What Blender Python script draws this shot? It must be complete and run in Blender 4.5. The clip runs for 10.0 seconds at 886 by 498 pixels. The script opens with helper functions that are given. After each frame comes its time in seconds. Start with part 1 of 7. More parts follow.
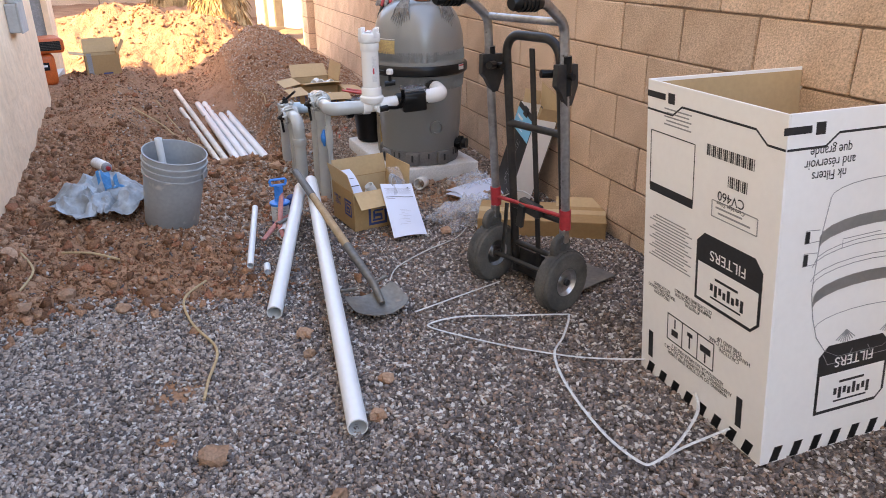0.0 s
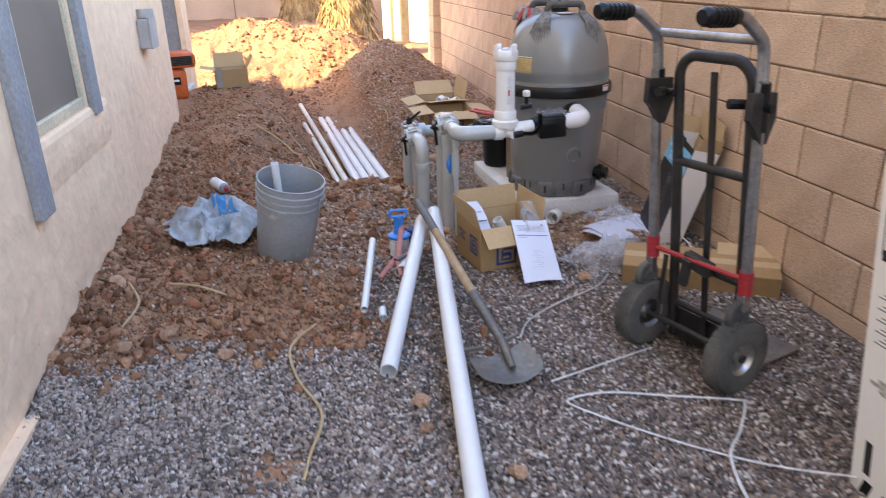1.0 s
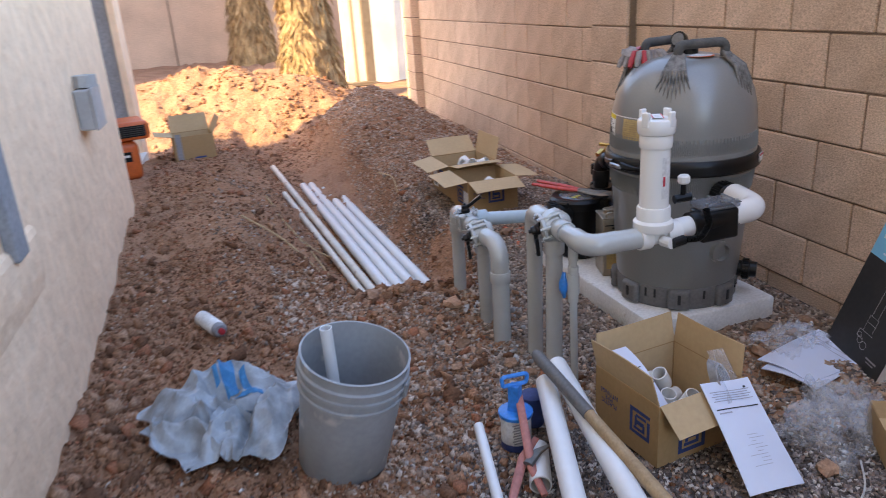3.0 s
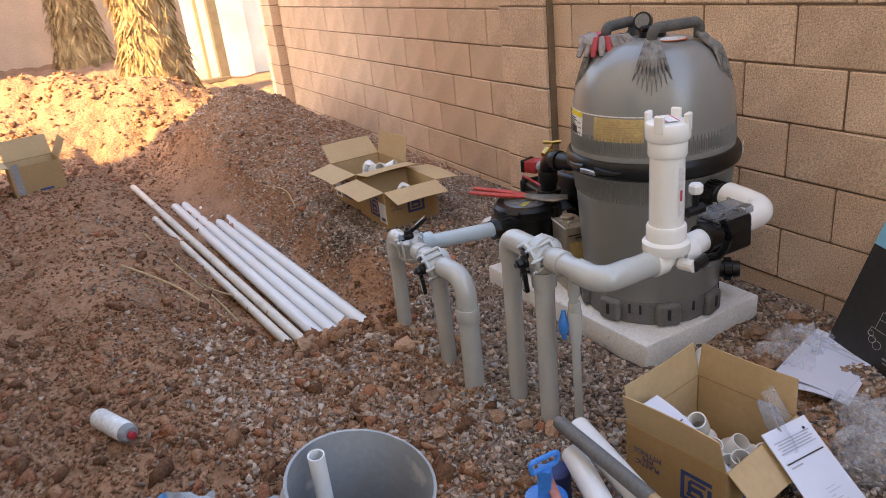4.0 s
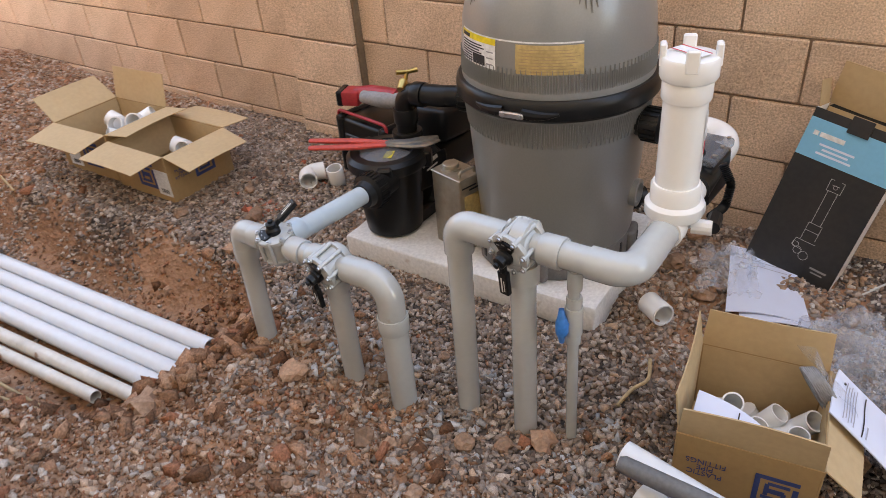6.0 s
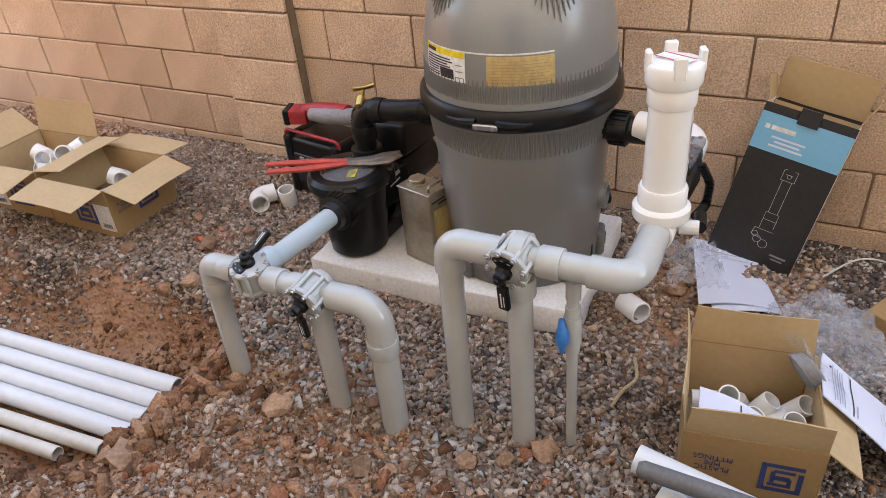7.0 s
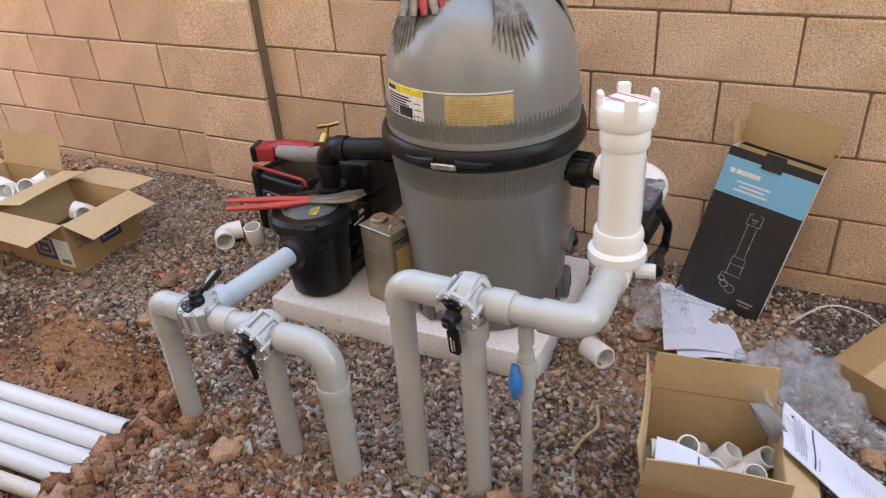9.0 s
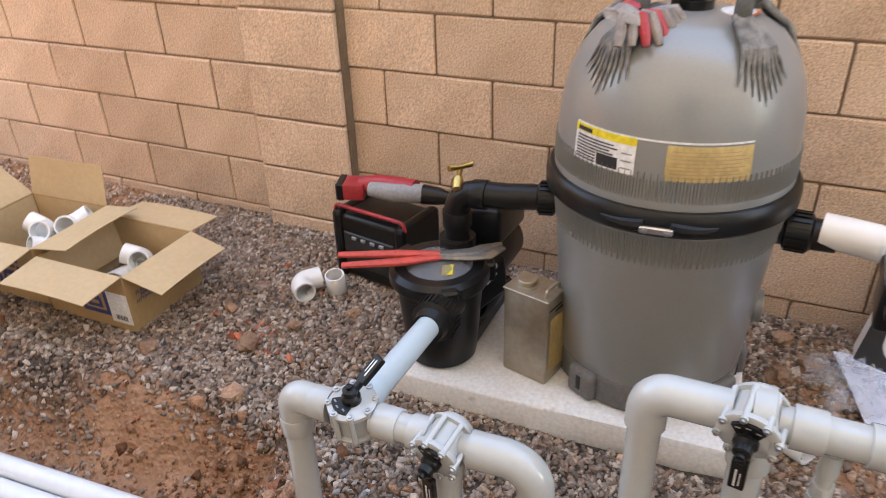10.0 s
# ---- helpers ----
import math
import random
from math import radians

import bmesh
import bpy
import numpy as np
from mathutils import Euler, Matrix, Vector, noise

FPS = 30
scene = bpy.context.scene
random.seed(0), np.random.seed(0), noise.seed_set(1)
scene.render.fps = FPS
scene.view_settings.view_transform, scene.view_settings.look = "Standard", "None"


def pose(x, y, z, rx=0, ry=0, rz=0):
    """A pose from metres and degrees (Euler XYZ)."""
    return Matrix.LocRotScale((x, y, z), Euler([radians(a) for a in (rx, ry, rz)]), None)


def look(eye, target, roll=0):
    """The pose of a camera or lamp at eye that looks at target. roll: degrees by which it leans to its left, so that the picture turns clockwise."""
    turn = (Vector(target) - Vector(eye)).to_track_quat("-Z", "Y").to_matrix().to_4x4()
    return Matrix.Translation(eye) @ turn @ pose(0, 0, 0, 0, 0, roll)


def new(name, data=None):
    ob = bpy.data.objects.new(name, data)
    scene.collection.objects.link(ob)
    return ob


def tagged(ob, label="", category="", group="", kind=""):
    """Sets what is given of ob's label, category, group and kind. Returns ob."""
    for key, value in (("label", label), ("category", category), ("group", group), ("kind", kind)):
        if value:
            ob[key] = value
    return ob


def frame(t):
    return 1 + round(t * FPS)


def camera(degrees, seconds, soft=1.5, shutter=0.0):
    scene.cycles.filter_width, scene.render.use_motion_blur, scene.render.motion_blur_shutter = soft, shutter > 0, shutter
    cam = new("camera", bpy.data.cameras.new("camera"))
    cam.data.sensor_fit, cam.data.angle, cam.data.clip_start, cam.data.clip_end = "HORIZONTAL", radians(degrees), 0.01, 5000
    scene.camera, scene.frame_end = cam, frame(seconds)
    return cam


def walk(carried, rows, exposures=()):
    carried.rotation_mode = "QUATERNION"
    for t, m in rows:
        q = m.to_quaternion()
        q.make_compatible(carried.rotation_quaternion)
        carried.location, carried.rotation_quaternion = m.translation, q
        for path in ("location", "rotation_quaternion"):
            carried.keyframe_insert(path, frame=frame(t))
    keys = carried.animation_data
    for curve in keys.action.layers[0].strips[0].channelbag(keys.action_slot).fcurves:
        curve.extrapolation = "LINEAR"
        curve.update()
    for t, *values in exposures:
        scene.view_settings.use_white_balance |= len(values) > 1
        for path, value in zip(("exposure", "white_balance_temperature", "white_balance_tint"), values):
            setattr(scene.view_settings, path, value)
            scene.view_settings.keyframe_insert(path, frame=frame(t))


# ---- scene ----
cam = camera(63.6, 10.0, soft=0.7, shutter=0.3)
PATH = [
    (0, (0.353, 0.698, 1.305), (0.992, 2.428, 0.531), -0.6),
    (0.5, (0.366, 0.853, 1.282), (0.934, 2.603, 0.498), -0.5),
    (1, (0.393, 1.134, 1.28), (0.738, 2.961, 0.543), -1.5),
    (1.5, (0.312, 1.439, 1.288), (0.603, 3.291, 0.59), -2.2),
    (2, (0.269, 1.771, 1.274), (0.574, 3.621, 0.58), -3.0),
    (2.5, (0.219, 2.131, 1.294), (0.5, 3.998, 0.636), -3.5),
    (3, (0.112, 2.494, 1.309), (0.605, 4.313, 0.638), -3.9),
    (3.2, (0.087, 2.617, 1.339), (0.694, 4.392, 0.647), -4.4),
    (4.3, (-0.028, 3.243, 1.353), (0.906, 4.827, 0.567), -5.5),
    (4.5, (-0.041, 3.336, 1.346), (0.989, 4.842, 0.528), -4.3),
    (5, (-0.052, 3.572, 1.337), (1.108, 4.909, 0.404), -5.5),
    (5.5, (-0.016, 3.787, 1.357), (1.202, 4.989, 0.322), -6.0),
    (6.8, (-0.098, 4.159, 1.417), (1.354, 4.977, 0.311), -4.7),
    (7, (-0.089, 4.147, 1.416), (1.356, 4.987, 0.317), -5.7),
    (7.5, (-0.077, 4.11, 1.419), (1.371, 4.974, 0.344), -7.1),
    (8, (-0.067, 4.094, 1.423), (1.386, 4.968, 0.362), -7.2),
    (8.5, (-0.03, 4.012, 1.41), (1.439, 4.88, 0.368), -6.3),
    (9, (-0.018, 4.091, 1.388), (1.496, 4.925, 0.382), -4.2),
    (9.1, (-0.021, 4.172, 1.387), (1.511, 4.978, 0.385), -3.3),
    (9.5, (-0.028, 4.552, 1.42), (1.625, 5.234, 0.524), -2.4),
    (10, (0.101, 4.735, 1.365), (1.672, 5.476, 0.374), -1.9),
]
walk(cam, [(t, look(eye, target, roll)) for t, eye, target, roll in PATH],
     exposures=[(0, 3.02, 7700, 16), (1.5, 2.94, 7150, 16), (3.0, 2.62, 7000, 16), (4.5, 2.85, 8700, 16), (7.5, 3.19, 8600, 15), (8.8, 3.20, 8500, 15), (10, 3.40, 8400, 14)])

# ---- world and light ----
SUN_AZ, SUN_EL = 72.0, 37.0      # the light travels 72 degrees from +y towards +x, from 37 degrees up
world = bpy.data.worlds.new("world")
scene.world = world
world.use_nodes = True
wn = world.node_tree.nodes
sky = wn.new("ShaderNodeTexSky")
sky.sky_type = "NISHITA"
sky.sun_disc = False
sky.dust_density = 1.2
sky.sun_elevation = radians(SUN_EL)
sky.sun_rotation = radians(180 + SUN_AZ)
wn["Background"].inputs["Strength"].default_value = 0.15
world.node_tree.links.new(sky.outputs[0], wn["Background"].inputs[0])
sun = new("sun", bpy.data.lights.new("sun", "SUN"))
sun.data.energy, sun.data.angle, sun.data.color = 2.5, radians(0.55), (1.0, 0.83, 0.46)
sd = Vector((math.sin(radians(SUN_AZ)) * math.cos(radians(SUN_EL)), math.cos(radians(SUN_AZ)) * math.cos(radians(SUN_EL)), -math.sin(radians(SUN_EL))))
sun.matrix_world = look((-6, -4, 9), Vector((-6, -4, 9)) + sd)


# ---- materials ----
def material(name, col, rough=0.7, metal=0.0, col2=None, scale=8.0, fine=90.0, bump=0.15, dist=0.004, island=0.0, thing=0.0, speck=None, spec=0.5, spots=0.0, vary=1.0, palette=None):
    """A surface with two scales of noise in colour and a fine relief. island, thing: value change from piece to piece."""
    m = bpy.data.materials.new(name)
    m.use_nodes = True
    nt = m.node_tree
    n, l = nt.nodes, nt.links
    b = n["Principled BSDF"]
    b.inputs["Roughness"].default_value, b.inputs["Metallic"].default_value = rough, metal
    b.inputs["Specular IOR Level"].default_value = spec
    tc = n.new("ShaderNodeTexCoord")
    big = n.new("ShaderNodeTexNoise")
    big.inputs["Scale"].default_value, big.inputs["Detail"].default_value = scale, 5
    small = n.new("ShaderNodeTexNoise")
    small.inputs["Scale"].default_value, small.inputs["Detail"].default_value = fine, 3
    for t in (big, small):
        l.new(tc.outputs["Object"], t.inputs["Vector"])
    ramp = n.new("ShaderNodeMapRange")
    ramp.inputs["From Min"].default_value, ramp.inputs["From Max"].default_value = 0.32, 0.68
    l.new(big.outputs["Fac"], ramp.inputs["Value"])
    mix = n.new("ShaderNodeMix")
    mix.data_type = "RGBA"
    c2 = col2 or tuple(c * 0.78 for c in col)
    mix.inputs["A"].default_value, mix.inputs["B"].default_value = (*col, 1), (*c2, 1)
    l.new(ramp.outputs[0], mix.inputs["Factor"])
    out = mix.outputs["Result"]
    r2 = n.new("ShaderNodeMapRange")
    r2.inputs["From Min"].default_value, r2.inputs["From Max"].default_value = 0.3, 0.7
    r2.inputs["To Min"].default_value, r2.inputs["To Max"].default_value = 1 - 0.16 * vary, 1 + 0.12 * vary
    l.new(small.outputs["Fac"], r2.inputs["Value"])
    value = r2.outputs[0]

    def times(a, bsock):
        k = n.new("ShaderNodeMath")
        k.operation = "MULTIPLY"
        l.new(a, k.inputs[0])
        l.new(bsock, k.inputs[1])
        return k.outputs[0]
    if island:
        g = n.new("ShaderNodeNewGeometry")
        r = n.new("ShaderNodeMapRange")
        r.inputs["To Min"].default_value, r.inputs["To Max"].default_value = 1 - island, 1 + island
        l.new(g.outputs["Random Per Island"], r.inputs["Value"])
        value = times(value, r.outputs[0])
    if thing:
        g = n.new("ShaderNodeObjectInfo")
        r = n.new("ShaderNodeMapRange")
        r.inputs["To Min"].default_value, r.inputs["To Max"].default_value = 1 - thing, 1 + thing
        l.new(g.outputs["Random"], r.inputs["Value"])
        value = times(value, r.outputs[0])
    if palette:
        g = n.new("ShaderNodeNewGeometry")
        cr = n.new("ShaderNodeValToRGB")
        cr.color_ramp.interpolation = "CONSTANT"
        while len(cr.color_ramp.elements) < len(palette):
            cr.color_ramp.elements.new(0.5)
        for i, c in enumerate(palette):
            e = cr.color_ramp.elements[i]
            e.position, e.color = i / len(palette), (*c, 1)
        l.new(g.outputs["Random Per Island"], cr.inputs[0])
        mp = n.new("ShaderNodeMix")
        mp.data_type = "RGBA"
        mp.inputs["Factor"].default_value = 0.8
        l.new(out, mp.inputs["A"])
        l.new(cr.outputs[0], mp.inputs["B"])
        out = mp.outputs["Result"]
    hsv = n.new("ShaderNodeHueSaturation")
    l.new(value, hsv.inputs["Value"])
    l.new(out, hsv.inputs["Color"])
    out = hsv.outputs[0]
    if speck:
        v = n.new("ShaderNodeTexNoise")
        v.inputs["Scale"].default_value, v.inputs["Detail"].default_value = speck[1], 4
        l.new(tc.outputs["Object"], v.inputs["Vector"])
        r = n.new("ShaderNodeMapRange")
        r.inputs["From Min"].default_value, r.inputs["From Max"].default_value = speck[2], speck[2] + 0.06
        l.new(v.outputs["Fac"], r.inputs["Value"])
        mx = n.new("ShaderNodeMix")
        mx.data_type = "RGBA"
        l.new(r.outputs[0], mx.inputs["Factor"])
        l.new(out, mx.inputs["A"])
        mx.inputs["B"].default_value = (*speck[0], 1)
        out = mx.outputs["Result"]
    l.new(out, b.inputs["Base Color"])
    if bump:
        bp = n.new("ShaderNodeBump")
        bp.inputs["Strength"].default_value, bp.inputs["Distance"].default_value = bump, dist
        if spots:
            vo = n.new("ShaderNodeTexVoronoi")
            vo.inputs["Scale"].default_value = spots
            l.new(tc.outputs["Object"], vo.inputs["Vector"])
            ad = n.new("ShaderNodeMath")
            l.new(small.outputs["Fac"], ad.inputs[0])
            l.new(vo.outputs["Distance"], ad.inputs[1])
            l.new(ad.outputs[0], bp.inputs["Height"])
        else:
            l.new(small.outputs["Fac"], bp.inputs["Height"])
        l.new(bp.outputs[0], b.inputs["Normal"])
    return m


BLOCK = material("split_block", (0.67, 0.49, 0.36), 0.95, col2=(0.56, 0.40, 0.285), scale=5, fine=170, bump=0.65, dist=0.005, thing=0.11, speck=((0.27, 0.18, 0.125), 130, 0.66), spec=0.2, vary=2.0)
MORTAR = material("mortar", (0.27, 0.19, 0.14), 0.95, fine=200, bump=0.5, spec=0.2)
STUCCO = material("stucco", (0.95, 0.69, 0.475), 0.95, col2=(0.86, 0.61, 0.41), scale=3.0, fine=13, bump=0.6, dist=0.02, speck=((0.72, 0.52, 0.36), 30, 0.68), spec=0.2, vary=0.5)
GREYTRIM = material("grey_trim_paint", (0.33, 0.325, 0.33), 0.85, scale=6, fine=70, bump=0.4, speck=((0.5, 0.45, 0.38), 14, 0.67), spec=0.3)
FARWALL = material("far_wall_paint", (0.70, 0.48, 0.34), 0.95, scale=2, fine=60, bump=0.3, spec=0.2)
WHITEWALL = material("white_wall_paint", (0.80, 0.74, 0.63), 0.95, scale=2, fine=60, bump=0.3, spec=0.2, vary=0.3)
SCREEN = material("insect_screen", (0.25, 0.195, 0.15), 0.8, scale=2, fine=300, bump=0.2)
VINYL = material("window_vinyl", (0.72, 0.61, 0.43), 0.5, scale=4, fine=60, bump=0.05)
VINYLGREY = material("box_plastic", (0.46, 0.44, 0.42), 0.6, scale=6, fine=60, bump=0.05, vary=0.4)
GRAVEL = material("gravel_stone", (0.32, 0.27, 0.25), 0.9, col2=(0.22, 0.18, 0.16), scale=3.5, fine=260, bump=0.35, dist=0.002, island=0.25, spec=0.3, vary=1.6,
                  palette=((0.16, 0.13, 0.118), (0.29, 0.235, 0.205), (0.105, 0.085, 0.077), (0.39, 0.33, 0.295), (0.19, 0.15, 0.135), (0.30, 0.20, 0.145), (0.065, 0.055, 0.055), (0.56, 0.52, 0.48)))
# paler copy of the gravel, for ground that gets more light
LITGRAVEL = material("lit_gravel_stone", (0.47, 0.39, 0.335), 0.92, col2=(0.34, 0.27, 0.225), scale=3.5, fine=260, bump=0.35, dist=0.002, island=0.3, spec=0.3, vary=1.4)
GRAVELDUST = material("dusty_gravel_stone", (0.33, 0.258, 0.215), 0.92, col2=(0.24, 0.165, 0.125), scale=3.5, fine=260, bump=0.35, dist=0.002, island=0.25, spec=0.3, vary=1.4,
                      palette=((0.245, 0.175, 0.132), (0.33, 0.245, 0.19), (0.13, 0.094, 0.073), (0.39, 0.31, 0.25), (0.31, 0.19, 0.125), (0.265, 0.195, 0.15), (0.46, 0.375, 0.305)))
CLOD = material("soil_clod", (0.38, 0.20, 0.115), 0.97, col2=(0.24, 0.115, 0.062), scale=2.6, vary=2.6, fine=150, bump=0.7, dist=0.004, island=0.22, spec=0.1,
                palette=((0.41, 0.218, 0.13), (0.28, 0.138, 0.077), (0.48, 0.285, 0.18), (0.36, 0.145, 0.082), (0.15, 0.072, 0.042), (0.11, 0.053, 0.031), (0.40, 0.22, 0.135), (0.30, 0.16, 0.095)))
ROCK = material("rock", (0.42, 0.265, 0.175), 0.95, col2=(0.27, 0.15, 0.095), scale=14, fine=110, bump=0.6, dist=0.004, thing=0.35, spec=0.2, vary=1.8)
PVC = material("white_pvc", (0.74, 0.75, 0.76), 0.3, col2=(0.69, 0.69, 0.68), scale=3, fine=40, bump=0.02, speck=((0.62, 0.55, 0.48), 24, 0.75), vary=0.15)
SOILEDPVC = material("soiled_cream_pvc", (0.74, 0.70, 0.63), 0.4, col2=(0.62, 0.55, 0.45), scale=6, fine=40, bump=0.03, speck=((0.36, 0.22, 0.14), 18, 0.66), vary=0.4)
PVCNEW = material("new_white_pvc", (0.79, 0.785, 0.765), 0.26, col2=(0.77, 0.76, 0.735), scale=5, fine=40, bump=0.0, vary=0.05)
GREYPVC = material("painted_grey_pvc", (0.475, 0.495, 0.485), 0.15, col2=(0.415, 0.425, 0.41), scale=5, fine=60, bump=0.02, speck=((0.38, 0.34, 0.29), 16, 0.73), vary=0.12, spec=0.9)
PIPEIN = material("pipe_bore", (0.25, 0.23, 0.21), 0.7)
TANK = material("grey_tank_plastic", (0.215, 0.22, 0.215), 0.28, spec=1.0, col2=(0.19, 0.188, 0.178), scale=3, fine=200, bump=0.05, dist=0.001, vary=0.3)
TANKDARK = material("dark_dusty_tank_plastic", (0.16, 0.155, 0.15), 0.6, scale=5, fine=100, bump=0.15)
BLACK = material("black_plastic", (0.0065, 0.0065, 0.007), 0.3, col2=(0.012, 0.0115, 0.011), scale=9, fine=120, bump=0.05, vary=0.4, spec=0.27)
RUBBER = material("tyre_rubber", (0.045, 0.044, 0.043), 0.8, col2=(0.12, 0.112, 0.10), scale=9, fine=120, bump=0.2)
BLACKSTEEL = material("worn_black_steel", (0.022, 0.022, 0.024), 0.45, metal=0.3, col2=(0.05, 0.045, 0.04), scale=12, fine=90, bump=0.1)
STEEL = material("scuffed_bright_steel", (0.46, 0.46, 0.47), 0.34, metal=0.9, col2=(0.30, 0.29, 0.28), scale=14, fine=70, bump=0.1, speck=((0.12, 0.11, 0.10), 26, 0.66))
ZINC = material("zinc_plate", (0.55, 0.55, 0.56), 0.3, metal=1.0, scale=20, bump=0.05)
REDPAINT = material("red_paint", (0.42, 0.03, 0.04), 0.45, col2=(0.33, 0.025, 0.03), scale=16, fine=90, bump=0.08)
REDGRIP = material("red_grip_vinyl", (0.55, 0.06, 0.04), 0.5, col2=(0.45, 0.05, 0.035), scale=16, fine=90, bump=0.08)
PINKGRIP = material("worn_pink_grip", (0.50, 0.20, 0.17), 0.6, col2=(0.40, 0.15, 0.12), scale=18, fine=90, bump=0.08)
CARD = material("brown_cardboard", (0.385, 0.25, 0.122), 0.8, col2=(0.35, 0.222, 0.106), scale=4, fine=60, bump=0.08, spec=0.25, vary=0.4)
CARDIN = material("cardboard_inside", (0.53, 0.385, 0.225), 0.85, col2=(0.48, 0.34, 0.19), scale=3, fine=60, bump=0.06, spec=0.2, vary=0.3)
CARDWHITE = material("white_card", (0.85, 0.835, 0.815), 0.45, col2=(0.82, 0.80, 0.78), scale=1.5, fine=50, bump=0.04, spec=0.35, vary=0.1)
INK = material("black_ink", (0.018, 0.018, 0.02), 0.6, bump=0)
INKGREY = material("grey_ink", (0.30, 0.30, 0.31), 0.7, bump=0)
BLUEINK = material("blue_ink", (0.025, 0.045, 0.16), 0.7, col2=(0.035, 0.06, 0.19), scale=20, bump=0)
PAPER = material("white_paper", (0.66, 0.71, 0.85), 0.6, col2=(0.62, 0.67, 0.80), scale=3, fine=20, bump=0.02, vary=0.1)
PRINT = material("grey_print", (0.42, 0.43, 0.50), 0.8, bump=0)
BLACKCARD = material("black_box_print", (0.018, 0.018, 0.019), 0.5, col2=(0.028, 0.026, 0.025), scale=7, fine=60, bump=0.05)
BLUECARD = material("light_blue_print", (0.17, 0.47, 0.68), 0.5, col2=(0.165, 0.46, 0.67), vary=0.2, scale=6, bump=0.02)
CONCRETE = material("slab_concrete", (0.76, 0.755, 0.74), 0.9, col2=(0.65, 0.63, 0.60), scale=6, fine=90, bump=0.3, speck=((0.42, 0.32, 0.25), 9, 0.69), spec=0.25, vary=0.7)
BUCKET = material("grey_bucket_plastic", (0.33, 0.345, 0.36), 0.42, col2=(0.255, 0.262, 0.265), scale=4, fine=60, bump=0.05, speck=((0.50, 0.475, 0.45), 8, 0.62), vary=0.4)
CLOTH = material("dirty_grey_bag", (0.40, 0.445, 0.49), 0.65, col2=(0.20, 0.205, 0.205), scale=14, fine=110, bump=0.25, vary=0.6)
BAGBLUE = material("blue_bag_print", (0.04, 0.22, 0.45), 0.7, scale=30, bump=0.1)
BLUE = material("blue_plastic", (0.025, 0.24, 0.72), 0.35, scale=12, bump=0.03)
TIN = material("tin_can", (0.42, 0.375, 0.31), 0.33, metal=0.7, col2=(0.30, 0.25, 0.18), scale=10, fine=60, bump=0.06, vary=0.6)
BRASS = material("brass", (0.62, 0.42, 0.14), 0.3, metal=1.0, scale=20, bump=0.05)
WOOD = material("ash_handle", (0.42, 0.29, 0.16), 0.6, col2=(0.33, 0.22, 0.115), scale=24, fine=140, bump=0.15)
WOODGREY = material("weathered_wood", (0.20, 0.14, 0.09), 0.85, scale=12, fine=120, bump=0.25)
BLADE = material("shovel_steel", (0.15, 0.145, 0.14), 0.55, metal=0.7, col2=(0.23, 0.21, 0.18), scale=10, fine=60, bump=0.15, speck=((0.30, 0.24, 0.19), 16, 0.62))
ORANGE = material("orange_plastic", (0.66, 0.13, 0.025), 0.45, scale=8, bump=0.04)
YELLOW = material("yellow_label", (0.80, 0.62, 0.03), 0.5, bump=0)
GOLDLABEL = material("gold_label", (0.55, 0.40, 0.17), 0.4, scale=12, bump=0)
WHITELABEL = material("white_label", (0.78, 0.78, 0.77), 0.5, bump=0)
REDLABEL = material("red_label", (0.65, 0.06, 0.08), 0.5, bump=0)
STRAP = material("white_strap", (0.62, 0.62, 0.61), 0.4, scale=20, fine=100, bump=0.05)
ROOT = material("dry_root", (0.52, 0.37, 0.20), 0.85, scale=30, bump=0.2)
BARK = material("palm_bark", (0.46, 0.32, 0.17), 0.95, col2=(0.27, 0.17, 0.085), scale=7, fine=60, bump=0.6, island=0.45, spec=0.15)
GLOVE = material("glove_knit", (0.34, 0.30, 0.27), 0.9, col2=(0.20, 0.17, 0.16), scale=30, fine=300, bump=0.4)


def clear(name, tint, rough, mixin):
    """Thin clear plastic: part see-through, part gloss."""
    m = bpy.data.materials.new(name)
    m.use_nodes = True
    n, l = m.node_tree.nodes, m.node_tree.links
    b = n["Principled BSDF"]
    b.inputs["Base Color"].default_value, b.inputs["Roughness"].default_value = (*tint, 1), rough
    t = n.new("ShaderNodeBsdfTransparent")
    t.inputs["Color"].default_value = (0.96, 0.97, 0.98, 1)
    mx = n.new("ShaderNodeMixShader")
    no = n.new("ShaderNodeTexNoise")
    no.inputs["Scale"].default_value = 7
    r = n.new("ShaderNodeMapRange")
    r.inputs["To Min"].default_value, r.inputs["To Max"].default_value = mixin - 0.2, mixin + 0.2
    l.new(no.outputs["Fac"], r.inputs["Value"])
    l.new(r.outputs[0], mx.inputs[0])
    l.new(t.outputs[0], mx.inputs[1])
    l.new(b.outputs[0], mx.inputs[2])
    l.new(mx.outputs[0], n["Material Output"].inputs[0])
    return m


FILM = clear("clear_film", (0.82, 0.85, 0.92), 0.10, 0.23)
LENS = clear("smoked_lid", (0.20, 0.21, 0.23), 0.05, 0.5)


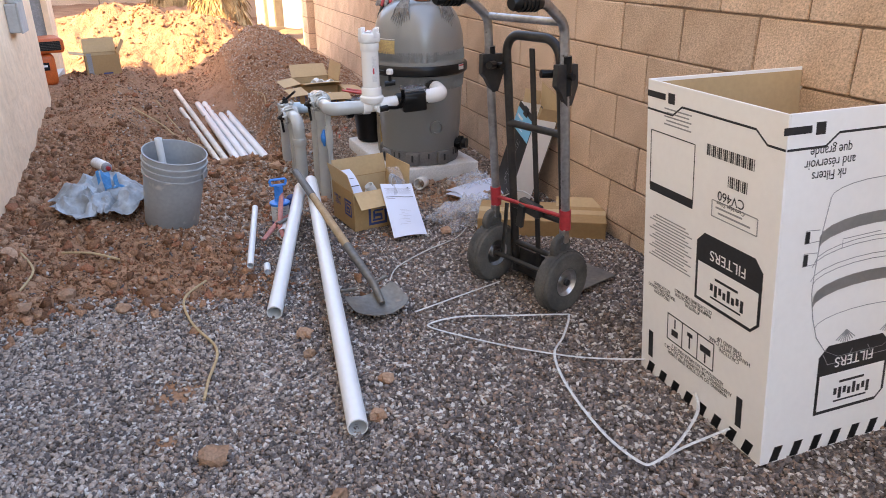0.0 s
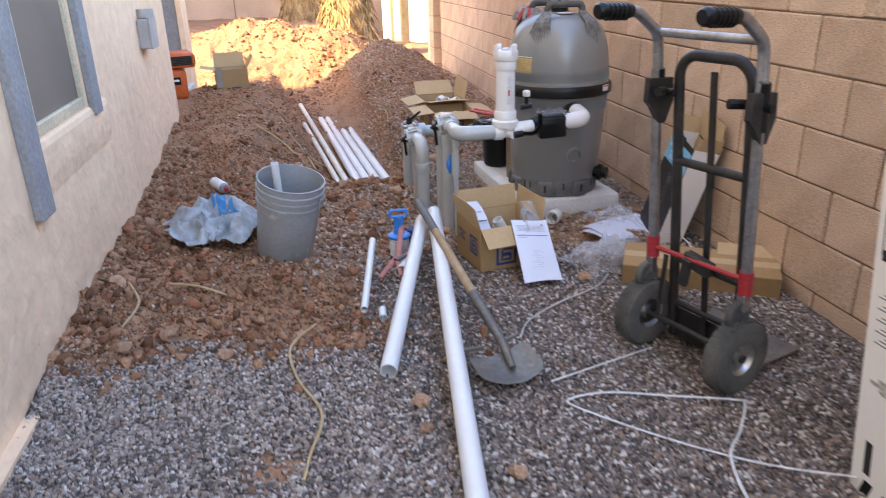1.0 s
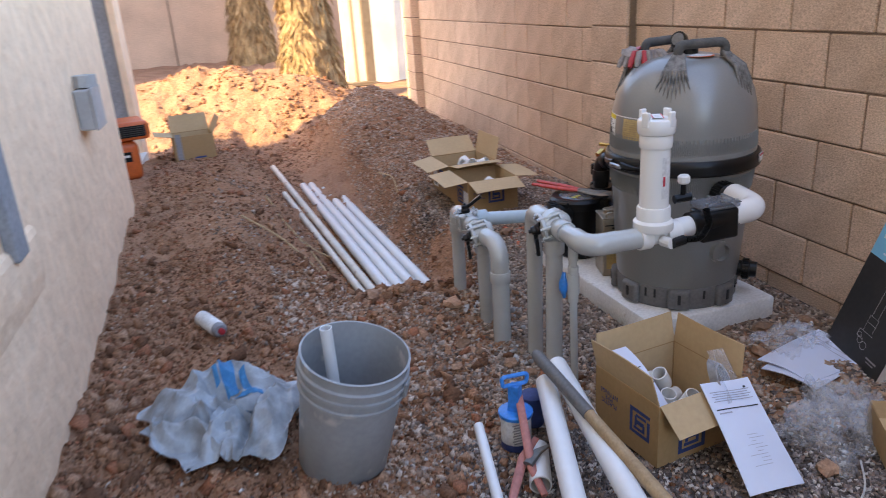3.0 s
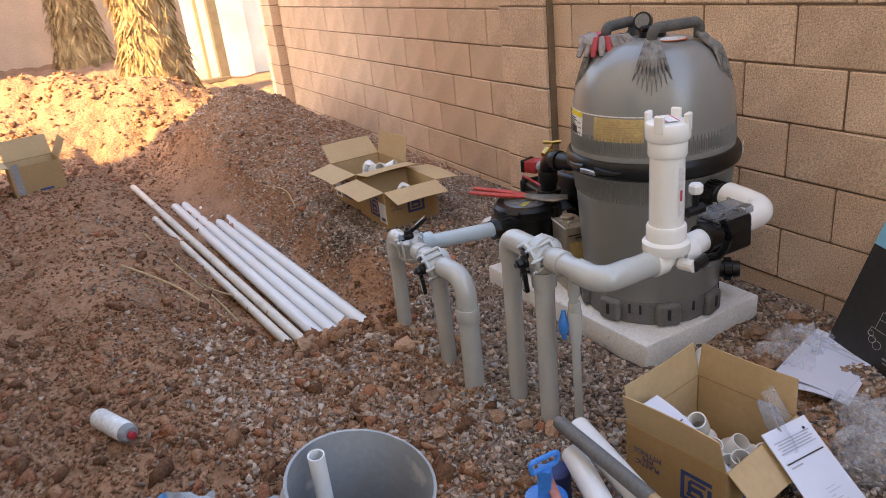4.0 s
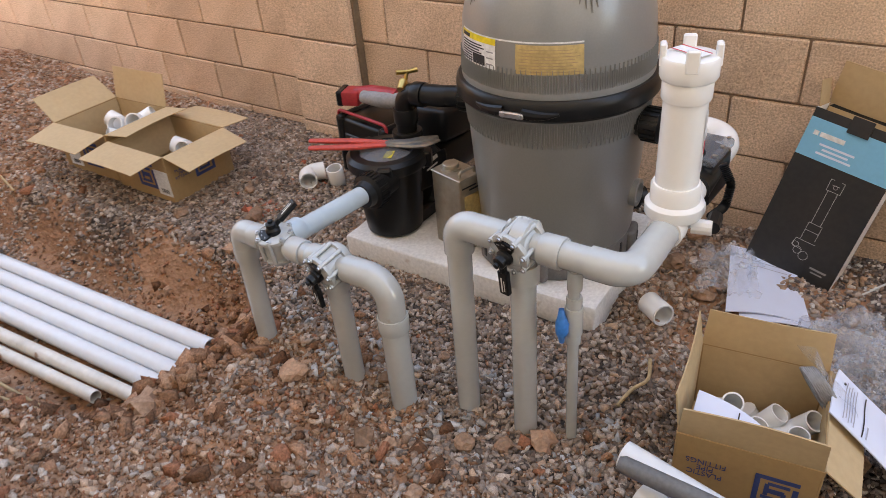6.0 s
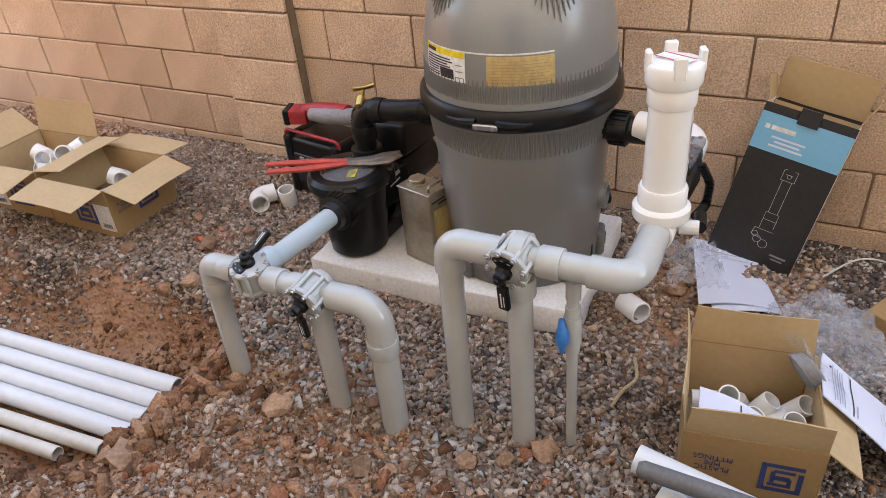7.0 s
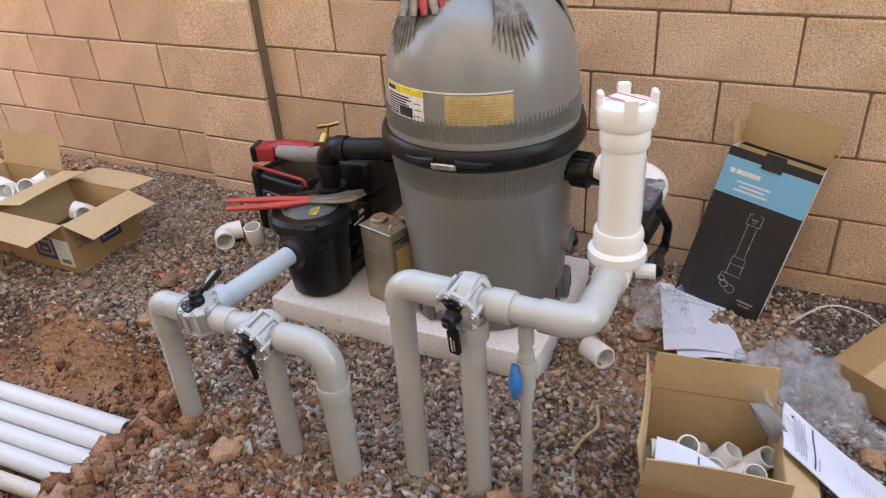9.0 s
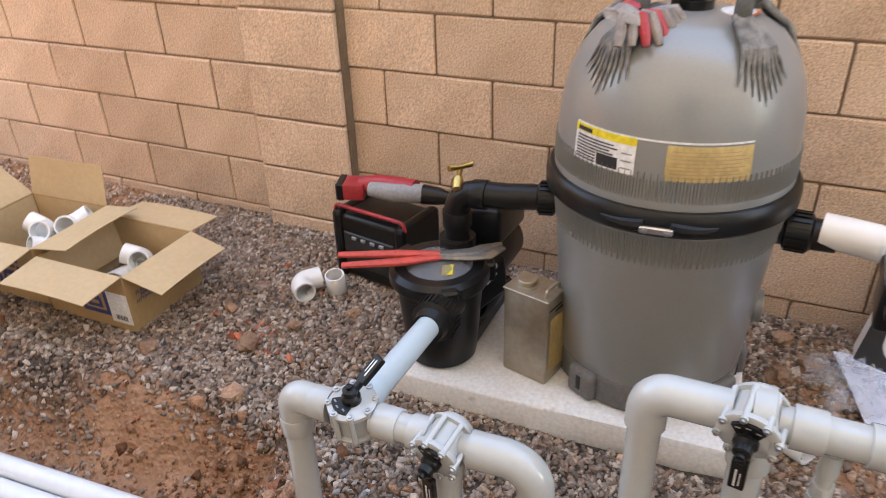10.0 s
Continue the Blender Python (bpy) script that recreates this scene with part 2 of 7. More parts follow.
def soil_material():
    """Ground sheet: gravel fines, darkened as shade between stones, and bare soil, by the sheet's own soil layer."""
    m = bpy.data.materials.new("ground_soil")
    m.use_nodes = True
    n, l = m.node_tree.nodes, m.node_tree.links
    b = n["Principled BSDF"]
    b.inputs["Roughness"].default_value, b.inputs["Specular IOR Level"].default_value = 0.97, 0.15
    tc = n.new("ShaderNodeTexCoord")

    def noise_of(scale, detail=6):
        t = n.new("ShaderNodeTexNoise")
        t.inputs["Scale"].default_value, t.inputs["Detail"].default_value = scale, detail
        l.new(tc.outputs["Object"], t.inputs["Vector"])
        return t.outputs["Fac"]

    def mix_of(fac, a, c):
        x = n.new("ShaderNodeMix")
        x.data_type = "RGBA"
        l.new(fac, x.inputs["Factor"])
        for s, v in (("A", a), ("B", c)):
            if isinstance(v, tuple):
                x.inputs[s].default_value = (*v, 1)
            else:
                l.new(v, x.inputs[s])
        return x.outputs["Result"]

    def range_of(v, lo, hi):
        r = n.new("ShaderNodeMapRange")
        r.inputs["From Min"].default_value, r.inputs["From Max"].default_value = lo, hi
        l.new(v, r.inputs["Value"])
        return r.outputs[0]
    vor = n.new("ShaderNodeTexVoronoi")
    vor.inputs["Scale"].default_value = 65
    l.new(tc.outputs["Object"], vor.inputs["Vector"])
    # very dark fines: the shade in gaps between stones is put into the colour
    stones = mix_of(range_of(noise_of(70), 0.35, 0.65), (0.045, 0.034, 0.028), (0.11, 0.085, 0.07))
    soil = mix_of(range_of(noise_of(4), 0.3, 0.7), (0.41, 0.217, 0.128), (0.18, 0.088, 0.05))
    soil = mix_of(range_of(noise_of(45), 0.3, 0.75), soil, (0.40, 0.225, 0.135))
    at = n.new("ShaderNodeAttribute")
    at.attribute_name = "soil"
    ad = n.new("ShaderNodeMath")
    l.new(at.outputs["Fac"], ad.inputs[0])
    l.new(noise_of(14), ad.inputs[1])
    l.new(mix_of(range_of(ad.outputs[0], 0.85, 1.15), stones, soil), b.inputs["Base Color"])
    h = n.new("ShaderNodeMath")
    l.new(noise_of(30, 10), h.inputs[0])
    damp = n.new("ShaderNodeMath")
    damp.operation = "MULTIPLY"
    damp.inputs[1].default_value = 0.3
    l.new(vor.outputs["Distance"], damp.inputs[0])
    l.new(damp.outputs[0], h.inputs[1])
    bp = n.new("ShaderNodeBump")
    bp.inputs["Strength"].default_value, bp.inputs["Distance"].default_value = 0.9, 0.022
    l.new(h.outputs[0], bp.inputs["Height"])
    l.new(bp.outputs[0], b.inputs["Normal"])
    return m


SOIL = soil_material()
DUSTRIB = material("dusty_handle_rib", (0.25, 0.235, 0.215), 0.8, col2=(0.09, 0.085, 0.08), scale=40, fine=120, bump=0.1)
BLUEPVC = material("pale_blue_pvc", (0.47, 0.57, 0.62), 0.2, col2=(0.44, 0.52, 0.56), scale=5, fine=60, bump=0.02, speck=((0.42, 0.37, 0.31), 16, 0.76), vary=0.12)
DUSTSTONE = material("soil_dusted_stone", (0.42, 0.29, 0.21), 0.95, col2=(0.33, 0.21, 0.145), scale=3.5, fine=240, bump=0.4, dist=0.002, island=0.2, spec=0.2, vary=1.6,
                     palette=((0.47, 0.325, 0.235), (0.40, 0.26, 0.18), (0.53, 0.405, 0.315), (0.29, 0.18, 0.12), (0.44, 0.365, 0.31), (0.58, 0.47, 0.385), (0.49, 0.32, 0.215)))
MARKED = material("paint_marked_stone", (0.52, 0.12, 0.06), 0.9, col2=(0.30, 0.15, 0.10), scale=9, fine=200, bump=0.3, island=0.5, spec=0.2)
PALESTONE = material("cement_dusted_stone", (0.46, 0.45, 0.44), 0.95, col2=(0.34, 0.32, 0.30), scale=9, fine=200, bump=0.3, island=0.4, spec=0.2)


# ---- mesh helpers ----
def part(name, bm, mat, parent=None, label="", smooth=False, m=None, bake=None):
    """Links a bmesh as one mesh object, under a thing or a part."""
    if bake is not None:
        bmesh.ops.transform(bm, matrix=bake, verts=bm.verts)
    me = bpy.data.meshes.new(name)
    bmesh.ops.recalc_face_normals(bm, faces=bm.faces)
    bm.to_mesh(me)
    bm.free()
    me.materials.append(mat)
    if smooth:
        me.polygons.foreach_set("use_smooth", [True] * len(me.polygons))
        me.set_sharp_from_angle(angle=radians(38))
    ob = new(name, me)
    if parent:
        ob.parent = parent
    if m is not None:
        ob.matrix_basis = m
    if label:
        ob["label"] = label
    return ob


def thing(name, m, label, category, group="", kind=""):
    return tagged_pose(new(name), m, label, category, group, kind)


def tagged_pose(ob, m, label, category, group="", kind=""):
    ob.matrix_basis = m
    return tagged(ob, label, category, group, kind)


def add_box(bm, size, m=None, bevel=0.0, seg=1):
    r = bmesh.ops.create_cube(bm, size=1.0)
    vs = r["verts"]
    bmesh.ops.scale(bm, vec=size, verts=vs)
    if bevel:
        es = list({e for v in vs for e in v.link_edges})
        g = bmesh.ops.bevel(bm, geom=es, offset=bevel, segments=seg, affect="EDGES", profile=0.5)
        vs = list({v for f in g["faces"] for v in f.verts} | {v for v in vs if v.is_valid})
    if m is not None:
        bmesh.ops.transform(bm, matrix=m, verts=vs)
    return bm


def boxm(size, m=None, bevel=0.0, seg=1):
    return add_box(bmesh.new(), size, m, bevel, seg)


def add_lathe(bm, prof, seg=32, m=None, close=False):
    """Turns a profile of (r, z) round z. close joins its last point to its first."""
    rings = []
    for r, z in prof:
        if r < 1e-5:
            rings.append([bm.verts.new((0, 0, z))])
        else:
            rings.append([bm.verts.new((r * math.cos(2 * math.pi * i / seg), r * math.sin(2 * math.pi * i / seg), z)) for i in range(seg)])
    pairs = list(zip(rings, rings[1:])) + ([(rings[-1], rings[0])] if close else [])
    for a, b in pairs:
        for i in range(seg):
            j = (i + 1) % seg
            if len(a) == 1 and len(b) == 1:
                continue
            if len(a) == 1:
                bm.faces.new((a[0], b[i], b[j]))
            elif len(b) == 1:
                bm.faces.new((a[i], a[j], b[0]))
            else:
                bm.faces.new((a[i], a[j], b[j], b[i]))
    if m is not None:
        bmesh.ops.transform(bm, matrix=m, verts=[v for r in rings for v in r])
    return bm


def lathe(prof, seg=32, m=None, close=False):
    return add_lathe(bmesh.new(), prof, seg, m, close)


def rounded(pts, radius, n=6):
    """A path with its corners turned into arcs."""
    pts = [Vector(p) for p in pts]
    out = [pts[0]]
    for a, b, c in zip(pts, pts[1:], pts[2:]):
        u, v = (a - b).normalized(), (c - b).normalized()
        ang = u.angle(v)
        if ang > math.pi - 0.02:
            out.append(b)
            continue
        d = min(radius / math.tan(ang / 2), (a - b).length * 0.49, (c - b).length * 0.49)
        rr = d * math.tan(ang / 2)
        centre = b + (u + v).normalized() * (rr / math.sin(ang / 2))
        p0, p1 = b + u * d - centre, b + v * d - centre
        for i in range(n + 1):
            out.append(centre + p0.normalized().slerp(p1.normalized(), i / n) * rr)
    out.append(pts[-1])
    return out


def add_tube(bm, pts, r, seg=14, cap=True, bore=0.0, flat=1.0):
    """A round bar or pipe along points. r: one radius or one for each point; bore: radius of an open hole; flat: squashes the section."""
    pts = [Vector(p) for p in pts]
    rs = list(r) if isinstance(r, (list, tuple)) else [r] * len(pts)
    tang = []
    for i in range(len(pts)):
        tang.append((pts[min(i + 1, len(pts) - 1)] - pts[max(i - 1, 0)]).normalized())
    up = Vector((0, 0, 1)) if abs(tang[0].z) < 0.9 else Vector((1, 0, 0))
    nrm = (up - tang[0] * up.dot(tang[0])).normalized()

    def ring(i, rad):
        b = tang[i].cross(nrms[i])
        return [bm.verts.new(pts[i] + nrms[i] * (rad * flat * math.cos(2 * math.pi * k / seg)) + b * (rad * math.sin(2 * math.pi * k / seg))) for k in range(seg)]
    nrms = [nrm]
    for i in range(1, len(pts)):
        nn = nrms[-1] - tang[i] * nrms[-1].dot(tang[i])
        nrms.append(nn.normalized())
    outer = [ring(i, rs[i]) for i in range(len(pts))]
    loops = list(outer)
    if bore:
        loops = [ring(i, bore) for i in reversed(range(len(pts)))]
        loops = outer + loops
        loops.append(outer[0])
    for a, b in zip(loops, loops[1:]):
        for k in range(seg):
            j = (k + 1) % seg
            bm.faces.new((a[k], a[j], b[j], b[k]))
    if cap and not bore:
        bm.faces.new(list(reversed(outer[0])))
        bm.faces.new(outer[-1])
    return bm


def tube(pts, r, seg=14, cap=True, bore=0.0, flat=1.0):
    return add_tube(bmesh.new(), pts, r, seg, cap, bore, flat)


def rod(a, b, r, seg=12, bore=0.0):
    return tube([a, b], r, seg, True, bore)


def sheet(nx, ny, fn, thick=0.0):
    """A grid of nx by ny cells; fn(u, v) gives the place. thick: depth along the sheet's normal."""
    bm = bmesh.new()
    g = [[bm.verts.new(fn(i / nx, j / ny)) for j in range(ny + 1)] for i in range(nx + 1)]
    for i in range(nx):
        for j in range(ny):
            bm.faces.new((g[i][j], g[i + 1][j], g[i + 1][j + 1], g[i][j + 1]))
    if thick:
        bm.normal_update()
        bmesh.ops.solidify(bm, geom=bm.faces[:], thickness=thick)
    return bm


def words(body, size, mat, parent, m, name="lettering", squeeze=1.0):
    """Letters as a thin mesh in the plane z = 0 of m, set from their left foot."""
    c = bpy.data.curves.new(name, "FONT")
    c.body, c.size, c.extrude, c.align_x = body, size, 0.0003, "CENTER"
    c.space_line = 0.85
    ob = bpy.data.objects.new(name, c)
    me = bpy.data.meshes.new_from_object(ob)
    bpy.data.objects.remove(ob)
    bpy.data.curves.remove(c)
    me.materials.clear()
    me.materials.append(mat)
    me.transform(m @ Matrix.Diagonal((squeeze, 1, 1, 1)))
    o = new(name, me)
    o.parent = parent
    return o


def plates(parent, name, mat, m, rects, thick=0.0006, label=""):
    """One part of flat printed bars: rects of (x, y, width, height) in the plane of m."""
    bm = bmesh.new()
    for x, y, w, h in rects:
        add_box(bm, (w, h, thick), Matrix.Translation((x, y, 0)))
    bmesh.ops.transform(bm, matrix=m, verts=bm.verts)
    return part(name, bm, mat, parent, label)


def poly_plate(pts, thick):
    bm = bmesh.new()
    f = bm.faces.new([bm.verts.new((x, y, 0)) for x, y in pts])
    r = bmesh.ops.extrude_face_region(bm, geom=[f])
    bmesh.ops.translate(bm, vec=(0, 0, thick), verts=[v for v in r["geom"] if isinstance(v, bmesh.types.BMVert)])
    return bm


def lump(rng, r, squash=0.75, sub=1, rough=0.35):
    """An uneven stone."""
    bm = bmesh.new()
    bmesh.ops.create_icosphere(bm, subdivisions=sub, radius=1.0)
    off = Vector((rng.uniform(-9, 9), rng.uniform(-9, 9), rng.uniform(-9, 9)))
    for v in bm.verts:
        k = 1 + rough * noise.noise(v.co * 1.3 + off) + rough * 0.5 * noise.noise(v.co * 3 + off)
        v.co = Vector((v.co.x * k, v.co.y * k, v.co.z * k * squash)) * r
    return bm


# ---- ground ----
def smooth(a, b, x):
    t = np.clip((np.asarray(x, float) - a) / (b - a), 0, 1)
    return t * t * (3 - 2 * t)


def fuzz(x, y, s, seed):
    """Smooth value noise in numpy, about -1 to 1."""
    x, y = np.asarray(x, float) * s + seed * 17.3, np.asarray(y, float) * s - seed * 9.1
    xi, yi = np.floor(x), np.floor(y)
    fx, fy = x - xi, y - yi
    fx, fy = fx * fx * (3 - 2 * fx), fy * fy * (3 - 2 * fy)

    def rnd(a, b):
        v = np.sin(a * 127.1 + b * 311.7 + seed * 74.7) * 43758.5453
        return (v - np.floor(v)) * 2 - 1
    return (rnd(xi, yi) * (1 - fx) + rnd(xi + 1, yi) * fx) * (1 - fy) + (rnd(xi, yi + 1) * (1 - fx) + rnd(xi + 1, yi + 1) * fx) * fy


def soil_share(x, y):
    """How far the ground is bare soil: 0 gravel, 1 soil."""
    x, y = np.asarray(x, float), np.asarray(y, float)
    edge = fuzz(x, y, 2.2, 3) * 0.22 + fuzz(x, y, 6, 4) * 0.1
    left = smooth(3.15, 3.5, y + edge) * (1 - smooth(0.45, 0.8, x + edge))
    far = smooth(5.0, 5.6, y + edge * 2) * (1 - smooth(1.0, 1.25, x + edge))
    mound = smooth(0.03, 0.16, mound_height(x, y) + edge * 0.12)
    pad = 0.82 * smooth(4.15, 4.5, y + edge) * (1 - smooth(0.92, 1.2, x + edge * 1.3 + 0.06 * fuzz(x, y, 14, 15)))
    pad2 = np.exp(-((x - 1.80) / 0.55) ** 2 - ((y - 4.30) / 0.42) ** 2) * 0.95
    past = np.maximum(smooth(9.3, 9.9, y), 0.7 * smooth(6.8, 7.4, y + edge))
    spot = 0.9 * np.exp(-((x - 0.225) / 0.13) ** 2 - ((y - 2.813) / 0.10) ** 2) + 0.75 * np.exp(-((x - 0.186) / 0.08) ** 2 - ((y - 2.541) / 0.06) ** 2)
    return np.clip(np.maximum.reduce([left, far, mound, pad, pad2, past, spot]), 0, 1)


def mound_height(x, y):
    return 0.5 * np.exp(-((x - 1.3) / 0.58) ** 2 - ((y - 9.2) / np.where(y < 9.2, 1.15, 0.8)) ** 2)


def ground_height(x, y):
    x, y = np.asarray(x, float), np.asarray(y, float)
    bank = np.interp(y, [3.1, 3.6, 4.5, 5.2, 6.0, 7.5, 8.6, 9.2], [0.0, 0.09, 0.095, 0.10, 0.19, 0.29, 0.22, 0.0])
    z = bank * (1 - smooth(-0.05, 0.6, x + fuzz(x, y, 1.5, 8) * 0.1))
    z = z + 0.06 * np.exp(-((x + 0.1) / 0.4) ** 2 - ((y - 6.6) / 0.8) ** 2)
    mid = 0.815 - 0.083 * (y - 5.7)
    trench = np.exp(-(np.abs(x - mid) / 0.36) ** 8) * smooth(5.60, 5.82, y) * (1 - smooth(10.2, 11.0, y))
    z = z * (1 - 0.8 * trench) - 0.205 * trench
    z = z + 0.05 * smooth(1.0, 1.15, x + fuzz(x, y, 3, 5) * 0.08) * smooth(5.8, 6.3, y) * (1 - smooth(1.7, 2.1, x))
    z = z + mound_height(x, y)
    z = z + 0.04 * np.exp(-((x - 0.24) / 0.30) ** 2 - ((y - 4.17) / 0.26) ** 2)
    z = z - 0.04 * np.exp(-((x - 1.02) / 0.3) ** 2 - ((y - 4.95) / 0.55) ** 2)
    heap = 0.55 * np.exp(-((x + 0.35) / 1.0) ** 2 - ((y - 11.9) / 0.75) ** 2) + 0.35 * np.exp(-((x - 0.9) / 0.7) ** 2 - ((y - 11.5) / 0.6) ** 2)
    z = z + heap * (1 + 0.25 * fuzz(x, y, 2.5, 12))
    z = z + 0.38 * smooth(12.2, 14.0, y) * (1 - smooth(0.9, 1.7, x)) * (1 - smooth(60, 200, np.abs(x) + np.abs(y)))
    near = 1 - smooth(15, 40, np.abs(x) + np.abs(y - 6))
    s = soil_share(x, y)
    z = z + near * (s * (0.028 * fuzz(x, y, 4, 1) + 0.02 * fuzz(x, y, 11, 2) + 0.013 * fuzz(x, y, 22, 6)) + (1 - s) * (0.007 * fuzz(x, y, 3, 7) + 0.004 * fuzz(x, y, 14, 9)))
    return z


def gz(x, y):
    return float(ground_height(x, y))


def build_ground():
    def steps(lo, hi, d, far):
        mid = np.arange(lo, hi + d / 2, d)
        out = [0.1 * 1.5 ** i for i in range(40)]
        out = np.cumsum(out)
        out = out[out < far]
        return np.concatenate([lo - out[::-1], mid, hi + out])
    xs, ys = steps(-0.8, 2.4, 0.022, 900), steps(1.0, 12.5, 0.028, 900)
    X, Y = np.meshgrid(xs, ys, indexing="ij")
    Z = ground_height(X, Y)
    co = np.stack([X, Y, Z], -1).reshape(-1, 3)
    nx, ny = len(xs), len(ys)
    i, j = np.meshgrid(np.arange(nx - 1), np.arange(ny - 1), indexing="ij")
    a = (i * ny + j).ravel()
    faces = np.stack([a, a + ny, a + ny + 1, a + 1], -1)
    me = mesh_from("ground", co, faces)
    me.polygons.foreach_set("use_smooth", np.ones(len(faces), bool))
    at = me.attributes.new("soil", "FLOAT", "POINT")
    at.data.foreach_set("value", soil_share(X, Y).ravel().astype(np.float32))
    me.materials.append(SOIL)
    tagged(new("ground", me), "brown soil and grey gravel ground with trench and banks", "ground", kind="structure")


def mesh_from(name, co, faces):
    """A mesh from arrays of places and of faces with one count of corners."""
    me = bpy.data.meshes.new(name)
    k = faces.shape[1]
    me.vertices.add(len(co))
    me.vertices.foreach_set("co", np.ascontiguousarray(co, np.float32).ravel())
    me.loops.add(faces.size)
    me.loops.foreach_set("vertex_index", np.ascontiguousarray(faces, np.int32).ravel())
    me.polygons.add(len(faces))
    me.polygons.foreach_set("loop_start", np.arange(0, faces.size, k, dtype=np.int32))
    me.update(calc_edges=True)
    me.validate()
    return me


def scatter(name, n, area, size, keep, mat, label, seed, squash=0.6, sink=0.3, power=1.0, chip=False):
    """Many uneven stones on the ground, as one mesh of stuff."""
    rng = np.random.default_rng(seed)
    bm = bmesh.new()
    if chip:
        bmesh.ops.create_cube(bm, size=1.25)
        bmesh.ops.triangulate(bm, faces=bm.faces[:])
    else:
        bmesh.ops.create_icosphere(bm, subdivisions=1, radius=1.0)
    base = np.array([v.co[:] for v in bm.verts])
    tri = np.array([[v.index for v in f.verts] for f in bm.faces])
    bm.free()
    x = rng.uniform(area[0], area[1], n)
    y = rng.uniform(area[2], area[3], n)
    ok = keep(x, y) > rng.uniform(0, 1, n)
    x, y = x[ok], y[ok]
    m = len(x)
    r = size[0] + (size[1] - size[0]) * rng.uniform(0, 1, m) ** power
    z = ground_height(x, y)
    v = base[None] * (1 + (0.0 if chip else 0.40) * rng.uniform(-1, 1, (m, len(base), 1))) + (0.42 if chip else 0.0) * rng.uniform(-1, 1, (m, len(base), 3))
    v = v * np.stack([rng.uniform(0.8, 1.5, m), rng.uniform(0.55, 0.9, m), squash * rng.uniform(0.7, 1.2, m)], -1)[:, None]
    tilt = rng.normal(0, 0.6 if chip else 0.35, m)
    c, s = np.cos(tilt)[:, None], np.sin(tilt)[:, None]
    v = np.stack([v[..., 0] * c - v[..., 2] * s, v[..., 1], v[..., 0] * s + v[..., 2] * c], -1)
    turn = rng.uniform(0, 6.283, m)
    c, s = np.cos(turn)[:, None], np.sin(turn)[:, None]
    v = np.stack([v[..., 0] * c - v[..., 1] * s, v[..., 0] * s + v[..., 1] * c, v[..., 2]], -1) * r[:, None, None]
    v = v + np.stack([x, y, z + r * squash * (1 - 2 * sink) * 0.6], -1)[:, None]
    faces = (tri[None] + (np.arange(m) * len(base))[:, None, None]).reshape(-1, 3)
    me = mesh_from(name, v.reshape(-1, 3), faces)
    me.materials.append(mat)
    return tagged(new(name, me), label, "gravel" if "gravel" in name else "soil", kind="stuff")


# ---- block wall ----
WALL_X, COURSE, HALF = 2.26, 0.203, 0.203
Z4, Y54 = 0.676, 4.54


def wall_core(name, size, centre, mat, label, category="wall"):
    return tagged(part(name, boxm(size), mat, m=Matrix.Translation(centre)), label, category, kind="structure")


def block_mesh(w, h, d, seed):
    """A concrete block whose face is a little uneven, with worn edges; its face looks to -x."""
    rng = random.Random(seed)
    bm = boxm((d, w, h), bevel=0.005)
    for v in bm.verts:
        if v.co.x < 0:
            v.co.x += rng.uniform(-0.0022, 0.0022)
            v.co.y += rng.uniform(-0.0012, 0.0012)
            v.co.z += rng.uniform(-0.0012, 0.0012)
    me = bpy.data.meshes.new("block")
    bm.to_mesh(me)
    bm.free()
    me.materials.append(BLOCK)
    return me


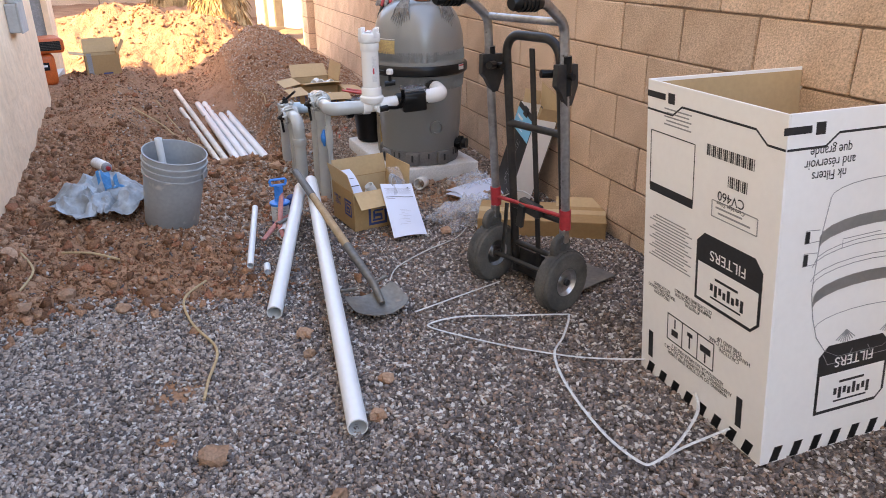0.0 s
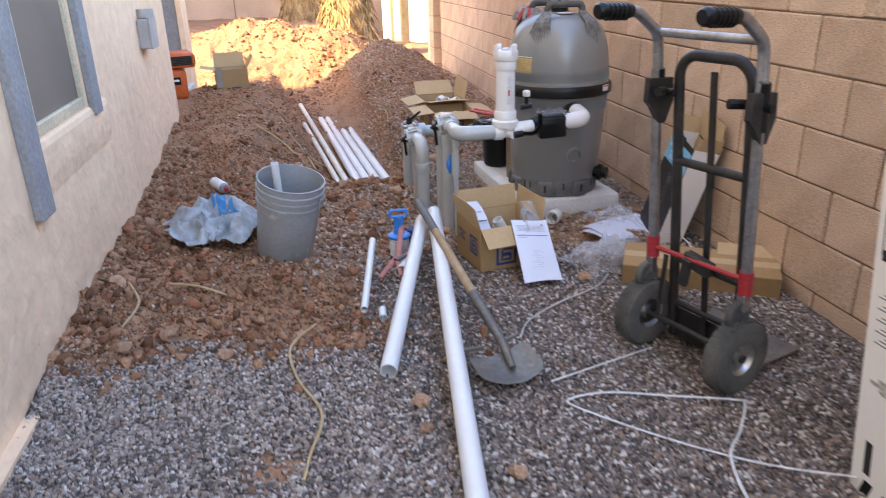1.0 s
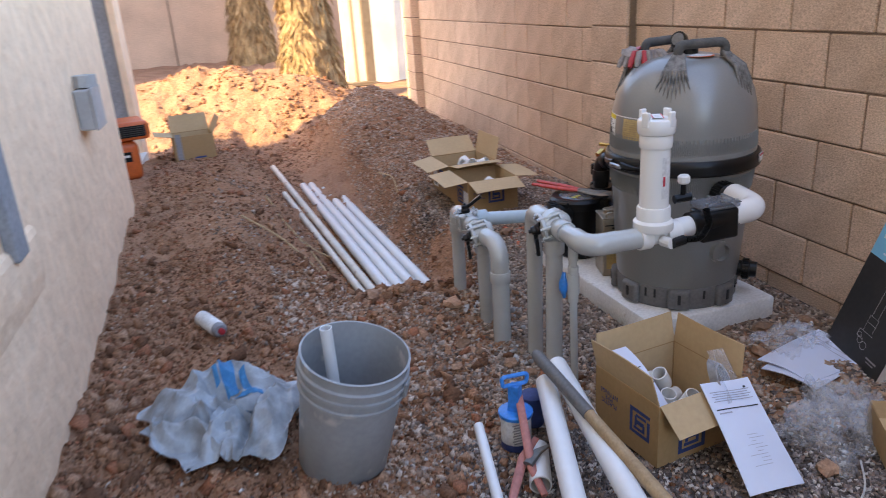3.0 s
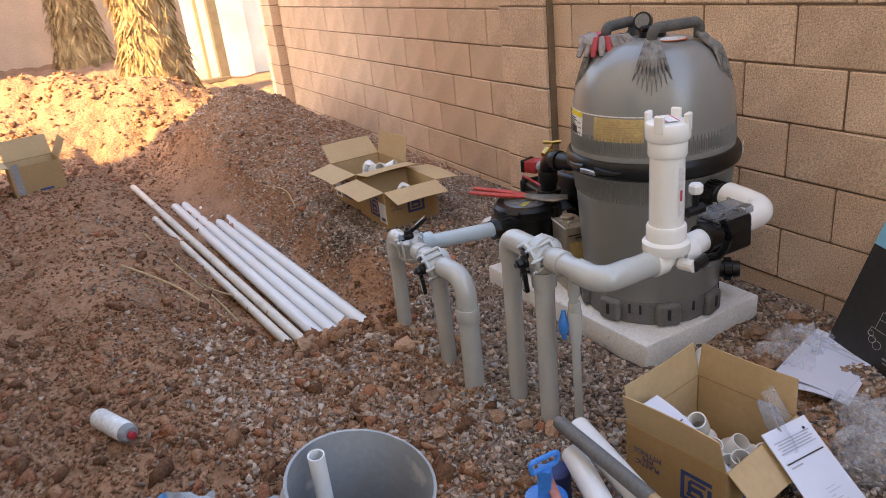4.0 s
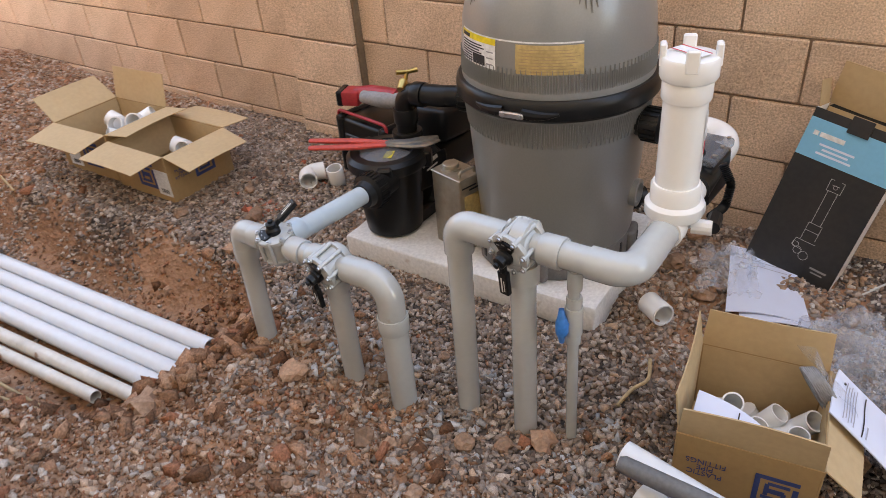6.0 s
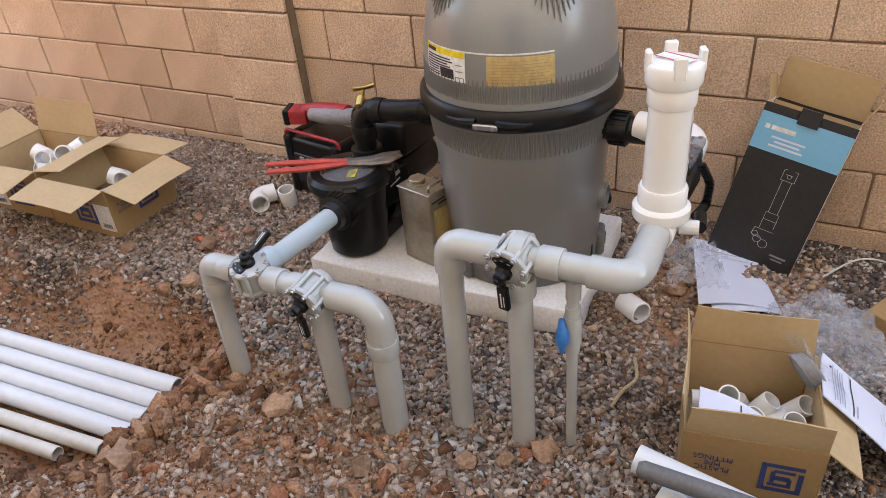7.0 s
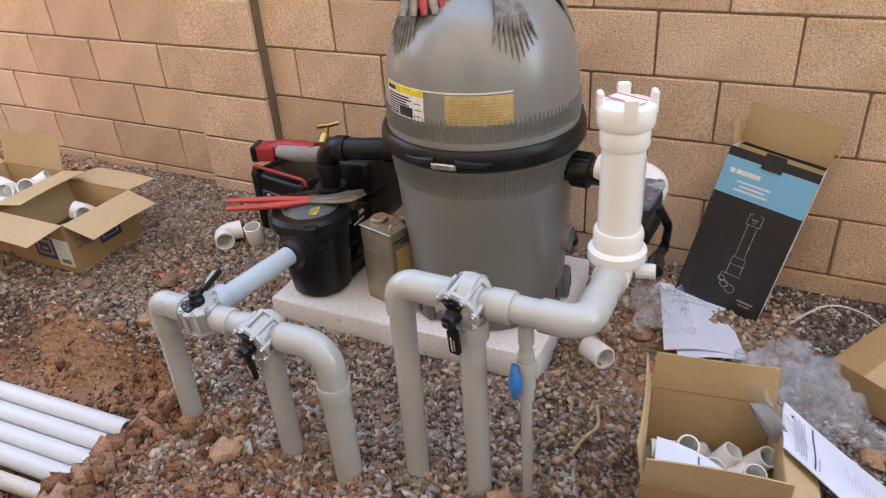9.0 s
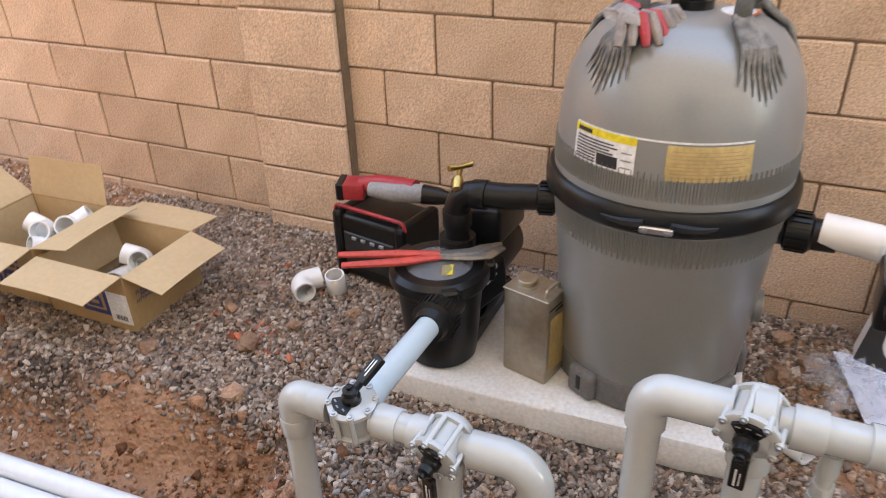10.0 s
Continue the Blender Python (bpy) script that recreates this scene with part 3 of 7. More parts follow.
def build_block_wall():
    core = wall_core("wall_east", (0.17, 22.0, 2.09), (WALL_X + 0.008 + 0.085, 0.3, 0.745), MORTAR, "tan concrete block wall with dark raked joints", "block wall")
    inv = Matrix.Translation(core.location).inverted()
    kinds = [block_mesh(0.3995, 0.1965, 0.05, s) for s in range(6)]
    rng = random.Random(4)
    for k in range(-1, 9):
        z = Z4 + COURSE * (k - 4) + COURSE / 2
        even = (k % 2 == 0)
        y = Y54 - (0.0 if even else HALF) + 0.203
        n0 = math.ceil((1.6 - y) / 0.406)
        while y + n0 * 0.406 < 6.42:
            yy = y + n0 * 0.406
            n0 += 1
            o = new("block", rng.choice(kinds))
            o.parent = core
            o.matrix_basis = inv @ Matrix.Translation((WALL_X + 0.025 + rng.uniform(-0.0015, 0.0015), yy, z))
    # beyond the pilaster the blocks are a little longer and lie a little lower
    end_kind = block_mesh(0.217, 0.1965, 0.05, 12)
    long_kinds = [block_mesh(0.441, 0.1965, 0.05, s) for s in range(6, 11)]
    for k in range(-1, 9):
        z = Z4 + COURSE * (k - 4) + COURSE / 2 - 0.026
        for i in range(10):
            yy = 6.96 - 0.2237 + (0.0 if k % 2 == 0 else 0.2237) + 0.4475 * i
            o = new("block", rng.choice(long_kinds))
            o.parent = core
            o.matrix_basis = inv @ Matrix.Translation((WALL_X + 0.025 + rng.uniform(-0.0015, 0.0015), yy, z))
        if k % 2:
            o = new("block", end_kind)
            o.parent = core
            o.matrix_basis = inv @ Matrix.Translation((WALL_X + 0.025, 6.6235, z))
    # thin dark strip added to paint the shade on the pilaster's near side
    wall_core("expansion_joint", (0.036, 0.012, 1.98), (WALL_X - 0.017, 6.105, 0.79), WOODGREY, "dark strip standing in for the shaded side of the pilaster", "wall joint")
    cap = tagged(part("wall_cap", boxm((0.2, 22.0, 0.05), bevel=0.006), BLOCK, m=Matrix.Translation((WALL_X + 0.1, 0.3, 1.815))), "tan concrete cap course on the block wall", "wall cap", kind="structure")
    # pilasters, one block wide
    for y0, x0, w in ((6.312, 2.205, 0.40), (10.98, 2.16, 0.42)):
        post = thing("pilaster", Matrix.Translation((x0, y0, -0.2)), "tan block pilaster standing proud of the block wall", "pilaster", "pilasters", "structure")
        part("core", boxm((0.1, w - 0.016, 1.97), Matrix.Translation((0.056, 0, 0.985))), MORTAR, post)
        pk = [block_mesh(w, 0.195, 0.10, 20 + s) for s in range(3)]
        for k in range(-1, 9):
            z = Z4 + COURSE * (k - 4) + COURSE / 2 + 0.2 - 0.006
            o = new("block", rng.choice(pk))
            o.parent = post
            o.matrix_basis = Matrix.Translation((0.05, rng.uniform(-0.002, 0.002), z))


# ---- house ----
HX = -0.54


def build_house():
    t = 0.2
    # wall with a window opening, in four butted pieces; the opening is y 3.87 to 4.52, z 0.74 to 2.1
    y0, y1, za, zb = 3.87, 4.52, 0.745, 2.05
    # the unseen upper walls reach 9.3 m to cut sky light by the block wall
    zl, zh = -0.5, 9.3
    bm = bmesh.new()
    for ya, yb, z0, z1 in ((-9.0, y0, zl, zh), (y1, 6.86, zl, zh), (y0, y1, zl, za), (y0, y1, zb, zh)):
        add_box(bm, (t, yb - ya, z1 - z0), Matrix.Translation((HX - t / 2, (ya + yb) / 2, (z0 + z1) / 2)))
    tagged(part("wall_west", bm, STUCCO), "cream rough stucco house wall with a window opening", "house wall", kind="structure")
    wall_core("wall_alcove_side", (0.9, 0.2, 9.8), (HX - t - 0.45, 6.76, 4.4), STUCCO, "cream stucco side of a recess in the house", "house wall")
    wall_core("wall_alcove_back", (0.2, 1.9, 9.8), (-1.74, 7.61, 4.4), STUCCO, "cream stucco back of a recess in the house", "house wall")
    wall_core("wall_house_end", (4.0, 0.3, 9.8), (-0.70 - 2.0, 8.72, 4.4), GREYTRIM, "grey painted end wall of the house", "house wall")
    wall_core("corner_trim", (0.05, 0.34, 9.7), (-0.674, 8.72, 4.35), STUCCO, "cream stucco corner strip on the grey house end", "trim")
    # added slab, out of view, that closes the raised house against the light
    wall_core("roof_slab", (4.2, 18.4, 0.2), (HX - 2.0 - 0.02, -0.2, 9.41), STUCCO, "unseen slab on top of the house, added to block sky and sun", "roof")
    wall_core("footing", (0.05, 15.8, 0.16), (HX + 0.021, -1.05, -0.06), STUCCO, "cream stucco footing along the house", "footing")
    step = wall_core("step", (1.0, 1.7, 0.5), (-1.12, 7.72, 0.03), CONCRETE, "pale concrete step in the house recess", "step")
    # foam trim round the window, of grey paint; the sill is cream
    for nm, ya, yb, z0, z1, mat, dx, lab in (("trim", y1 + 0.03, y1 + 0.135, 0.70, 2.2, GREYTRIM, 0.035, "grey painted foam window trim with chipped edges"),
                                             ("trim", y0 - 0.215, y0 - 0.085, 0.50, 2.2, GREYTRIM, 0.035, "grey painted foam window trim with chipped edges")):
        bm = boxm((dx, yb - ya, z1 - z0), bevel=0.006, seg=2)
        tagged(part(nm, bm, mat, m=Matrix.Translation((HX + dx / 2 - 0.001, (ya + yb) / 2, (z0 + z1) / 2))), lab, "window trim", kind="structure")
    bm = bmesh.new()
    prof = [(0, 0.165), (0.014, 0.155), (0.020, 0.135), (0.021, 0.09), (0.016, 0.03), (0.007, -0.02), (0, -0.05)]
    rows = []
    for y in (y0 - 0.10, y1 + 0.30):
        rows.append([bm.verts.new((HX - 0.002 + a, y, za - 0.17 + b)) for a, b in prof])
    for i in range(len(prof) - 1):
        bm.faces.new((rows[0][i], rows[0][i + 1], rows[1][i + 1], rows[1][i]))
    bm.faces.new(rows[0])
    bm.faces.new(rows[1])
    bm.faces.new((rows[0][-1], rows[0][0], rows[1][0], rows[1][-1]))
    tagged(part("sill", bm, STUCCO), "cream stucco window sill with a sloping top", "window sill", kind="structure")
    w = thing("window_1", Matrix.Translation((HX - 0.022, (y0 + y1) / 2, (za + zb) / 2)), "cream vinyl window with a brown insect screen", "window", kind="structure")
    hw, hh = (y1 - y0) / 2, (zb - za) / 2
    for yy, zz, sy, sz in ((hw - 0.012, 0, 0.024, 2 * hh), (-hw + 0.012, 0, 0.024, 2 * hh), (0, hh - 0.02, 2 * hw - 0.048, 0.04), (0, -hh + 0.022, 2 * hw - 0.048, 0.044)):
        part("frame_bar", boxm((0.04, sy, sz), Matrix.Translation((0, yy, zz)), bevel=0.003), VINYL, w)
    part("screen", boxm((0.006, 2 * hw - 0.048, 2 * hh - 0.084)), SCREEN, w, "brown insect screen mesh")
    part("backing", boxm((0.02, 2 * hw - 0.02, 2 * hh - 0.02), Matrix.Translation((-0.05, 0, 0))), SCREEN, w)
    # cable box on the wall
    box = thing("cable_box", Matrix.Translation((HX, 5.96, 0.94)), "grey plastic cable box fixed to the stucco wall", "utility box")
    part("body", boxm((0.065, 0.20, 0.17), Matrix.Translation((0.0325, 0, 0)), bevel=0.008, seg=2), VINYLGREY, box)
    part("lid", boxm((0.012, 0.21, 0.18), Matrix.Translation((0.071, 0, 0.002)), bevel=0.004), VINYLGREY, box)
    part("conduit", rod((0.04, 0, 0.09), (0.04, 0, 0.14), 0.05, 10), VINYLGREY, box)
    return step


def build_far_end():
    wall_core("wall_north", (14.0, 0.2, 4.0), (-3.6, 17.2, 2.0), FARWALL, "pinkish tan wall at the end of the yard", "yard wall")
    for x in (-5.0, -3.6, -2.2, -0.8, 0.6):
        wall_core("wall_joint", (0.02, 0.02, 3.9), (x, 17.09, 2.0), MORTAR, "dark upright joint in the end wall", "wall joint")
    wall_core("wall_white", (3.2, 0.2, 3.2), (3.55, 14.6, 1.5), WHITEWALL, "sunlit white stucco wall beyond the yard", "yard wall")
    # added block, out of view, that keeps the sun off the end wall
    wall_core("wall_neighbour", (4.0, 4.2, 7.0), (-6.6, 14.8, 3.5), FARWALL, "unseen tan block added to shade the end wall", "house wall")
    g = thing("gate_frame", Matrix.Translation((2.16, 14.2, 0.0)), "weathered timber gate frame in full sun", "gate frame")
    part("post", boxm((0.14, 0.12, 2.6), Matrix.Translation((0.12, 0, 1.3)), bevel=0.008), WOODGREY, g)
    part("stop_strip", boxm((0.05, 0.06, 2.5), Matrix.Translation((-0.10, 0.02, 1.3)), bevel=0.004), WOOD, g)
    part("threshold", boxm((0.75, 0.12, 0.06), Matrix.Translation((-0.2, -0.02, 0.03)), bevel=0.008), WOODGREY, g)


def build_palm(x, y, h, r, seed):
    rng = random.Random(seed)
    z = gz(x, y)
    p = thing("palm_tree", Matrix.Translation((x, y, z - 0.05)), "palm trunk shaggy with dry brown leaf bases, in sun", "palm tree", "palms")
    part("trunk", lathe([(r * 0.95, 0), (r * 0.8, 0.4), (r * 0.62, 1.2), (r * 0.58, h)], 20), BARK, p, smooth=True)
    bm = bmesh.new()
    for i in range(1700):
        a, zz = rng.uniform(0, 6.283), rng.uniform(0.12, h)
        k = np.interp(zz, [0, 0.4, 1.2, h], [1.0, 0.85, 0.66, 0.6]) * r
        ln, wd = rng.uniform(0.08, 0.36), rng.uniform(0.003, 0.018)
        out = Vector((math.cos(a), math.sin(a), 0))
        side = Vector((-math.sin(a), math.cos(a), 0))
        p0 = out * k * 0.93 + Vector((0, 0, zz))
        down = (Vector((0, 0, -1)) + out * rng.uniform(0.05, 0.6) + side * rng.uniform(-0.7, 0.7)).normalized()
        p1, p2 = p0 + down * ln * 0.6 + out * 0.02, p0 + down * ln
        v = [bm.verts.new(c) for c in (p0 - side * wd, p0 + side * wd, p1 + side * wd * 0.8, p1 - side * wd * 0.8, p2, p0 - out * 0.02, p1 - out * 0.02)]
        for f in ((0, 1, 2, 3), (3, 2, 4), (1, 0, 5), (2, 1, 5), (3, 6, 0), (2, 6, 4), (3, 4, 6)):
            bm.faces.new([v[q] for q in f])
    part("fibre_skirt", bm, BARK, p, "dry hanging leaf bases and fibre")
    return p


# ---- pool filter ----
FX, FY = 1.765, 4.91


def build_slab():
    s = thing("equipment_pad", pose(1.755, 5.115, 0.03, 0, 0, 2.2), "pale precast concrete equipment pad on gravel", "concrete pad")
    rng = random.Random(3)
    bm = boxm((0.575, 0.93, 0.115), bevel=0.009, seg=2)
    bmesh.ops.subdivide_edges(bm, edges=[e for e in bm.edges if e.calc_length() > 0.2], cuts=7, use_grid_fill=True)
    for v in bm.verts:
        v.co += Vector((rng.uniform(-1, 1), rng.uniform(-1, 1), rng.uniform(-1, 1))) * 0.002
    part("pad", bm, CONCRETE, s, smooth=True)


def build_filter():
    f = thing("pool_filter", pose(FX, FY, 0.088, 0, 0, 0), "grey plastic cartridge pool filter tank on a pad", "pool filter")
    foot = [(0.0, 0.0), (0.232, 0.0), (0.238, 0.01), (0.240, 0.08), (0.236, 0.09)]
    low = [(0.232, 0.07), (0.240, 0.10), (0.262, 0.44), (0.270, 0.52), (0.276, 0.535), (0.276, 0.55), (0.0, 0.55)]
    part("tank", lathe(low, 64), TANK, f, smooth=True)
    # foot and lugs darker than the tank: weaker light low down, put in colour
    part("foot_ring", lathe(foot, 48), TANKDARK, f, smooth=True)
    dome = [(0.0, 0.585), (0.274, 0.585), (0.275, 0.612), (0.271, 0.63), (0.270, 0.70), (0.264, 0.76), (0.250, 0.82), (0.228, 0.87), (0.196, 0.91), (0.150, 0.938), (0.09, 0.951), (0.0, 0.955)]
    part("lid", lathe(dome, 64), TANK, f, smooth=True)
    # ribs above and below the clamp band
    for z0, z1, r0, r1, nm in ((0.615, 0.675, 0.2742, 0.272, "rib_ring"), (0.455, 0.538, 0.2645, 0.2735, "rib_ring")):
        bm = bmesh.new()
        for i in range(250):
            a = 2 * math.pi * i / 250
            m = Matrix.Rotation(a, 4, "Z")
            tip = 0.015 * (i % 2) if z0 > 0.6 else 0
            vs = [m @ Vector(c) for c in ((r0 - 0.004, -0.0021, z0 if z0 > .6 else z0 + 0.012 * (i % 2)), (r0 + 0.0020, 0, z0 if z0 > .6 else z0 + 0.012 * (i % 2)), (r0 - 0.004, 0.0021, z0 if z0 > .6 else z0 + 0.012 * (i % 2)),
                                          (r1 - 0.004, -0.0021, z1 - tip), (r1 + 0.0020, 0, z1 - tip), (r1 - 0.004, 0.0021, z1 - tip))]
            v = [bm.verts.new(c) for c in vs]
            for q in ((0, 1, 4, 3), (1, 2, 5, 4), (0, 2, 1), (3, 4, 5)):
                bm.faces.new([v[k] for k in q])
        part(nm, bm, TANK, f, "fine moulded ribs round the tank")
    band = [(0.274, 0.542), (0.286, 0.540), (0.293, 0.548), (0.294, 0.575), (0.291, 0.59), (0.284, 0.597), (0.274, 0.597)]
    part("clamp_band", lathe(band, 64, close=True), BLACK, f, "black clamp band", smooth=True)
    a = math.radians(184)
    latch = Matrix.Translation((0.294 * math.cos(a), 0.294 * math.sin(a), 0.568)) @ Matrix.Rotation(a, 4, "Z")
    lt = part("latch", boxm((0.012, 0.07, 0.016), Matrix.Translation((0.006, 0, -0.006)), bevel=0.003), ZINC, f, "zinc clamp latch", m=latch)
    for dy in (-0.022, 0.022):
        part("bolt", lathe([(0, 0.0), (0.006, 0), (0.006, 0.005), (0, 0.006)], 8, Matrix.Translation((0.012, dy, -0.006)) @ Matrix.Rotation(radians(90), 4, "Y")), ZINC, lt)
    for s in (-1, 1):
        pts = [Vector((0.2955 * math.cos(a + s * t), 0.2955 * math.sin(a + s * t), 0.575 - 0.012 * math.sin(t * 6))) for t in (0.09, 0.16, 0.24, 0.33, 0.42)]
        part("latch_arm", tube(pts, [0.010, 0.011, 0.010, 0.007, 0.003], 8, flat=1.3), BLACK, f)
    tag = part("warning_tag", boxm((0.003, 0.05, 0.03)), WHITELABEL, f, "small white and red warning tag", m=Matrix.Rotation(radians(-52), 4, "Z") @ Matrix.Translation((0.2965, 0, 0.58)))
    part("red_bar", boxm((0.001, 0.046, 0.008), Matrix.Translation((0.002, 0, 0.009))), REDLABEL, tag)

    def wrap(name, a0, a1, z0, z1, mat, r=0.2712, parent=None, lab=""):
        def fn(u, v):
            z = z0 + (z1 - z0) * v
            rr = float(np.interp(z, [0.63, 0.70, 0.76, 0.82, 0.87], [0.2715, 0.270, 0.264, 0.250, 0.228])) + r
            an = radians(a0 + (a1 - a0) * u)
            return Vector((rr * math.cos(an), rr * math.sin(an), z))
        return part(name, sheet(14, 4, fn, 0.0006), mat, parent or f, lab, smooth=True)
    lab1 = wrap("data_label", 137, 171, 0.664, 0.742, WHITELABEL, 0.0015, lab="white data label with a yellow head")
    wrap("yellow_band", 137, 171, 0.727, 0.743, YELLOW, 0.0028, lab1)
    wrap("dark_panel", 152, 163, 0.668, 0.694, INK, 0.0028, lab1)
    wrap("dark_mark", 139, 148, 0.729, 0.738, INK, 0.0036, lab1)
    for i in range(8):
        wrap("text_bar", 139, 162.5 - (i % 3) * 2 if i > 3 else 151, 0.669 + i * 0.0068, 0.6722 + i * 0.0068, INK, 0.0028, lab1)
    for i in range(3):
        wrap("text_bar", 164.5, 169.5, 0.674 + i * 0.016, 0.677 + i * 0.016, INKGREY, 0.0028, lab1)
    wrap("label_edge", 137, 221, 0.742, 0.746, WHITELABEL, 0.0016, lab="thin white label edge")
    lab2 = wrap("gold_label", 184, 221, 0.664, 0.738, GOLDLABEL, 0.0015, lab="tan instruction label")
    for i in range(8):
        wrap("text_bar", 186, 219 - (i * 7 % 5), 0.671 + i * 0.0078, 0.6725 + i * 0.0078, WOOD, 0.0025, lab2)
    # carry handles: ribbed feet fanned over the dome and a bar between them
    for base in (263, 108):
        for da in (-37, 37):
            an = base + da
            foot_m = Matrix.Rotation(radians(an), 4, "Z")
            for i in range(-4, 5):
                t = i / 4
                top = foot_m @ Vector((0.146 + 0.012 * (1 - abs(t)), 0.0035 * i, 0.962))
                bot = foot_m @ Vector((0.258 - 0.024 * abs(t), 0.0150 * i, 0.808 + 0.042 * abs(t)))
                mid = foot_m @ Vector((0.216 - 0.006 * abs(t), 0.0090 * i, 0.910))
                part("handle_rib", tube([top, mid, bot], [0.008, 0.007, 0.001], 8), DUSTRIB, f)
        a0, a1 = radians(base - 37), radians(base + 37)
        p0, p1 = Vector((0.150 * math.cos(a0), 0.150 * math.sin(a0), 0.945)), Vector((0.150 * math.cos(a1), 0.150 * math.sin(a1), 0.945))
        u = Vector((0, 0, 0.05))
        part("handle", tube(rounded([p0, p0 + u, p1 + u, p1], 0.03), 0.0175, 12), RUBBER, f, "black carry handle", smooth=True)
    air = part("air_valve", lathe([(0, 0.95), (0.045, 0.95), (0.045, 0.972), (0.02, 0.972), (0.02, 0.974), (0.026, 0.975), (0.026, 0.985), (0.0, 0.988)], 18), BLACK, f, "black air relief valve", smooth=True)
    part("knob_bar", tube([(-0.035, 0.012, 0.980), (0.035, -0.012, 0.984)], 0.010, 10), BLACK, air)
    g = part("pressure_gauge", lathe([(0, -0.014), (0.028, -0.014), (0.031, -0.006), (0.031, 0.012), (0.026, 0.014), (0, 0.012)], 24, pose(-0.01, 0.03, 1.000, 72, 0, -60)), BLACK, f, "dusty round pressure gauge", smooth=True)
    part("gauge_face", lathe([(0, 0.0146), (0.024, 0.0146), (0, 0.0150)], 20, pose(-0.01, 0.03, 1.000, 72, 0, -60)), TANKDARK, g)
    part("top_sticker", lathe([(0, 0.9525), (0.052, 0.952), (0.052, 0.9535), (0, 0.957)], 24, Matrix.Translation((0.0, -0.085, -0.004)) ), ORANGE, f, "round white sticker with an orange rim")
    part("sticker_face", lathe([(0, 0.954), (0.046, 0.9538), (0.046, 0.9548), (0, 0.9585)], 24, Matrix.Translation((0.0, -0.085, -0.004))), WHITELABEL, f)
    # ports: inlet to the pump at +y, outlet at -y, drain and plug
    def port(an, z, r, ln, nm, lab):
        m = Matrix.Rotation(radians(an), 4, "Z") @ Matrix.Translation((0.235, 0, z)) @ Matrix.Rotation(radians(90), 4, "Y")
        prof = [(0, 0), (r, 0), (r, ln * 0.25), (r * 1.22, ln * 0.28), (r * 1.22, ln * 0.62), (r, ln * 0.66), (r * 0.95, ln), (0, ln)]
        o = part(nm, lathe(prof, 22, m), BLACK, f, lab, smooth=True)
        for i in range(20):
            q = m @ Matrix.Rotation(i * math.pi / 10, 4, "Z") @ Matrix.Translation((r * 1.24, 0, ln * 0.45))
            part("grip_rib", boxm((0.006, 0.005, ln * 0.3), q), BLACK, o)
        return o
    port(-93, 0.474, 0.038, 0.15, "outlet_union", "black ribbed union")
    port(101, 0.475, 0.034, 0.12, "inlet_union", "black ribbed union")
    port(-42, 0.11, 0.032, 0.075, "drain_cap", "black drain cap")
    m = Matrix.Rotation(radians(-86), 4, "Z") @ Matrix.Translation((0.243, 0, 0.235)) @ Matrix.Rotation(radians(90), 4, "Y")
    part("port_boss", lathe([(0.0, 0.0), (0.042, 0), (0.042, 0.022), (0.032, 0.024), (0.030, 0.006), (0, 0.006)], 24, m), TANK, f, "round moulded plug boss", smooth=True)
    for an in (-168, -120, -75, 150):
        b = Matrix.Rotation(radians(an), 4, "Z") @ Matrix.Translation((0.243, 0, 0.045))
        fl = part("foot_lug", boxm((0.034, 0.085, 0.083), b, bevel=0.014, seg=3), TANKDARK, f, smooth=True)
        part("slot", boxm((0.004, 0.012, 0.04), b @ Matrix.Translation((0.0175, 0, 0.005))), INK, fl)
    for an in range(-160, 40, 9):
        if min(abs(an - k) for k in (-168, -120, -75)) < 16:
            continue
        part("vent_slot", boxm((0.004, 0.008, 0.035), Matrix.Rotation(radians(an), 4, "Z") @ Matrix.Translation((0.2398, 0, 0.06))), INK, f)
    # gloves lying over the handle
    gl = thing("work_gloves", pose(1.625, 5.02, 1.03) @ Matrix.Scale(0.88, 4), "grey and red knitted work gloves draped on the filter", "gloves")
    rng = random.Random(5)
    for mat, sx, ox, oy, oz, rz in ((GLOVE, 0.055, -0.02, -0.01, 0.022, 20), (RUBBER, 0.050, 0.045, -0.045, 0.016, -40), (REDPAINT, 0.030, 0.005, 0.0, 0.036, 10)):
        part("palm", lump(rng, sx, 0.35, 2, 0.42), mat, gl, smooth=True, m=pose(ox, oy, oz, rng.uniform(-15, 15), -10, rz))
    for i in range(9):
        a = radians(-178 + i * 15)
        d = Vector((math.cos(a), math.sin(a), 0))
        p0 = d * 0.022 + Vector((0.004 * i, -0.006 * i, 0.022))
        ln = rng.uniform(0.06, 0.085)
        part("finger", tube([p0, p0 + d * ln * 0.45 + Vector((0, 0, 0.002)), p0 + d * ln * 0.8 + Vector((0, 0, -0.03)), p0 + d * ln + Vector((0, 0, -0.055))], [0.0125, 0.0135, 0.0135, 0.009], 9), REDPAINT if i in (2, 4) else GLOVE, gl, smooth=True)


# ---- pipework ----
def fitting(bm, p, axis, r, ln):
    """A socket collar round a pipe."""
    a = Vector(axis).normalized()
    c = Vector(p)
    add_tube(bm, [c - a * ln / 2, c - a * (ln / 2 - 0.003), c + a * (ln / 2 - 0.003), c + a * ln / 2], [r * 0.97, r, r, r * 0.97], 20)


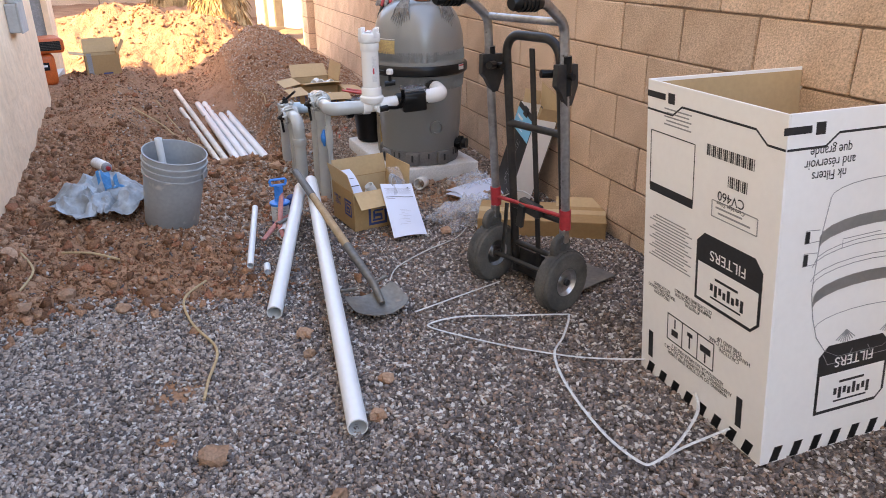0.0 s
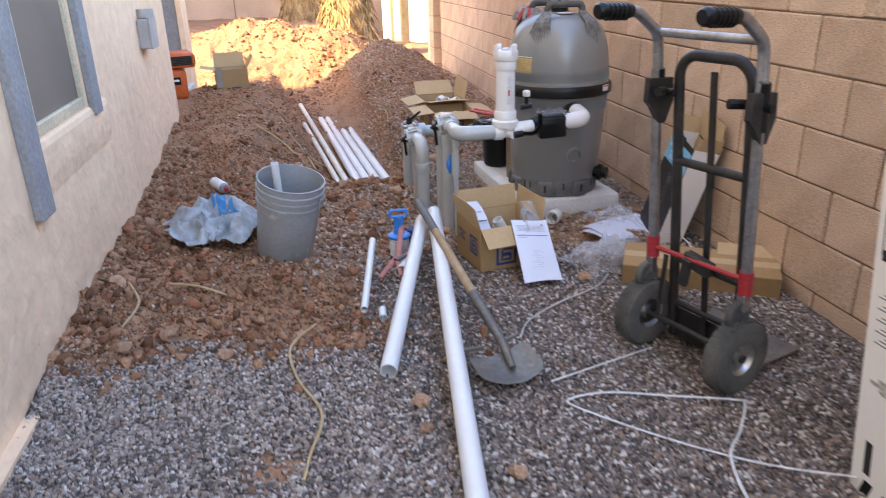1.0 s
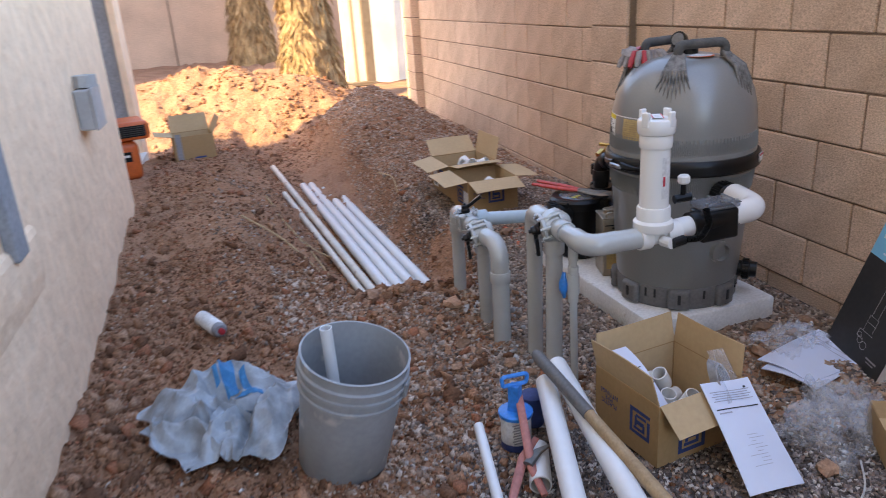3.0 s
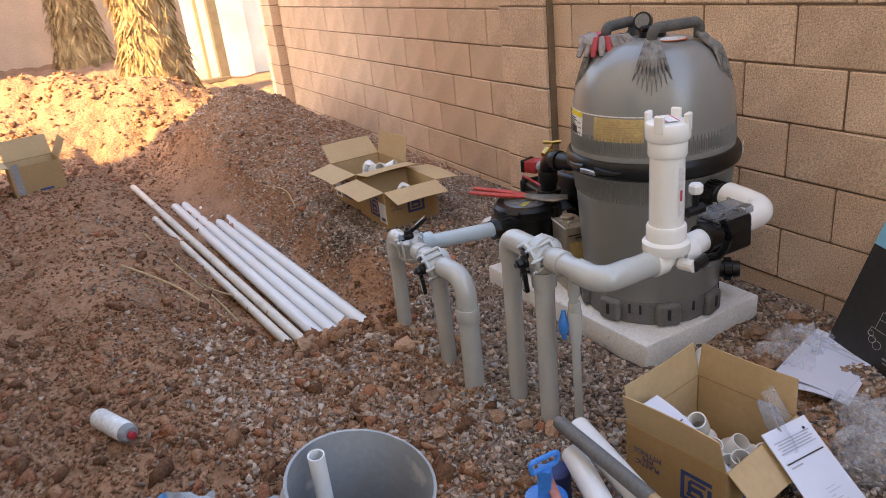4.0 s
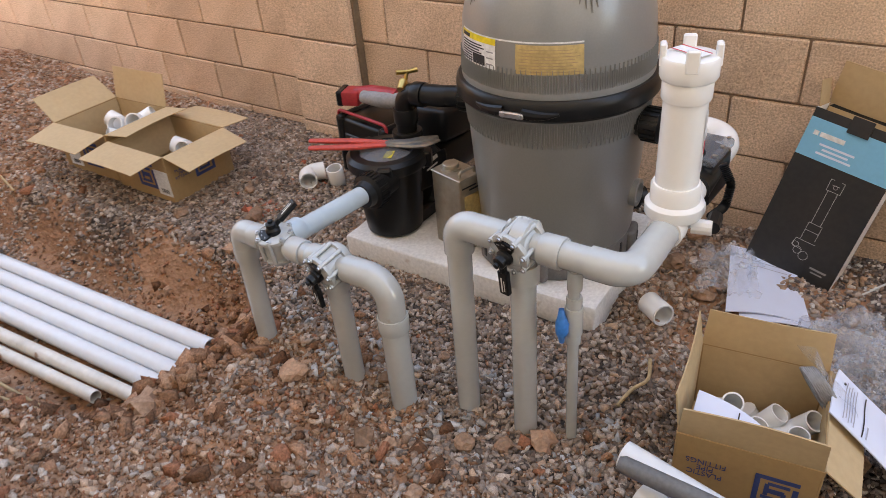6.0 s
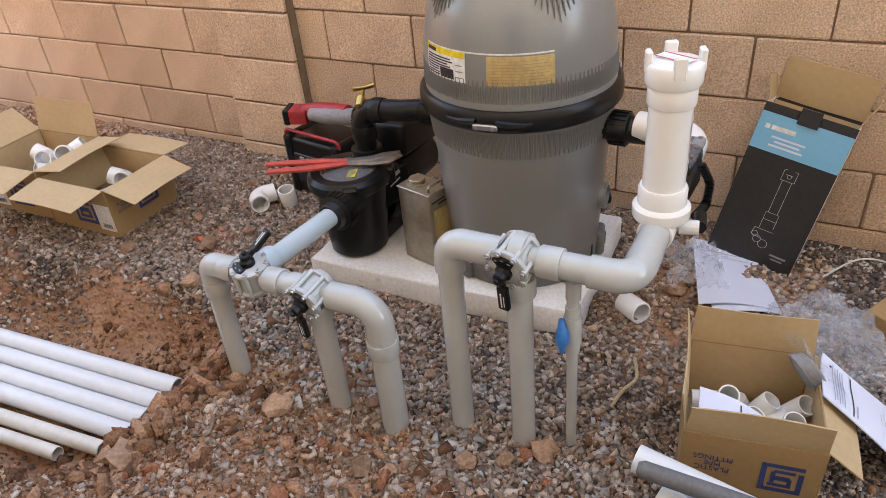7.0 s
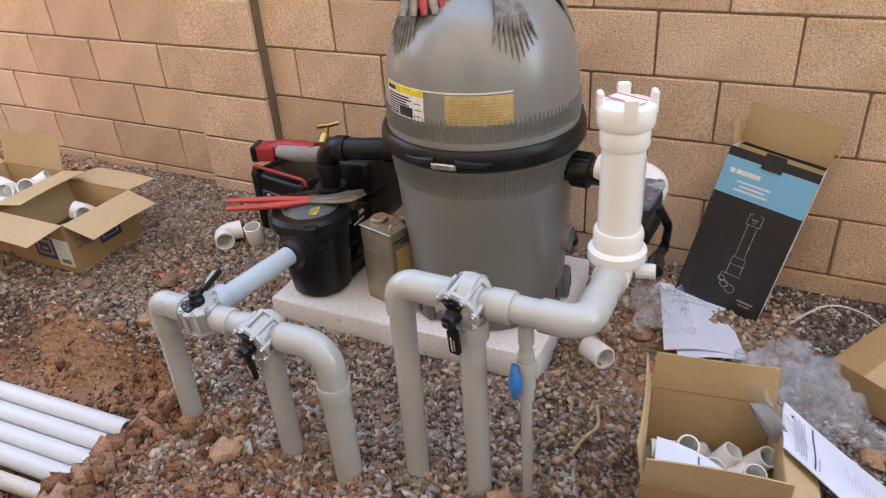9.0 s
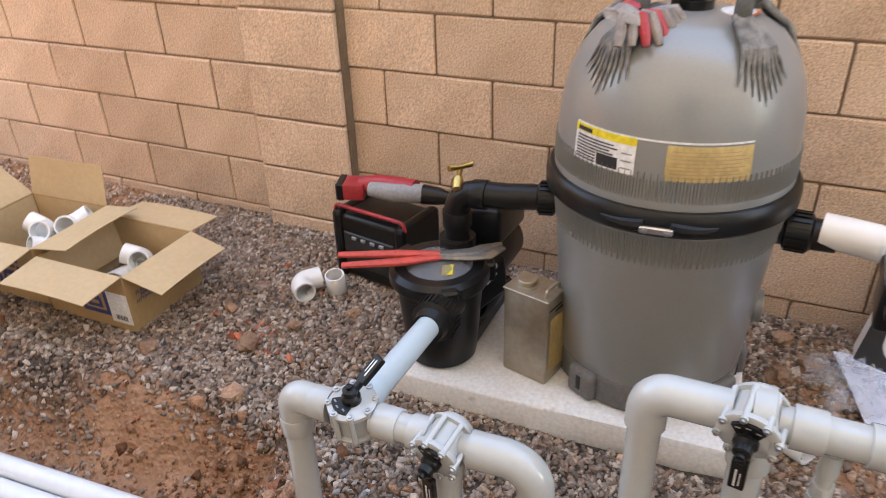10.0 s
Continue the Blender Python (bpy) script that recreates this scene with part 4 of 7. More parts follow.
def diverter(parent, p, face, handle_dir, rise=0.012):
    """A three-way valve: ribbed drum with a screwed cover looking along face, a black dial plate and a lever."""
    p, face = Vector(p), Vector(face).normalized()
    h = Vector(handle_dir)
    h = (h - face * h.dot(face)).normalized()
    x = h.cross(face)
    m = Matrix((x, h, face)).transposed().to_4x4()
    m.translation = p
    v = part("valve", lathe([(0, -0.058), (0.030, -0.058), (0.037, -0.052), (0.040, -0.042), (0.048, -0.040), (0.049, -0.033), (0.041, -0.030), (0.041, 0.020), (0.049, 0.022), (0.051, 0.026), (0.051, 0.033), (0.047, 0.036), (0.0, 0.037)], 30, m), GREYPVC, parent, "grey three-way valve body with a screwed cover", smooth=True)
    for i in range(8):
        q = m @ Matrix.Rotation(i * math.pi / 4 + 0.2, 4, "Z") @ Matrix.Translation((0.0475, 0, 0))
        part("bolt_rib", lathe([(0, -0.034), (0.006, -0.034), (0.006, 0.034), (0.0075, 0.035), (0.0075, 0.040), (0, 0.041)], 10, q), GREYPVC, v, smooth=True)
        part("screw", lathe([(0, 0.040), (0.0042, 0.040), (0.0042, 0.0445), (0, 0.0455)], 8, q), ZINC, v)
    fan = [(0.010 * math.cos(a), 0.010 * math.sin(a)) for a in (radians(30), radians(150))]
    arc = [(0.040 * math.cos(radians(a)), 0.040 * math.sin(radians(a))) for a in range(228, 313, 12)]
    dial = part("dial_plate", poly_plate([fan[0], fan[1]] + arc, 0.006), BLACK, v, "black dial plate", bake=m @ Matrix.Translation((0, 0, 0.036)))
    plates(dial, "raised_mark", INKGREY, m @ Matrix.Translation((0, 0, 0.0425)), [(0.016, -0.028, 0.008, 0.003), (-0.016, -0.028, 0.008, 0.003), (0, -0.033, 0.008, 0.003)])
    hub = part("handle", lathe([(0, 0.036), (0.020, 0.036), (0.020, 0.050), (0.015, 0.056), (0.015, 0.068), (0.011, 0.071), (0, 0.071)], 18, m), BLACK, v, "black plastic valve handle", smooth=True)
    slope = math.atan2(rise, 0.085)
    lm = m @ Matrix.Translation((0, 0.004, 0.056)) @ Matrix.Rotation(slope, 4, "X")
    part("lever", boxm((0.026, 0.064, 0.014), lm @ Matrix.Translation((0, 0.058, 0)), bevel=0.003, seg=2), BLACK, hub)
    part("lever_neck", boxm((0.014, 0.034, 0.015), lm @ Matrix.Translation((0, 0.014, 0)), bevel=0.004, seg=2), BLACK, hub)
    plates(hub, "raised_mark", WHITELABEL, lm @ Matrix.Translation((0, 0.062, 0.0072)), [(0.003, 0, 0.0035, 0.040), (-0.004, 0.002, 0.002, 0.030)])
    part("lock_knob", lathe([(0, 0.068), (0.007, 0.068), (0.007, 0.078), (0, 0.080)], 10, m), BLACK, hub)
    return v


R2 = 0.030


def build_manifolds():
    zr = 0.364
    s = thing("suction_manifold", Matrix.Identity(4), "grey painted plumbing of three posts and two valves", "pipework", "pool plumbing")
    A, B, C = Vector((1.005, 5.525, -0.12)), Vector((1.018, 5.172, -0.12)), Vector((1.018, 4.992, -0.12))
    hdr = 1.012
    part("pipe", tube(rounded([A, (hdr, 5.525, zr), (hdr, 5.43, zr)], 0.048, 8), R2, 18), GREYPVC, s, smooth=True)
    bm = bmesh.new()
    fitting(bm, (A.x + 0.006, A.y, zr - 0.075), (0, 0, 1), 0.036, 0.045)
    fitting(bm, (hdr, 5.45, zr), (0, 1, 0), 0.036, 0.045)
    add_tube(bm, rounded([(hdr, 5.525, zr - 0.055), (hdr, 5.525, zr), (hdr, 5.46, zr)], 0.05, 8), 0.035, 18)
    part("elbow", bm, GREYPVC, s, smooth=True)
    diverter(s, (hdr, 5.375, zr), (-0.12, 0.0, 1), (0.75, -0.45, 0.25), 0.055)
    bm = bmesh.new()
    add_tube(bm, [(hdr, 5.33, zr), (hdr, 5.10, zr)], R2, 18)
    fitting(bm, (hdr, 5.295, zr), (0, 1, 0), 0.036, 0.05)
    fitting(bm, (hdr, 5.225, zr), (0, 1, 0), 0.036, 0.04)
    part("pipe", bm, GREYPVC, s, smooth=True)
    diverter(s, (hdr - 0.012, 5.172, zr), (-0.90, 0.15, -0.22), (-0.1, 0.05, -1))
    part("pipe", tube([B, (hdr, 5.172, zr)], R2, 18), GREYPVC, s, smooth=True)
    bm = bmesh.new()
    fitting(bm, (hdr, 5.172, zr - 0.065), (0, 0, 1), 0.036, 0.04)
    part("collar", bm, GREYPVC, s, smooth=True)
    bm = tube(rounded([(hdr, 5.12, zr), (C.x, 4.992, zr), (C.x, 4.992, zr - 0.13)], 0.072, 10), 0.037, 20)
    fitting(bm, (C.x, 4.992, zr - 0.13), (0, 0, 1), 0.042, 0.045)
    part("elbow", bm, GREYPVC, s, "large grey sweep elbow", smooth=True)
    part("pipe", tube([C, (C.x, 4.992, zr - 0.12)], 0.0365, 20), GREYPVC, s, smooth=True)
    bm = tube([(hdr + 0.03, 5.375, zr - 0.002), (1.40, 5.385, zr - 0.036)], R2, 18)
    fitting(bm, (hdr + 0.065, 5.376, zr), (1, 0.02, 0), 0.036, 0.05)
    part("pump_pipe", bm, BLUEPVC, s, "pale blue grey pipe running to the pump", smooth=True)

    # return side
    zr = 0.537
    r = thing("return_manifold", Matrix.Identity(4), "grey painted return plumbing with a valve and drain tap", "pipework", "pool plumbing")
    D, E, F = Vector((1.090, 4.822, -0.12)), Vector((1.088, 4.645, -0.12)), Vector((1.115, 4.528, -0.12))
    hx = 1.098
    bm = tube(rounded([D, (hx, 4.822, zr), (hx, 4.73, zr)], 0.05, 8), R2, 18)
    part("pipe", bm, GREYPVC, r, smooth=True)
    bm = tube(rounded([(hx, 4.822, zr - 0.075), (hx, 4.822, zr), (hx, 4.690, zr)], 0.052, 8), 0.036, 18)
    part("elbow", bm, GREYPVC, r, smooth=True)
    diverter(r, (hx - 0.012, 4.655, zr), (-0.90, 0.15, -0.22), (-0.15, 0.02, -1))
    bm = lathe([(0.044, -0.02), (0.056, -0.016), (0.056, 0.016), (0.044, 0.02)], 22, Matrix.Translation((hx, 4.645, zr)) @ Matrix.Rotation(radians(90), 4, "X"), close=True)
    part("valve_flange", bm, GREYPVC, r, smooth=True)
    part("pipe", tube([E, (hx, 4.65, zr)], R2, 18), GREYPVC, r, smooth=True)
    bm = bmesh.new()
    fitting(bm, (E.x + 0.008, 4.648, zr - 0.075), (0, 0, 1), 0.037, 0.05)
    part("collar", bm, GREYPVC, r, smooth=True)
    bm = tube([(hx, 4.62, zr), (hx, 4.44, zr)], R2 + 0.001, 18)
    fitting(bm, (hx, 4.575, zr), (0, 1, 0), 0.037, 0.05)
    part("pipe", bm, GREYPVC, r, smooth=True)
    bm = tube(rounded([(hx, 4.49, zr), (hx, 4.40, zr), (1.20, 4.40, zr)], 0.055, 9), 0.036, 18)
    add_tube(bm, [(1.18, 4.40, zr), (1.285, 4.40, zr)], 0.0345, 18)
    part("elbow", bm, GREYPVC, r, "grey elbow turning to the feeder", smooth=True)
    # drain leg with a blue ball valve
    bm = tube([F, (1.108, 4.53, zr)], 0.0135, 12)
    for z, rr, ln in ((0.36, 0.021, 0.075), (0.31, 0.018, 0.03), (0.41, 0.018, 0.03), (0.47, 0.017, 0.05)):
        fitting(bm, (1.110, 4.529, z), (0, 0, 1), rr, ln)
    leg = part("drain_leg", bm, GREYPVC, r, "thin grey drain pipe", smooth=True)
    bv = part("tap_handle", tube([Vector((1.084, 4.545, 0.308)), Vector((1.082, 4.545, 0.325)), Vector((1.080, 4.543, 0.342)), Vector((1.080, 4.543, 0.366)), Vector((1.083, 4.546, 0.384)), Vector((1.086, 4.548, 0.400))], [0.006, 0.009, 0.015, 0.015, 0.009, 0.006], 10), BLUE, leg, "blue ball valve handle", smooth=True)
    part("tap_stem", rod((1.085, 4.54, 0.36), (1.112, 4.529, 0.36), 0.008), BLUE, bv)
    # white run past the feeder: pipe, check valve, elbow up to the tank
    w = thing("feeder_run", Matrix.Identity(4), "white pipe run with a black check valve to the filter", "pipework", "pool plumbing")
    bm = tube([(1.275, 4.40, zr), (1.47, 4.405, zr + 0.012)], 0.034, 18)
    fitting(bm, (1.292, 4.40, zr), (1, 0, 0), 0.040, 0.04)
    fitting(bm, (1.385, 4.392, zr + 0.004), (1, 0, 0), 0.040, 0.05)
    part("pipe", bm, PVCNEW, w, smooth=True)
    cv = part("check_valve", boxm((0.135, 0.085, 0.105), pose(1.56, 4.41, zr + 0.008, 0, -3, -4), bevel=0.012, seg=3), BLACK, w, "black check valve body", smooth=True)
    part("end_collar", rod((1.465, 4.406, zr + 0.014), (1.655, 4.408, zr + 0.03), 0.042, 20), BLACK, cv, smooth=True)
    part("clear_lid", boxm((0.13, 0.09, 0.022), pose(1.56, 4.41, zr + 0.073, 0, -3, -4), bevel=0.006, seg=2), LENS, cv, "clear screwed lid")
    for dx in (-0.055, 0.0, 0.055):
        for dy in (-0.036, 0.036):
            part("screw", lathe([(0, 0), (0.006, 0), (0.006, 0.004), (0, 0.005)], 8, pose(1.56 + dx, 4.41 + dy, zr + 0.085)), ZINC, cv)
    part("elbow", tube(rounded([(1.62, 4.406, zr + 0.028), (1.722, 4.404, zr + 0.034), (1.738, 4.50, zr + 0.038), (1.748, 4.56, zr + 0.038)], 0.055, 8), 0.041, 20), PVCNEW, w, "white elbow wrapped in film", smooth=True)
    ft = part("sensor", rod((1.345, 4.318, zr - 0.004), (1.39, 4.325, zr + 0.0), 0.016, 12), BLACK, w, "black hose fitting")
    run = rounded([(1.385, 4.335, zr - 0.002), (1.45, 4.322, zr - 0.004), (1.478, 4.322, zr + 0.04), (1.482, 4.350, zr + 0.085)], 0.03, 16)
    fine = []
    for a, b in zip(run, run[1:]):
        k = max(1, int((b - a).length / 0.0022))
        fine += [a.lerp(b, i / k) for i in range(k)]
    part("hose", tube(fine, [0.0115 if i % 2 else 0.0085 for i in range(len(fine))], 10), BLACK, ft, "black corrugated hose", smooth=True)
    part("inlet_stub", rod((1.338, 4.36, zr - 0.006), (1.345, 4.318, zr - 0.004), 0.017, 12), PVCNEW, w)
    kn = part("needle_valve", rod((1.40, 4.40, zr + 0.11), (1.455, 4.395, zr + 0.115), 0.014, 10), BLACK, w, "black needle valve")
    part("stem", rod((1.43, 4.398, zr + 0.115), (1.43, 4.398, zr + 0.165), 0.009, 10), BLACK, kn)
    part("knob", lathe([(0, 0.16), (0.016, 0.16), (0.019, 0.166), (0.019, 0.182), (0.014, 0.188), (0, 0.188)], 10, Matrix.Translation((1.43, 4.398, zr + 0.0))), PVCNEW, kn, "white knob")


def build_feeder():
    c = thing("chlorine_feeder", Matrix.Translation((1.327, 4.401, 0.010)), "white cylindrical chlorine feeder standing on the pipe", "chlorine feeder")
    part("base", lathe([(0, 0.52), (0.036, 0.52), (0.036, 0.548), (0.060, 0.550), (0.063, 0.556), (0.063, 0.578), (0.058, 0.584), (0.053, 0.586), (0.053, 0.622), (0.050, 0.628), (0, 0.628)], 36), PVCNEW, c, smooth=True)
    part("body", lathe([(0, 0.62), (0.0455, 0.62), (0.0445, 0.84), (0, 0.84)], 32), PVCNEW, c, smooth=True)
    part("neck", lathe([(0, 0.815), (0.048, 0.815), (0.050, 0.820), (0.050, 0.852), (0.048, 0.856), (0, 0.856)], 36), PVCNEW, c, smooth=True)
    cap = part("cap", lathe([(0, 0.856), (0.054, 0.858), (0.057, 0.864), (0.0575, 0.898), (0.054, 0.903), (0.03, 0.908), (0, 0.910)], 36), PVCNEW, c, smooth=True)
    for i in range(4):
        a = radians(i * 90 + 22)
        part("cap_tooth", boxm((0.013, 0.026, 0.046), Matrix.Rotation(a, 4, "Z") @ Matrix.Translation((0.052, 0, 0.905)), bevel=0.003), PVCNEW, cap)
    st = part("cap_label", boxm((0.035, 0.075, 0.0008), pose(0.0, -0.0, 0.9105, 0, 0, -25)), WHITELABEL, cap)
    for d in (-0.015, 0.015):
        part("red_line", boxm((0.003, 0.075, 0.0008), pose(d * math.cos(radians(-25)), d * math.sin(radians(-25)), 0.9112, 0, 0, -25)), REDLABEL, st)

    def fn(u, v):
        a = radians(-95 + 34 * u)
        return Vector((0.0462 * math.cos(a), 0.0462 * math.sin(a), 0.66 + 0.13 * v))
    lb = part("side_label", sheet(6, 2, fn, 0.0005), WHITELABEL, c)

    def fn2(u, v):
        a = radians(-90 + 10 * u)
        return Vector((0.0468 * math.cos(a), 0.0468 * math.sin(a), 0.70 + 0.03 * v))
    part("red_mark", sheet(3, 2, fn2, 0.0005), REDLABEL, lb)


# ---- pump and what lies by it ----
def build_pump():
    p = thing("pool_pump", Matrix.Translation((1.590, 5.45, 0.088)), "black plastic pool pump with a clear strainer lid", "pool pump")
    part("strainer", lathe([(0, 0), (0.085, 0), (0.098, 0.012), (0.107, 0.10), (0.115, 0.20), (0.118, 0.255), (0, 0.255)], 36), BLACK, p, smooth=True)
    lid = part("lid_ring", lathe([(0.085, 0.250), (0.132, 0.246), (0.137, 0.256), (0.136, 0.282), (0.122, 0.294), (0.092, 0.294)], 36, close=True), BLACK, p, smooth=True)
    part("lid_window", lathe([(0, 0.304), (0.06, 0.301), (0.098, 0.290), (0.098, 0.284), (0, 0.288)], 32), LENS, lid, "clear domed lid", smooth=True)
    part("basket_floor", lathe([(0, 0.258), (0.09, 0.258), (0, 0.262)], 24), INKGREY, p)
    for a in (70, 215, 300):
        m = Matrix.Rotation(radians(a), 4, "Z") @ Matrix.Translation((0.136, 0, 0.262))
        part("lid_lug", boxm((0.03, 0.05, 0.055), m, bevel=0.006), BLACK, lid)
    part("warning_sticker", boxm((0.045, 0.03, 0.001), pose(-0.035, -0.04, 0.299, -6, -5, 20)), YELLOW, lid)
    m = Matrix.Translation((-0.130, -0.066, 0.238)) @ Matrix.Rotation(radians(-90), 4, "Y")
    un = part("inlet_union", lathe([(0, -0.05), (0.045, -0.05), (0.045, 0.01), (0.056, 0.012), (0.058, 0.02), (0.058, 0.055), (0.045, 0.062), (0.040, 0.085), (0, 0.085)], 24, m), BLACK, p, "black ribbed inlet union", smooth=True)
    for i in range(28):
        part("grip_rib", boxm((0.006, 0.005, 0.036), m @ Matrix.Rotation(i * math.pi / 14, 4, "Z") @ Matrix.Translation((0.0585, 0, 0.036))), BLACK, un)
    part("volute", lathe([(0, 0), (0.10, 0), (0.115, 0.02), (0.118, 0.09), (0.10, 0.115), (0, 0.12)], 28, Matrix.Translation((0.095, -0.005, 0.14)) @ Matrix.Rotation(radians(90), 4, "Y")), BLACK, p, smooth=True)
    part("motor", lathe([(0, 0.1), (0.085, 0.1), (0.088, 0.12), (0.088, 0.34), (0.075, 0.36), (0, 0.36)], 28, Matrix.Translation((0.10, -0.005, 0.155)) @ Matrix.Rotation(radians(90), 4, "Y")), BLACK, p, smooth=True)
    dr = part("drive_box", boxm((0.25, 0.17, 0.12), pose(0.33, -0.01, 0.29, 0, 6, 0), bevel=0.022, seg=3), BLACK, p, smooth=True)
    part("foot", boxm((0.34, 0.17, 0.06), Matrix.Translation((0.20, 0, 0.03)), bevel=0.01), BLACK, p)
    side = part("side_panel", boxm((0.15, 0.012, 0.11), pose(0.09, -0.112, 0.20, -6, 0, -14), bevel=0.008, seg=2), BLACK, p)
    plates(side, "printed_bar", WHITELABEL, pose(0.09, -0.120, 0.21, 84, -16, -14), [(0.0, 0.03, 0.07, 0.014), (0.0, 0.008, 0.05, 0.006)], label="white printed mark")
    part("outlet", tube(rounded([(0.115, -0.005, 0.23), (0.115, -0.005, 0.455), (0.118, -0.155, 0.463), (0.125, -0.22, 0.470)], 0.06, 9), 0.035, 22), BLACK, p, "black outlet elbow to the filter", smooth=True)
    for q, ax, rr, ln in (((0.115, -0.005, 0.375), (0, 0, 1), 0.041, 0.05), ((0.115, -0.075, 0.457), (0.0, -1, 0.05), 0.041, 0.04), ((0.115, -0.005, 0.30), (0, 0, 1), 0.052, 0.04)):
        bm = bmesh.new()
        fitting(bm, q, ax, rr, ln)
        part("collar", bm, BLACK, p, smooth=True)

    c = thing("solvent_can", pose(1.612, 5.185, 0.088, 0, 0, -14), "dull gold rectangular tin can with a screw cap", "tin can")
    part("body", boxm((0.098, 0.135, 0.265), Matrix.Translation((0, 0, 0.1325)), bevel=0.007, seg=3), TIN, c, smooth=True)
    part("rim", boxm((0.102, 0.139, 0.006), Matrix.Translation((0, 0, 0.265)), bevel=0.002), TIN, c)
    part("cap", lathe([(0, 0.24), (0.034, 0.24), (0.034, 0.244), (0.027, 0.245), (0.027, 0.257), (0.025, 0.259), (0, 0.259)], 20, Matrix.Translation((0, 0.025, 0.026))), TIN, c, smooth=True)
    part("handle", tube(rounded([(-0.03, -0.05, 0.265), (-0.03, -0.05, 0.285), (0.03, -0.05, 0.285), (0.03, -0.05, 0.265)], 0.008), 0.005, 8), TIN, c)
    plates(c, "printed_bar", INK, pose(0.0, -0.0680, 0.235, 90, 0, 0), [(-0.01, 0.0, 0.06, 0.005), (0.01, -0.012, 0.04, 0.006)])
    plates(c, "tape_label", GOLDLABEL, pose(0.005, -0.0680, 0.12, 90, 0, 0), [(0, 0, 0.075, 0.17)], label="yellowed label on the can")

    # pliers across the pump lid
    q = thing("tongue_pliers", pose(1.608, 5.418, 0.402, 0, 0, -62) @ Matrix.Scale(1.18, 4), "large slip-joint pliers with red grips on the pump lid", "pliers")
    part("grip", tube(rounded([(-0.26, 0.03, 0.0), (-0.12, 0.012, 0.004), (-0.02, 0.0, 0.004)], 0.2, 4), [0.009] + [0.012] * 5 + [0.008], 10, flat=0.7), REDGRIP, q, "red vinyl grip", smooth=True)
    part("grip", tube(rounded([(-0.25, -0.015, -0.002), (-0.12, -0.018, 0.0), (-0.02, -0.006, 0.0)], 0.2, 4), [0.009] + [0.012] * 5 + [0.008], 10, flat=0.7), REDGRIP, q, "red vinyl grip", smooth=True)
    part("jaw", tube([(-0.03, 0.0, 0.004), (0.04, -0.002, 0.004), (0.075, 0.012, 0.004), (0.115, 0.030, 0.004)], [0.011, 0.017, 0.018, 0.008], 8, flat=0.5), BLADE, q, smooth=True)
    part("jaw", tube([(-0.03, -0.004, 0.0), (0.04, -0.012, 0.0), (0.08, -0.012, 0.0), (0.12, 0.018, 0.0)], [0.011, 0.016, 0.015, 0.007], 8, flat=0.5), BLADE, q, smooth=True)

    # charger case with red corner bars, and a cordless tool on it
    t = thing("jobsite_radio", pose(2.03, 5.86, 0.0, 0, 0, -10), "black and red jobsite radio standing on gravel", "radio")
    part("body", boxm((0.20, 0.30, 0.25), Matrix.Translation((0, 0, 0.135)), bevel=0.02, seg=3), BLACK, t, smooth=True)
    part("face", boxm((0.01, 0.22, 0.13), Matrix.Translation((-0.102, 0, 0.13)), bevel=0.004), BLACKSTEEL, t)
    for yy in (-0.135, 0.135):
        part("corner_guard", boxm((0.22, 0.045, 0.27), Matrix.Translation((-0.002, yy, 0.135)), bevel=0.018, seg=2), BLACK, t)
    part("top_bar", tube(rounded([(-0.09, -0.15, 0.24), (-0.09, -0.15, 0.285), (-0.09, 0.15, 0.285), (-0.09, 0.15, 0.24)], 0.02), 0.007, 10), REDPAINT, t, "red guard bar", smooth=True)
    for i in range(4):
        part("button", boxm((0.008, 0.02, 0.012), Matrix.Translation((-0.109, -0.06 + 0.04 * i, 0.18)), bevel=0.002), INKGREY, t)
    d = thing("cordless_saw", pose(2.0, 5.80, 0.345, 0, 0, -80), "red and black cordless saw lying on the radio", "power tool")
    part("battery", boxm((0.075, 0.085, 0.06), pose(-0.15, 0.02, 0.0, 0, 0, 8), bevel=0.008, seg=2), REDPAINT, d, smooth=True)
    part("battery_end", boxm((0.03, 0.088, 0.064), pose(-0.195, 0.015, 0.0, 0, 0, 8), bevel=0.006), BLACK, d)
    part("grip", tube([(-0.13, 0.02, 0.01), (-0.07, 0.03, 0.022), (0.0, 0.015, 0.02), (0.07, 0.0, 0.018)], [0.03, 0.027, 0.034, 0.036], 14), REDPAINT, d, smooth=True)
    part("grip_pad", tube([(-0.085, -0.012, 0.016), (0.0, -0.02, 0.012), (0.10, -0.012, 0.014)], [0.024, 0.032, 0.032], 14), INKGREY, d, smooth=True)
    part("nose", tube([(0.10, -0.01, 0.012), (0.15, -0.012, 0.01), (0.19, -0.012, 0.006)], [0.034, 0.03, 0.02], 12), BLACK, d, smooth=True)
    part("shoe", boxm((0.012, 0.06, 0.05), pose(0.20, -0.012, 0.0, 0, 20, 0), bevel=0.003), ZINC, d)
    b = thing("brass_tap", pose(1.722, 5.45, 0.205) @ Matrix.Scale(0.88, 4), "small brass tap on top of the black outlet elbow", "tap")
    part("pipe", rod((0, 0, 0.375), (0, 0, 0.40), 0.012, 10), BRASS, b)
    part("body", tube([(0, 0, 0.385), (0, 0, 0.405), (-0.02, -0.01, 0.42), (-0.05, -0.02, 0.405)], [0.015, 0.02, 0.018, 0.014], 12), BRASS, b, smooth=True)
    part("stem", rod((0, 0, 0.40), (0.015, -0.005, 0.45), 0.008), BRASS, b)
